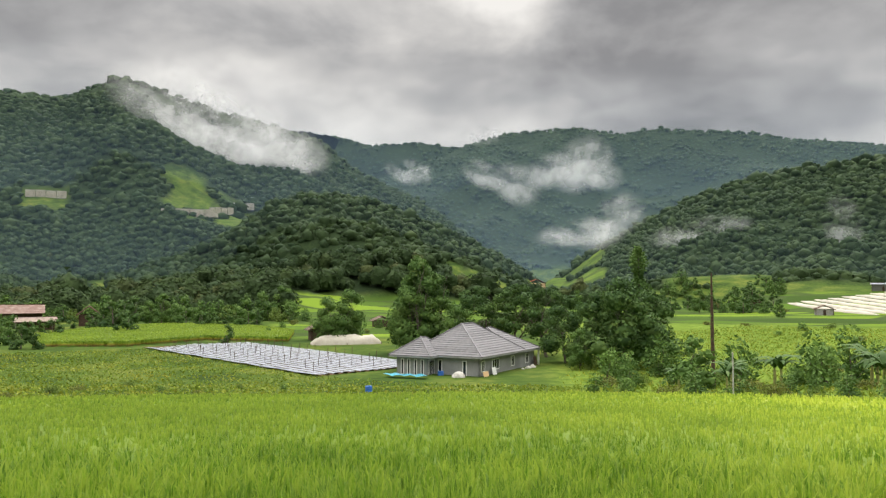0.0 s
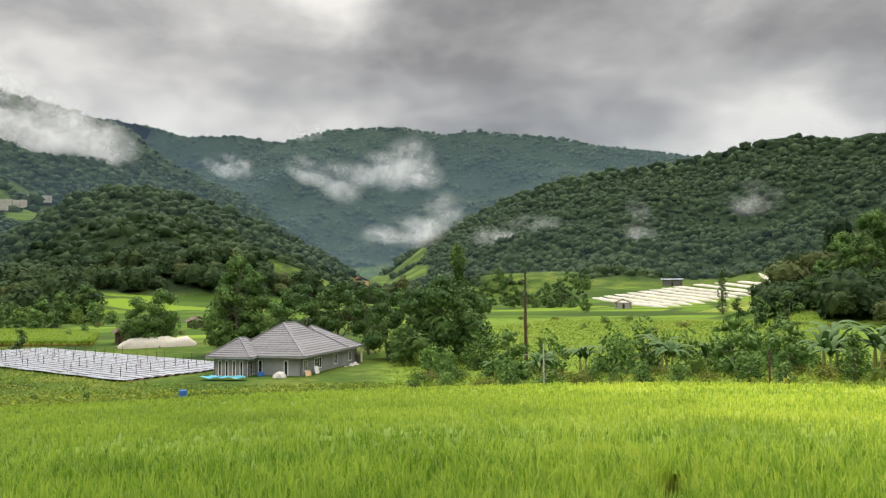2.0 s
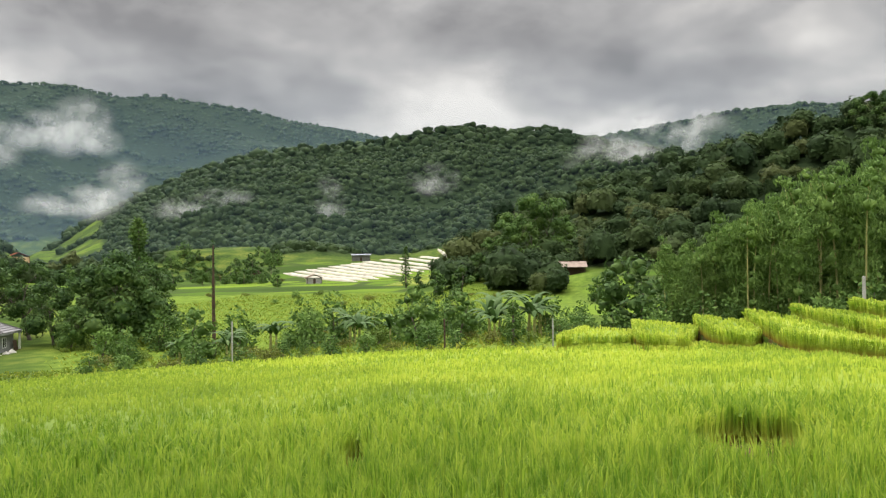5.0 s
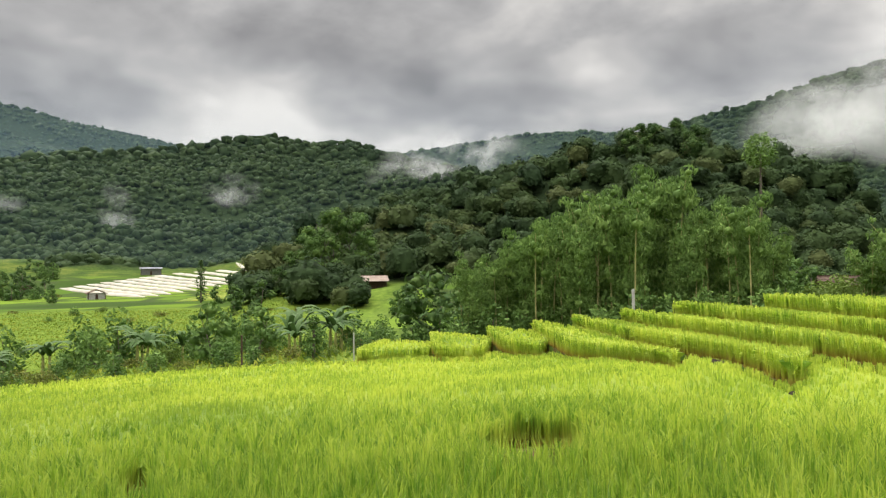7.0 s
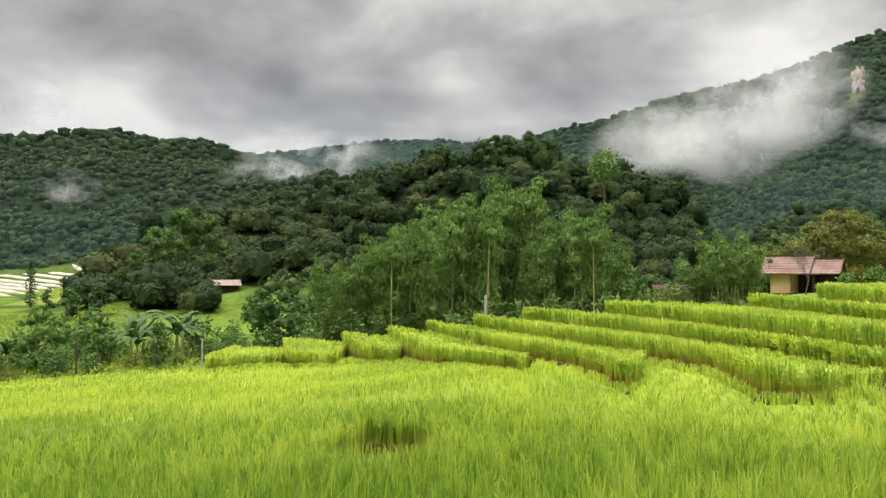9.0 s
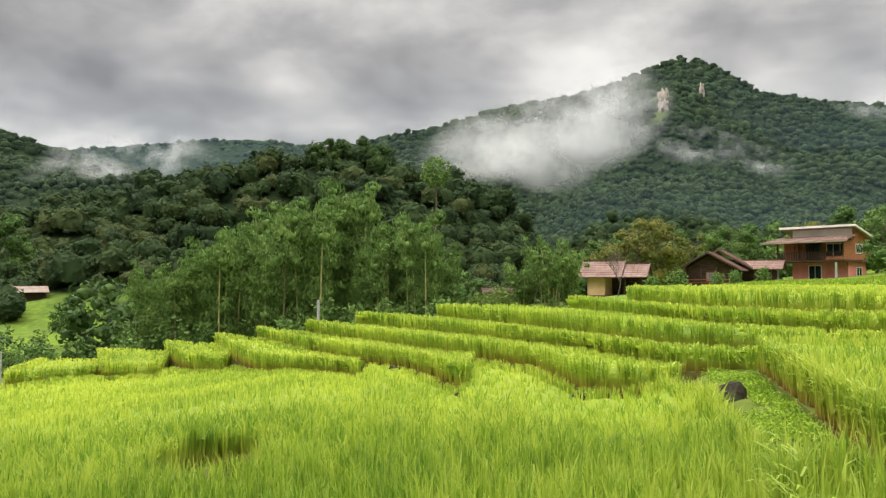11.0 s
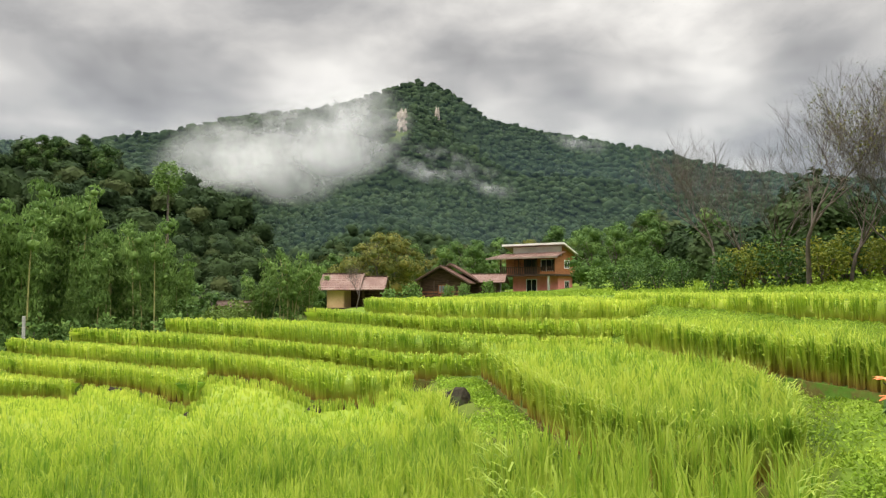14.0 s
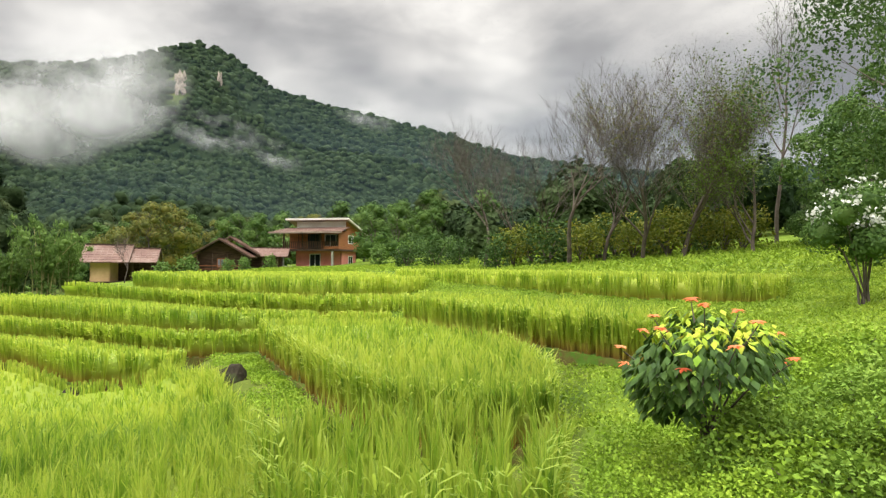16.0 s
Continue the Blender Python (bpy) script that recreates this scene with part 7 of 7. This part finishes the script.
weed_patch("rough grass on the slope towards the bungalow", ring((-40, 46), (-20, 46), (-8, 44), (0, 47), (10, 48), (22, 47), (32, 46), (34, 54), (20, 60), (8, 78), (-3, 82), (-9, 88), (-14, 106), (-21, 136), (-40, 140)), 0.8, 0.26, 56, M_GRASSLEAF, tall=0.10, blades=4)

weed_patch("rank grass in the stream belt", ring((9, 52), (20, 55), (34, 52), (46, 46), (47, 80), (40, 215), (22, 215), (10, 150)), 1.35, 0.5, 57, M_GRASSLEAF, tall=0.35, blades=5, aspect=0.22, upright=0.6)

# rocks at the terrace ends
def rock(az, d, z, s, label="dark mossy boulder at a terrace corner", seed=0):
    rng = np.random.default_rng(seed)
    bm = bmesh.new()
    bmesh.ops.create_icosphere(bm, subdivisions=2, radius=1)
    for v in bm.verts:
        k = 1 + 0.4 * noise.noise(v.co * 1.9 + Vector((seed, 0, 0))) + 0.1 * noise.noise(v.co * 5)
        v.co = Vector((v.co.x * s * k, v.co.y * s * k * 0.8, v.co.z * s * k * 0.95))
    ob = new("boulder", bpy.data.meshes.new("boulder"))
    bm.to_mesh(ob.data)
    bm.free()
    ob.data.materials.append(M_ROCK)
    x, y = polar(az, d)
    ob.matrix_basis = pose(x, y, z + s * 0.3, 0, 0, rng.uniform(0, 360))
    tagged(ob, label, "boulder", "boulders")


for i, (az, d, z, s) in enumerate(((96.4, 15.9, 0.55, 0.36), (93.2, 19.4, 0.0, 0.42), (92.4, 19.0, -0.1, 0.3), (85.8, 19.8, -0.35, 0.34), (76.9, 22.2, -0.7, 0.28), (71.9, 27.6, -0.55, 0.3), (68.6, 28.2, -1.0, 0.28), (99.5, 12.0, 0.45, 0.2), (143.5, 8.6, 1.35, 0.3))):
    rock(az, d, z, s, seed=i)


def post(az, d, tall, label, w=0.06, mat=None, name="fence_post"):
    x, y = polar(az, d)
    b = new(name, bpy.data.meshes.new(name))
    bm = boxes((-w, w, -w, w, -0.3, tall), bevel=w * 0.3)
    bm.to_mesh(b.data)
    bm.free()
    b.data.materials.append(mat or M_CONCRETE)
    b.matrix_basis = pose(x, y, gz(x, y))
    tagged(b, label, "post")


post(66.0, 45, 3.2, "grey concrete post before the bamboo", 0.07)
post(45.0, 52, 1.9, "weathered post by the stream", 0.04)
post(21.0, 52, 3.2, "pale electric fence post at the field edge", 0.04)
post(36.8, 50, 2.4, "thin wooden post at the field edge", 0.05, M_WOOD_DARK)


# ---- flowering bushes near the eye ----
def poinsettia(az, d, z):
    rng = np.random.default_rng(15)
    x, y = polar(az, d)
    b = thing("poinsettia_bush", pose(x, y, z), "poinsettia bush with lime tops and orange-red bracts", "bush")
    shape = np.array([0.9, 0.9, 0.68])
    lean = np.array([-0.65, -0.76, 0.0])        # the crown rises and opens this way
    stems, tips = [], []
    for i in range(17):
        a, up = i * 2.399, 1 - 1.15 * (i + 0.5) / 17
        side = math.sqrt(max(0.0, 1 - up * up))
        end = np.array([side * math.cos(a), side * math.sin(a), up]) * shape * rng.uniform(0.92, 1.08) + (0, 0, 0.95)
        if end @ lean > 0.2 and end[2] < 0.85:
            end[2] += 0.35
        stems.append(([(0.03 * math.cos(a), 0.03 * math.sin(a), 0), (0.05 * math.cos(a), 0.05 * math.sin(a), 0.25), end * (0.5, 0.5, 0.7), end], [0.016, 0.014, 0.011, 0.006]))
        tips.append(end)
    v, f = tubes(stems, 5)
    mesh_part("branching_stem", fast_mesh("branching_stem", v, f, M_BARK), b)
    tips = np.array(tips)

    def leaves(c, out, size, droop):
        """Pointed leaves, folded along the middle, from c outwards."""
        n = len(c)
        o = out / np.linalg.norm(out, axis=1)[:, None]
        d = o + (0, 0, -1) * np.asarray(droop).reshape(-1, 1)
        d /= np.linalg.norm(d, axis=1)[:, None]
        s = np.cross(d, (0, 0, 1.0))
        s /= np.linalg.norm(s, axis=1)[:, None] + 1e-6
        u = np.cross(s, d)
        z = (size * rng.uniform(0.7, 1.25, n))[:, None]
        v = np.stack([c, c + d * z * 0.42 + s * z * 0.27 - u * z * 0.03, c + d * z - u * z * 0.10, c + d * z * 0.42 - s * z * 0.27 - u * z * 0.03, c + d * z * 0.45 + u * z * 0.05], 1).reshape(-1, 3)
        i = np.arange(n)[:, None] * 5
        return v, np.concatenate([i + [[0, 1, 4]], i + [[4, 1, 2]], i + [[4, 2, 3]], i + [[0, 4, 3]]])

    def dome(n, inner):
        p = ball_points(rng, n, inner)
        return p * (0.9 + 0.2 * wave(p[:, 0] + 0.7 * p[:, 2], p[:, 1] - 0.5 * p[:, 2], 0.3, 2))[:, None]

    q = dome(2100, 0.5)
    q = q[q[:, 2] > -0.86 + 0.85 * smooth01((q @ lean + 0.5) / 0.9)]
    a = rng.uniform(0, 6.28, len(q))
    out = np.stack([np.cos(a), np.sin(a), np.zeros(len(q))], 1) * 0.7 + q * (1.2, 1.2, 0)
    v, f = leaves(q * shape + (0, 0, 0.9), out, 0.15, rng.uniform(0.4, 1.9, len(q)))
    mesh_part("foliage", fast_mesh("foliage", v, f, M_LEAF_DARK_GLOSS), b, "dark green pointed leaves")
    # lime-green upper leaves
    q = dome(1500, 0.85)
    q = q[(q[:, 2] > 0.2 + 0.5 * np.abs(q @ lean)) & (wave(q[:, 0], q[:, 1], 0.2, 3) > -0.3)]
    a = rng.uniform(0, 6.28, len(q))
    v, f = leaves(q * shape * 1.03 + (0, 0, 0.93), np.stack([np.cos(a), np.sin(a), 0 * a], 1) + q * (0.6, 0.6, 0), 0.13, rng.uniform(0.1, 1.5, len(q)))
    mesh_part("upper_foliage", fast_mesh("upper_foliage", v, f, M_LIME_LEAF), b, "lime-yellow upper leaves")
    for tip in tips:
        c = np.repeat((tip + (0, 0, 0.05))[None], 11, 0)
        a = np.arange(11) * 2.4 + rng.uniform(0, 1)
        v, f = leaves(c, np.stack([np.cos(a), np.sin(a), 0 * a], 1), 0.095, rng.uniform(-0.1, 0.5, 11))
        mesh_part("bract", fast_mesh("bract", v, f, M_RED_BRACT), b, "orange-red bracts")
    return b


poinsettia(131.0, 9.0, 0.98)


def white_bush(az, d, z, r, label, name="white_flowering_bush", tall=2.6):
    rng = np.random.default_rng(16)
    x, y = polar(az, d)
    b = thing(name, pose(x, y, z), label, "bush")
    lobes = ball_points(rng, 12, 0.4) * (r * 0.8, r * 0.8, r * 0.6) + (0, 0, tall * 0.72)
    stems = [([(0.12 * math.cos(i), 0.12 * math.sin(i), -0.1), (c[0] * 0.2, c[1] * 0.2, tall * 0.22), (c[0] * 0.55, c[1] * 0.55, tall * 0.5), c], [0.028, 0.024, 0.018, 0.008]) for i, c in enumerate(lobes[:7])]
    v, f = tubes(stems, 5)
    mesh_part("branching_stem", fast_mesh("branching_stem", v, f, M_BARK, smooth=True), b)
    mesh_part("foliage", crown_mesh(rng, lobes, np.full(12, r * 0.45), 5200, 0.09, M_LEAF_MID), b)
    p = lobes[rng.integers(0, 12, 420)] + ball_points(rng, 420, 0.98) * r * 0.5
    p = p[p[:, 2] > tall * 0.74][:110]
    p = np.repeat(p, 7, 0) + rng.normal(size=(len(p) * 7, 3)) * 0.045
    v, f = leaf_cards(rng, p, 0.085, aspect=0.8, droop=0)
    mesh_part("blossom", fast_mesh("blossom", v, f, M_BLOSSOM), b, "white blossom clusters")


white_bush(140.6, 19, 2.2, 1.2, tall=2.3, label="green bush covered with white blossom")
# a hedge of golden and green shrubs before the bare trees
HEDGE = [shrub("hedge_shrub", "golden green hedge shrub under the bare trees", 101, M_HEDGE_GOLD, 1.4, 1.25, 1100, 0.2, group="hedge shrubs"),
         shrub("hedge_shrub", "dark green hedge shrub under the bare trees", 102, M_LEAF_DARK, 1.4, 1.3, 1100, 0.2, group="hedge shrubs")]
for i in range(15):
    az = 115.5 + i * 1.25
    put(HEDGE[0 if i % 3 else 1], az, 43 + (i * 7 % 5), 0.9 + 0.1 * (i % 4))
for az, d, s in ((108.6, 58, 1.0), (110.8, 56, 1.0), (112.6, 54, 0.9)):
    put(HEDGE[1], az, d, s)


# leafy clumps of weeds on the near bank
CLUMP = shrub("weed_clump", "leafy green weed clump on the bank", 103, M_WEED, 0.42, 0.7, 520, 0.055, category="weeds", group="weed clumps", stems=4)
rng_c = np.random.default_rng(104)
for i in range(70):
    az, d = rng_c.uniform(131.5, 147), rng_c.uniform(5.6, 14)
    x, y = polar(az, d)
    put(CLUMP, az, d, rng_c.uniform(0.6, 1.5), z=float(near_height(np.array([x]), np.array([y]))[0]))
RANK = shrub("weed_clump", "tall dark green weeds on the bank by the poinsettia", 105, M_RANK_WEED, 0.6, 0.75, 900, 0.07, category="weeds", group="weed clumps", stems=4)
for i in range(46):
    az, d = rng_c.uniform(132.6, 147), rng_c.uniform(7.6, 12.5)
    x, y = polar(az, d)
    put(RANK, az, d, rng_c.uniform(0.6, 1.15), z=float(near_height(np.array([x]), np.array([y]))[0]) - 0.05)


# ---- mist ----
def mist_material(name, colour, strength, scale, low=0.38, high=0.68):
    m = bpy.data.materials.new(name)
    m.use_nodes = True
    n, l = m.node_tree.nodes, m.node_tree.links
    n.remove(n["Principled BSDF"])
    tc = n.new("ShaderNodeTexCoord")
    nz = n.new("ShaderNodeTexNoise")
    nz.inputs["Scale"].default_value, nz.inputs["Detail"].default_value, nz.inputs["Roughness"].default_value = scale, 7.0, 0.58
    l.new(tc.outputs["Object"], nz.inputs["Vector"])
    at = n.new("ShaderNodeAttribute")
    at.attribute_name = "body"
    # the veil thins where the noise is low and towards its rim
    part_ = n.new("ShaderNodeMapRange")
    part_.interpolation_type = "SMOOTHSTEP"
    part_.inputs[1].default_value, part_.inputs[2].default_value = low, high
    l.new(nz.outputs[0], part_.inputs[0])
    edge = n.new("ShaderNodeMapRange")
    edge.interpolation_type = "SMOOTHSTEP"
    edge.inputs[1].default_value, edge.inputs[2].default_value = 0.0, 1.0
    l.new(at.outputs["Fac"], edge.inputs[0])
    both_ = n.new("ShaderNodeMath")
    both_.operation = "MULTIPLY"
    l.new(part_.outputs[0], both_.inputs[0])
    l.new(edge.outputs[0], both_.inputs[1])
    mul = n.new("ShaderNodeMath")
    mul.operation = "MULTIPLY"
    mul.inputs[1].default_value = strength
    l.new(both_.outputs[0], mul.inputs[0])
    tr, df, tl = n.new("ShaderNodeBsdfTransparent"), n.new("ShaderNodeBsdfDiffuse"), n.new("ShaderNodeBsdfTranslucent")
    df.inputs[0].default_value = tl.inputs[0].default_value = (*colour, 1)
    both, mix = n.new("ShaderNodeMixShader"), n.new("ShaderNodeMixShader")
    both.inputs[0].default_value = 0.5
    l.new(df.outputs[0], both.inputs[1])
    l.new(tl.outputs[0], both.inputs[2])
    l.new(mul.outputs[0], mix.inputs[0])
    l.new(tr.outputs[0], mix.inputs[1])
    l.new(both.outputs[0], mix.inputs[2])
    l.new(mix.outputs[0], n["Material Output"].inputs[0])
    return m


M_MIST = mist_material("mist", (0.95, 0.95, 0.95), 0.66, 0.017, 0.30, 0.70)
M_WISP = mist_material("thin_mist", (0.94, 0.95, 0.96), 0.42, 0.045, 0.38, 0.74)
# blue-grey of distant air, put into the colour of see-through sheets
M_HAZE_TINT = mist_material("painted_haze_tint", (0.22, 0.33, 0.47), 0.18, 0.0025, 0.1, 0.5)


def mist_bank(az, el, d, wide, tall, slant=0.0, mat=None, layers=2, label="white mist bank clinging to the hillside", seed=0):
    """A bank of mist: billowing layers, thick in the middle; wide and tall in metres, slant in degrees."""
    x, y = polar(az, d)
    z = 3 + d * math.tan(radians(el))
    n, k = 24, 14
    for q in range(layers):
        u, w = np.meshgrid(np.linspace(-1, 1, n), np.linspace(-1, 1, k))
        body = np.clip(1 - u ** 2 - w ** 2, 0, 1)
        bow = 0.06 * wide * (wave(u * 3, w * 3, 0.9, seed + q) + 0.6 * u ** 2)
        px, pz = u * wide / 2, w * tall / 2
        c, s = math.cos(radians(slant)), math.sin(radians(slant))
        v = np.stack([px * c - pz * s, bow + q * 0.05 * wide, px * s + pz * c], -1).reshape(-1, 3)
        idx = np.arange(n * k).reshape(k, n)
        f = np.stack([idx[:-1, :-1], idx[:-1, 1:], idx[1:, 1:], idx[1:, :-1]], -1).reshape(-1, 4)
        ob = new("mist_bank", fast_mesh("mist_bank", v, f, mat or M_MIST, ht={"body": body.ravel()}, smooth=True))
        ob.matrix_basis = pose(x, y, z, 0, 0, -az)
        tagged(ob, label, "mist", "mist banks", "stuff")


def haze_tint_sheet(d, top, thick, az0=-60, az1=170):
    """A tinted sheet across the valley at a distance, painting haze, thinning upwards."""
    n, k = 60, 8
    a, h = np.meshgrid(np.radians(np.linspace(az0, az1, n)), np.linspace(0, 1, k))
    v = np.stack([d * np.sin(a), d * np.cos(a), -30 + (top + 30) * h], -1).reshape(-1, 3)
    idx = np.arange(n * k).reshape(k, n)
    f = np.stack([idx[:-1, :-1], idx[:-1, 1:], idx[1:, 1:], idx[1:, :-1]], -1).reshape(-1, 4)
    ob = new("haze", fast_mesh("haze", v, f, M_HAZE_TINT, ht={"body": (0.75 * thick * np.clip(1 - h, 0, 1) ** 0.8 * smooth01((np.degrees(a) - az0) / 9) * smooth01((az1 - np.degrees(a)) / 9)).ravel()}, smooth=True))
    tagged(ob, "see-through bluish sheet painting distance haze over the ridges", "haze", kind="stuff")


# tinted sheets between the ridges, added to colour the farther ones as haze
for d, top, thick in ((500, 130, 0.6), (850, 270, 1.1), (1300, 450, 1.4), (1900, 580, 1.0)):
    haze_tint_sheet(d, top, thick)
haze_tint_sheet(470, 190, 0.75, 78, 170)
haze_tint_sheet(660, 230, 0.85, -60, 3)
mist_bank(-17.2, 12.2, 1050, 330, 120, -24, seed=1)
mist_bank(-13.4, 10.4, 1040, 190, 90, -10, seed=2)
mist_bank(-2.6, 8.9, 1500, 110, 60, -10, M_WISP, seed=3)
for q, (az, el, wide, high, slant) in enumerate(((3.2, 8.6, 120, 60, -25), (5.6, 7.9, 120, 90, -35), (8.4, 8.9, 150, 80, 12), (10.6, 9.3, 150, 120, 32), (11.8, 8.5, 110, 70, -12))):
    mist_bank(az, el, 1500, wide, high, slant, layers=1, seed=40 + q)
mist_bank(10.4, 4.2, 545, 75, 22, 6, M_WISP, seed=6)
mist_bank(12.6, 5.0, 540, 60, 34, 38, M_WISP, seed=26)
mist_bank(14.0, 5.8, 535, 26, 30, 60, M_WISP, layers=1, seed=27)
mist_bank(18.8, 4.1, 620, 90, 26, 10, M_WISP, layers=1, seed=7)
mist_bank(28.2, 4.2, 600, 30, 50, 10, M_WISP, layers=1, seed=8)
mist_bank(52.0, 8.3, 620, 150, 60, 12, M_WISP, seed=9)
mist_bank(36.0, 6.0, 600, 50, 30, 0, M_WISP, layers=1, seed=10)
mist_bank(82.0, 11.2, 560, 190, 70, 14, seed=11)
mist_bank(87.5, 12.0, 555, 110, 80, 25, seed=12)
mist_bank(83.2, 9.2, 550, 90, 60, -5, layers=1, seed=13)
mist_bank(94.0, 9.6, 620, 90, 36, -10, M_WISP, layers=1, seed=15)
mist_bank(98.5, 8.2, 600, 50, 26, -25, M_WISP, layers=1, seed=16)
mist_bank(105.0, 11.4, 700, 70, 30, -20, M_WISP, layers=1, seed=17)
mist_bank(3.0, 11.6, 1900, 120, 60, 0, M_WISP, layers=1, seed=18)

# ---- pale cliffs near the summit ----
def cliff(az, half, r0, r1, seed):
    """A bare limestone face on the steep slope: ribs and ledges a little proud of the ground."""
    u, w = np.meshgrid(np.linspace(-1, 1, 26), np.linspace(0, 1, 34))
    a = np.radians(az + half * u * (1 - 0.3 * (2 * w - 1) ** 2 + 0.22 * wave(w * 9, u * 0 + seed, 1.0)))
    r = r0 + (r1 - r0) * w
    x, y = r * np.sin(a), r * np.cos(a)
    z = ground_height(x, y)[0] + 4.5 + 5 * wave(u * 7, w * 11, 1.0, seed) + 3 * wave(u * 23, w * 29, 1.0, seed + 2) - 7 * u ** 4
    idx = np.arange(26 * 34).reshape(34, 26)
    f = np.stack([idx[:-1, :-1], idx[:-1, 1:], idx[1:, 1:], idx[1:, :-1]], -1).reshape(-1, 4)
    tagged(new("cliff", fast_mesh("cliff", np.stack([x, y, z], -1).reshape(-1, 3), f, M_CLIFF)), "pale limestone cliff below the summit", "cliff", "cliffs", "structure")


cliff(91.7, 0.42, 784, 817, 1)
cliff(94.4, 0.2, 852, 888, 2)
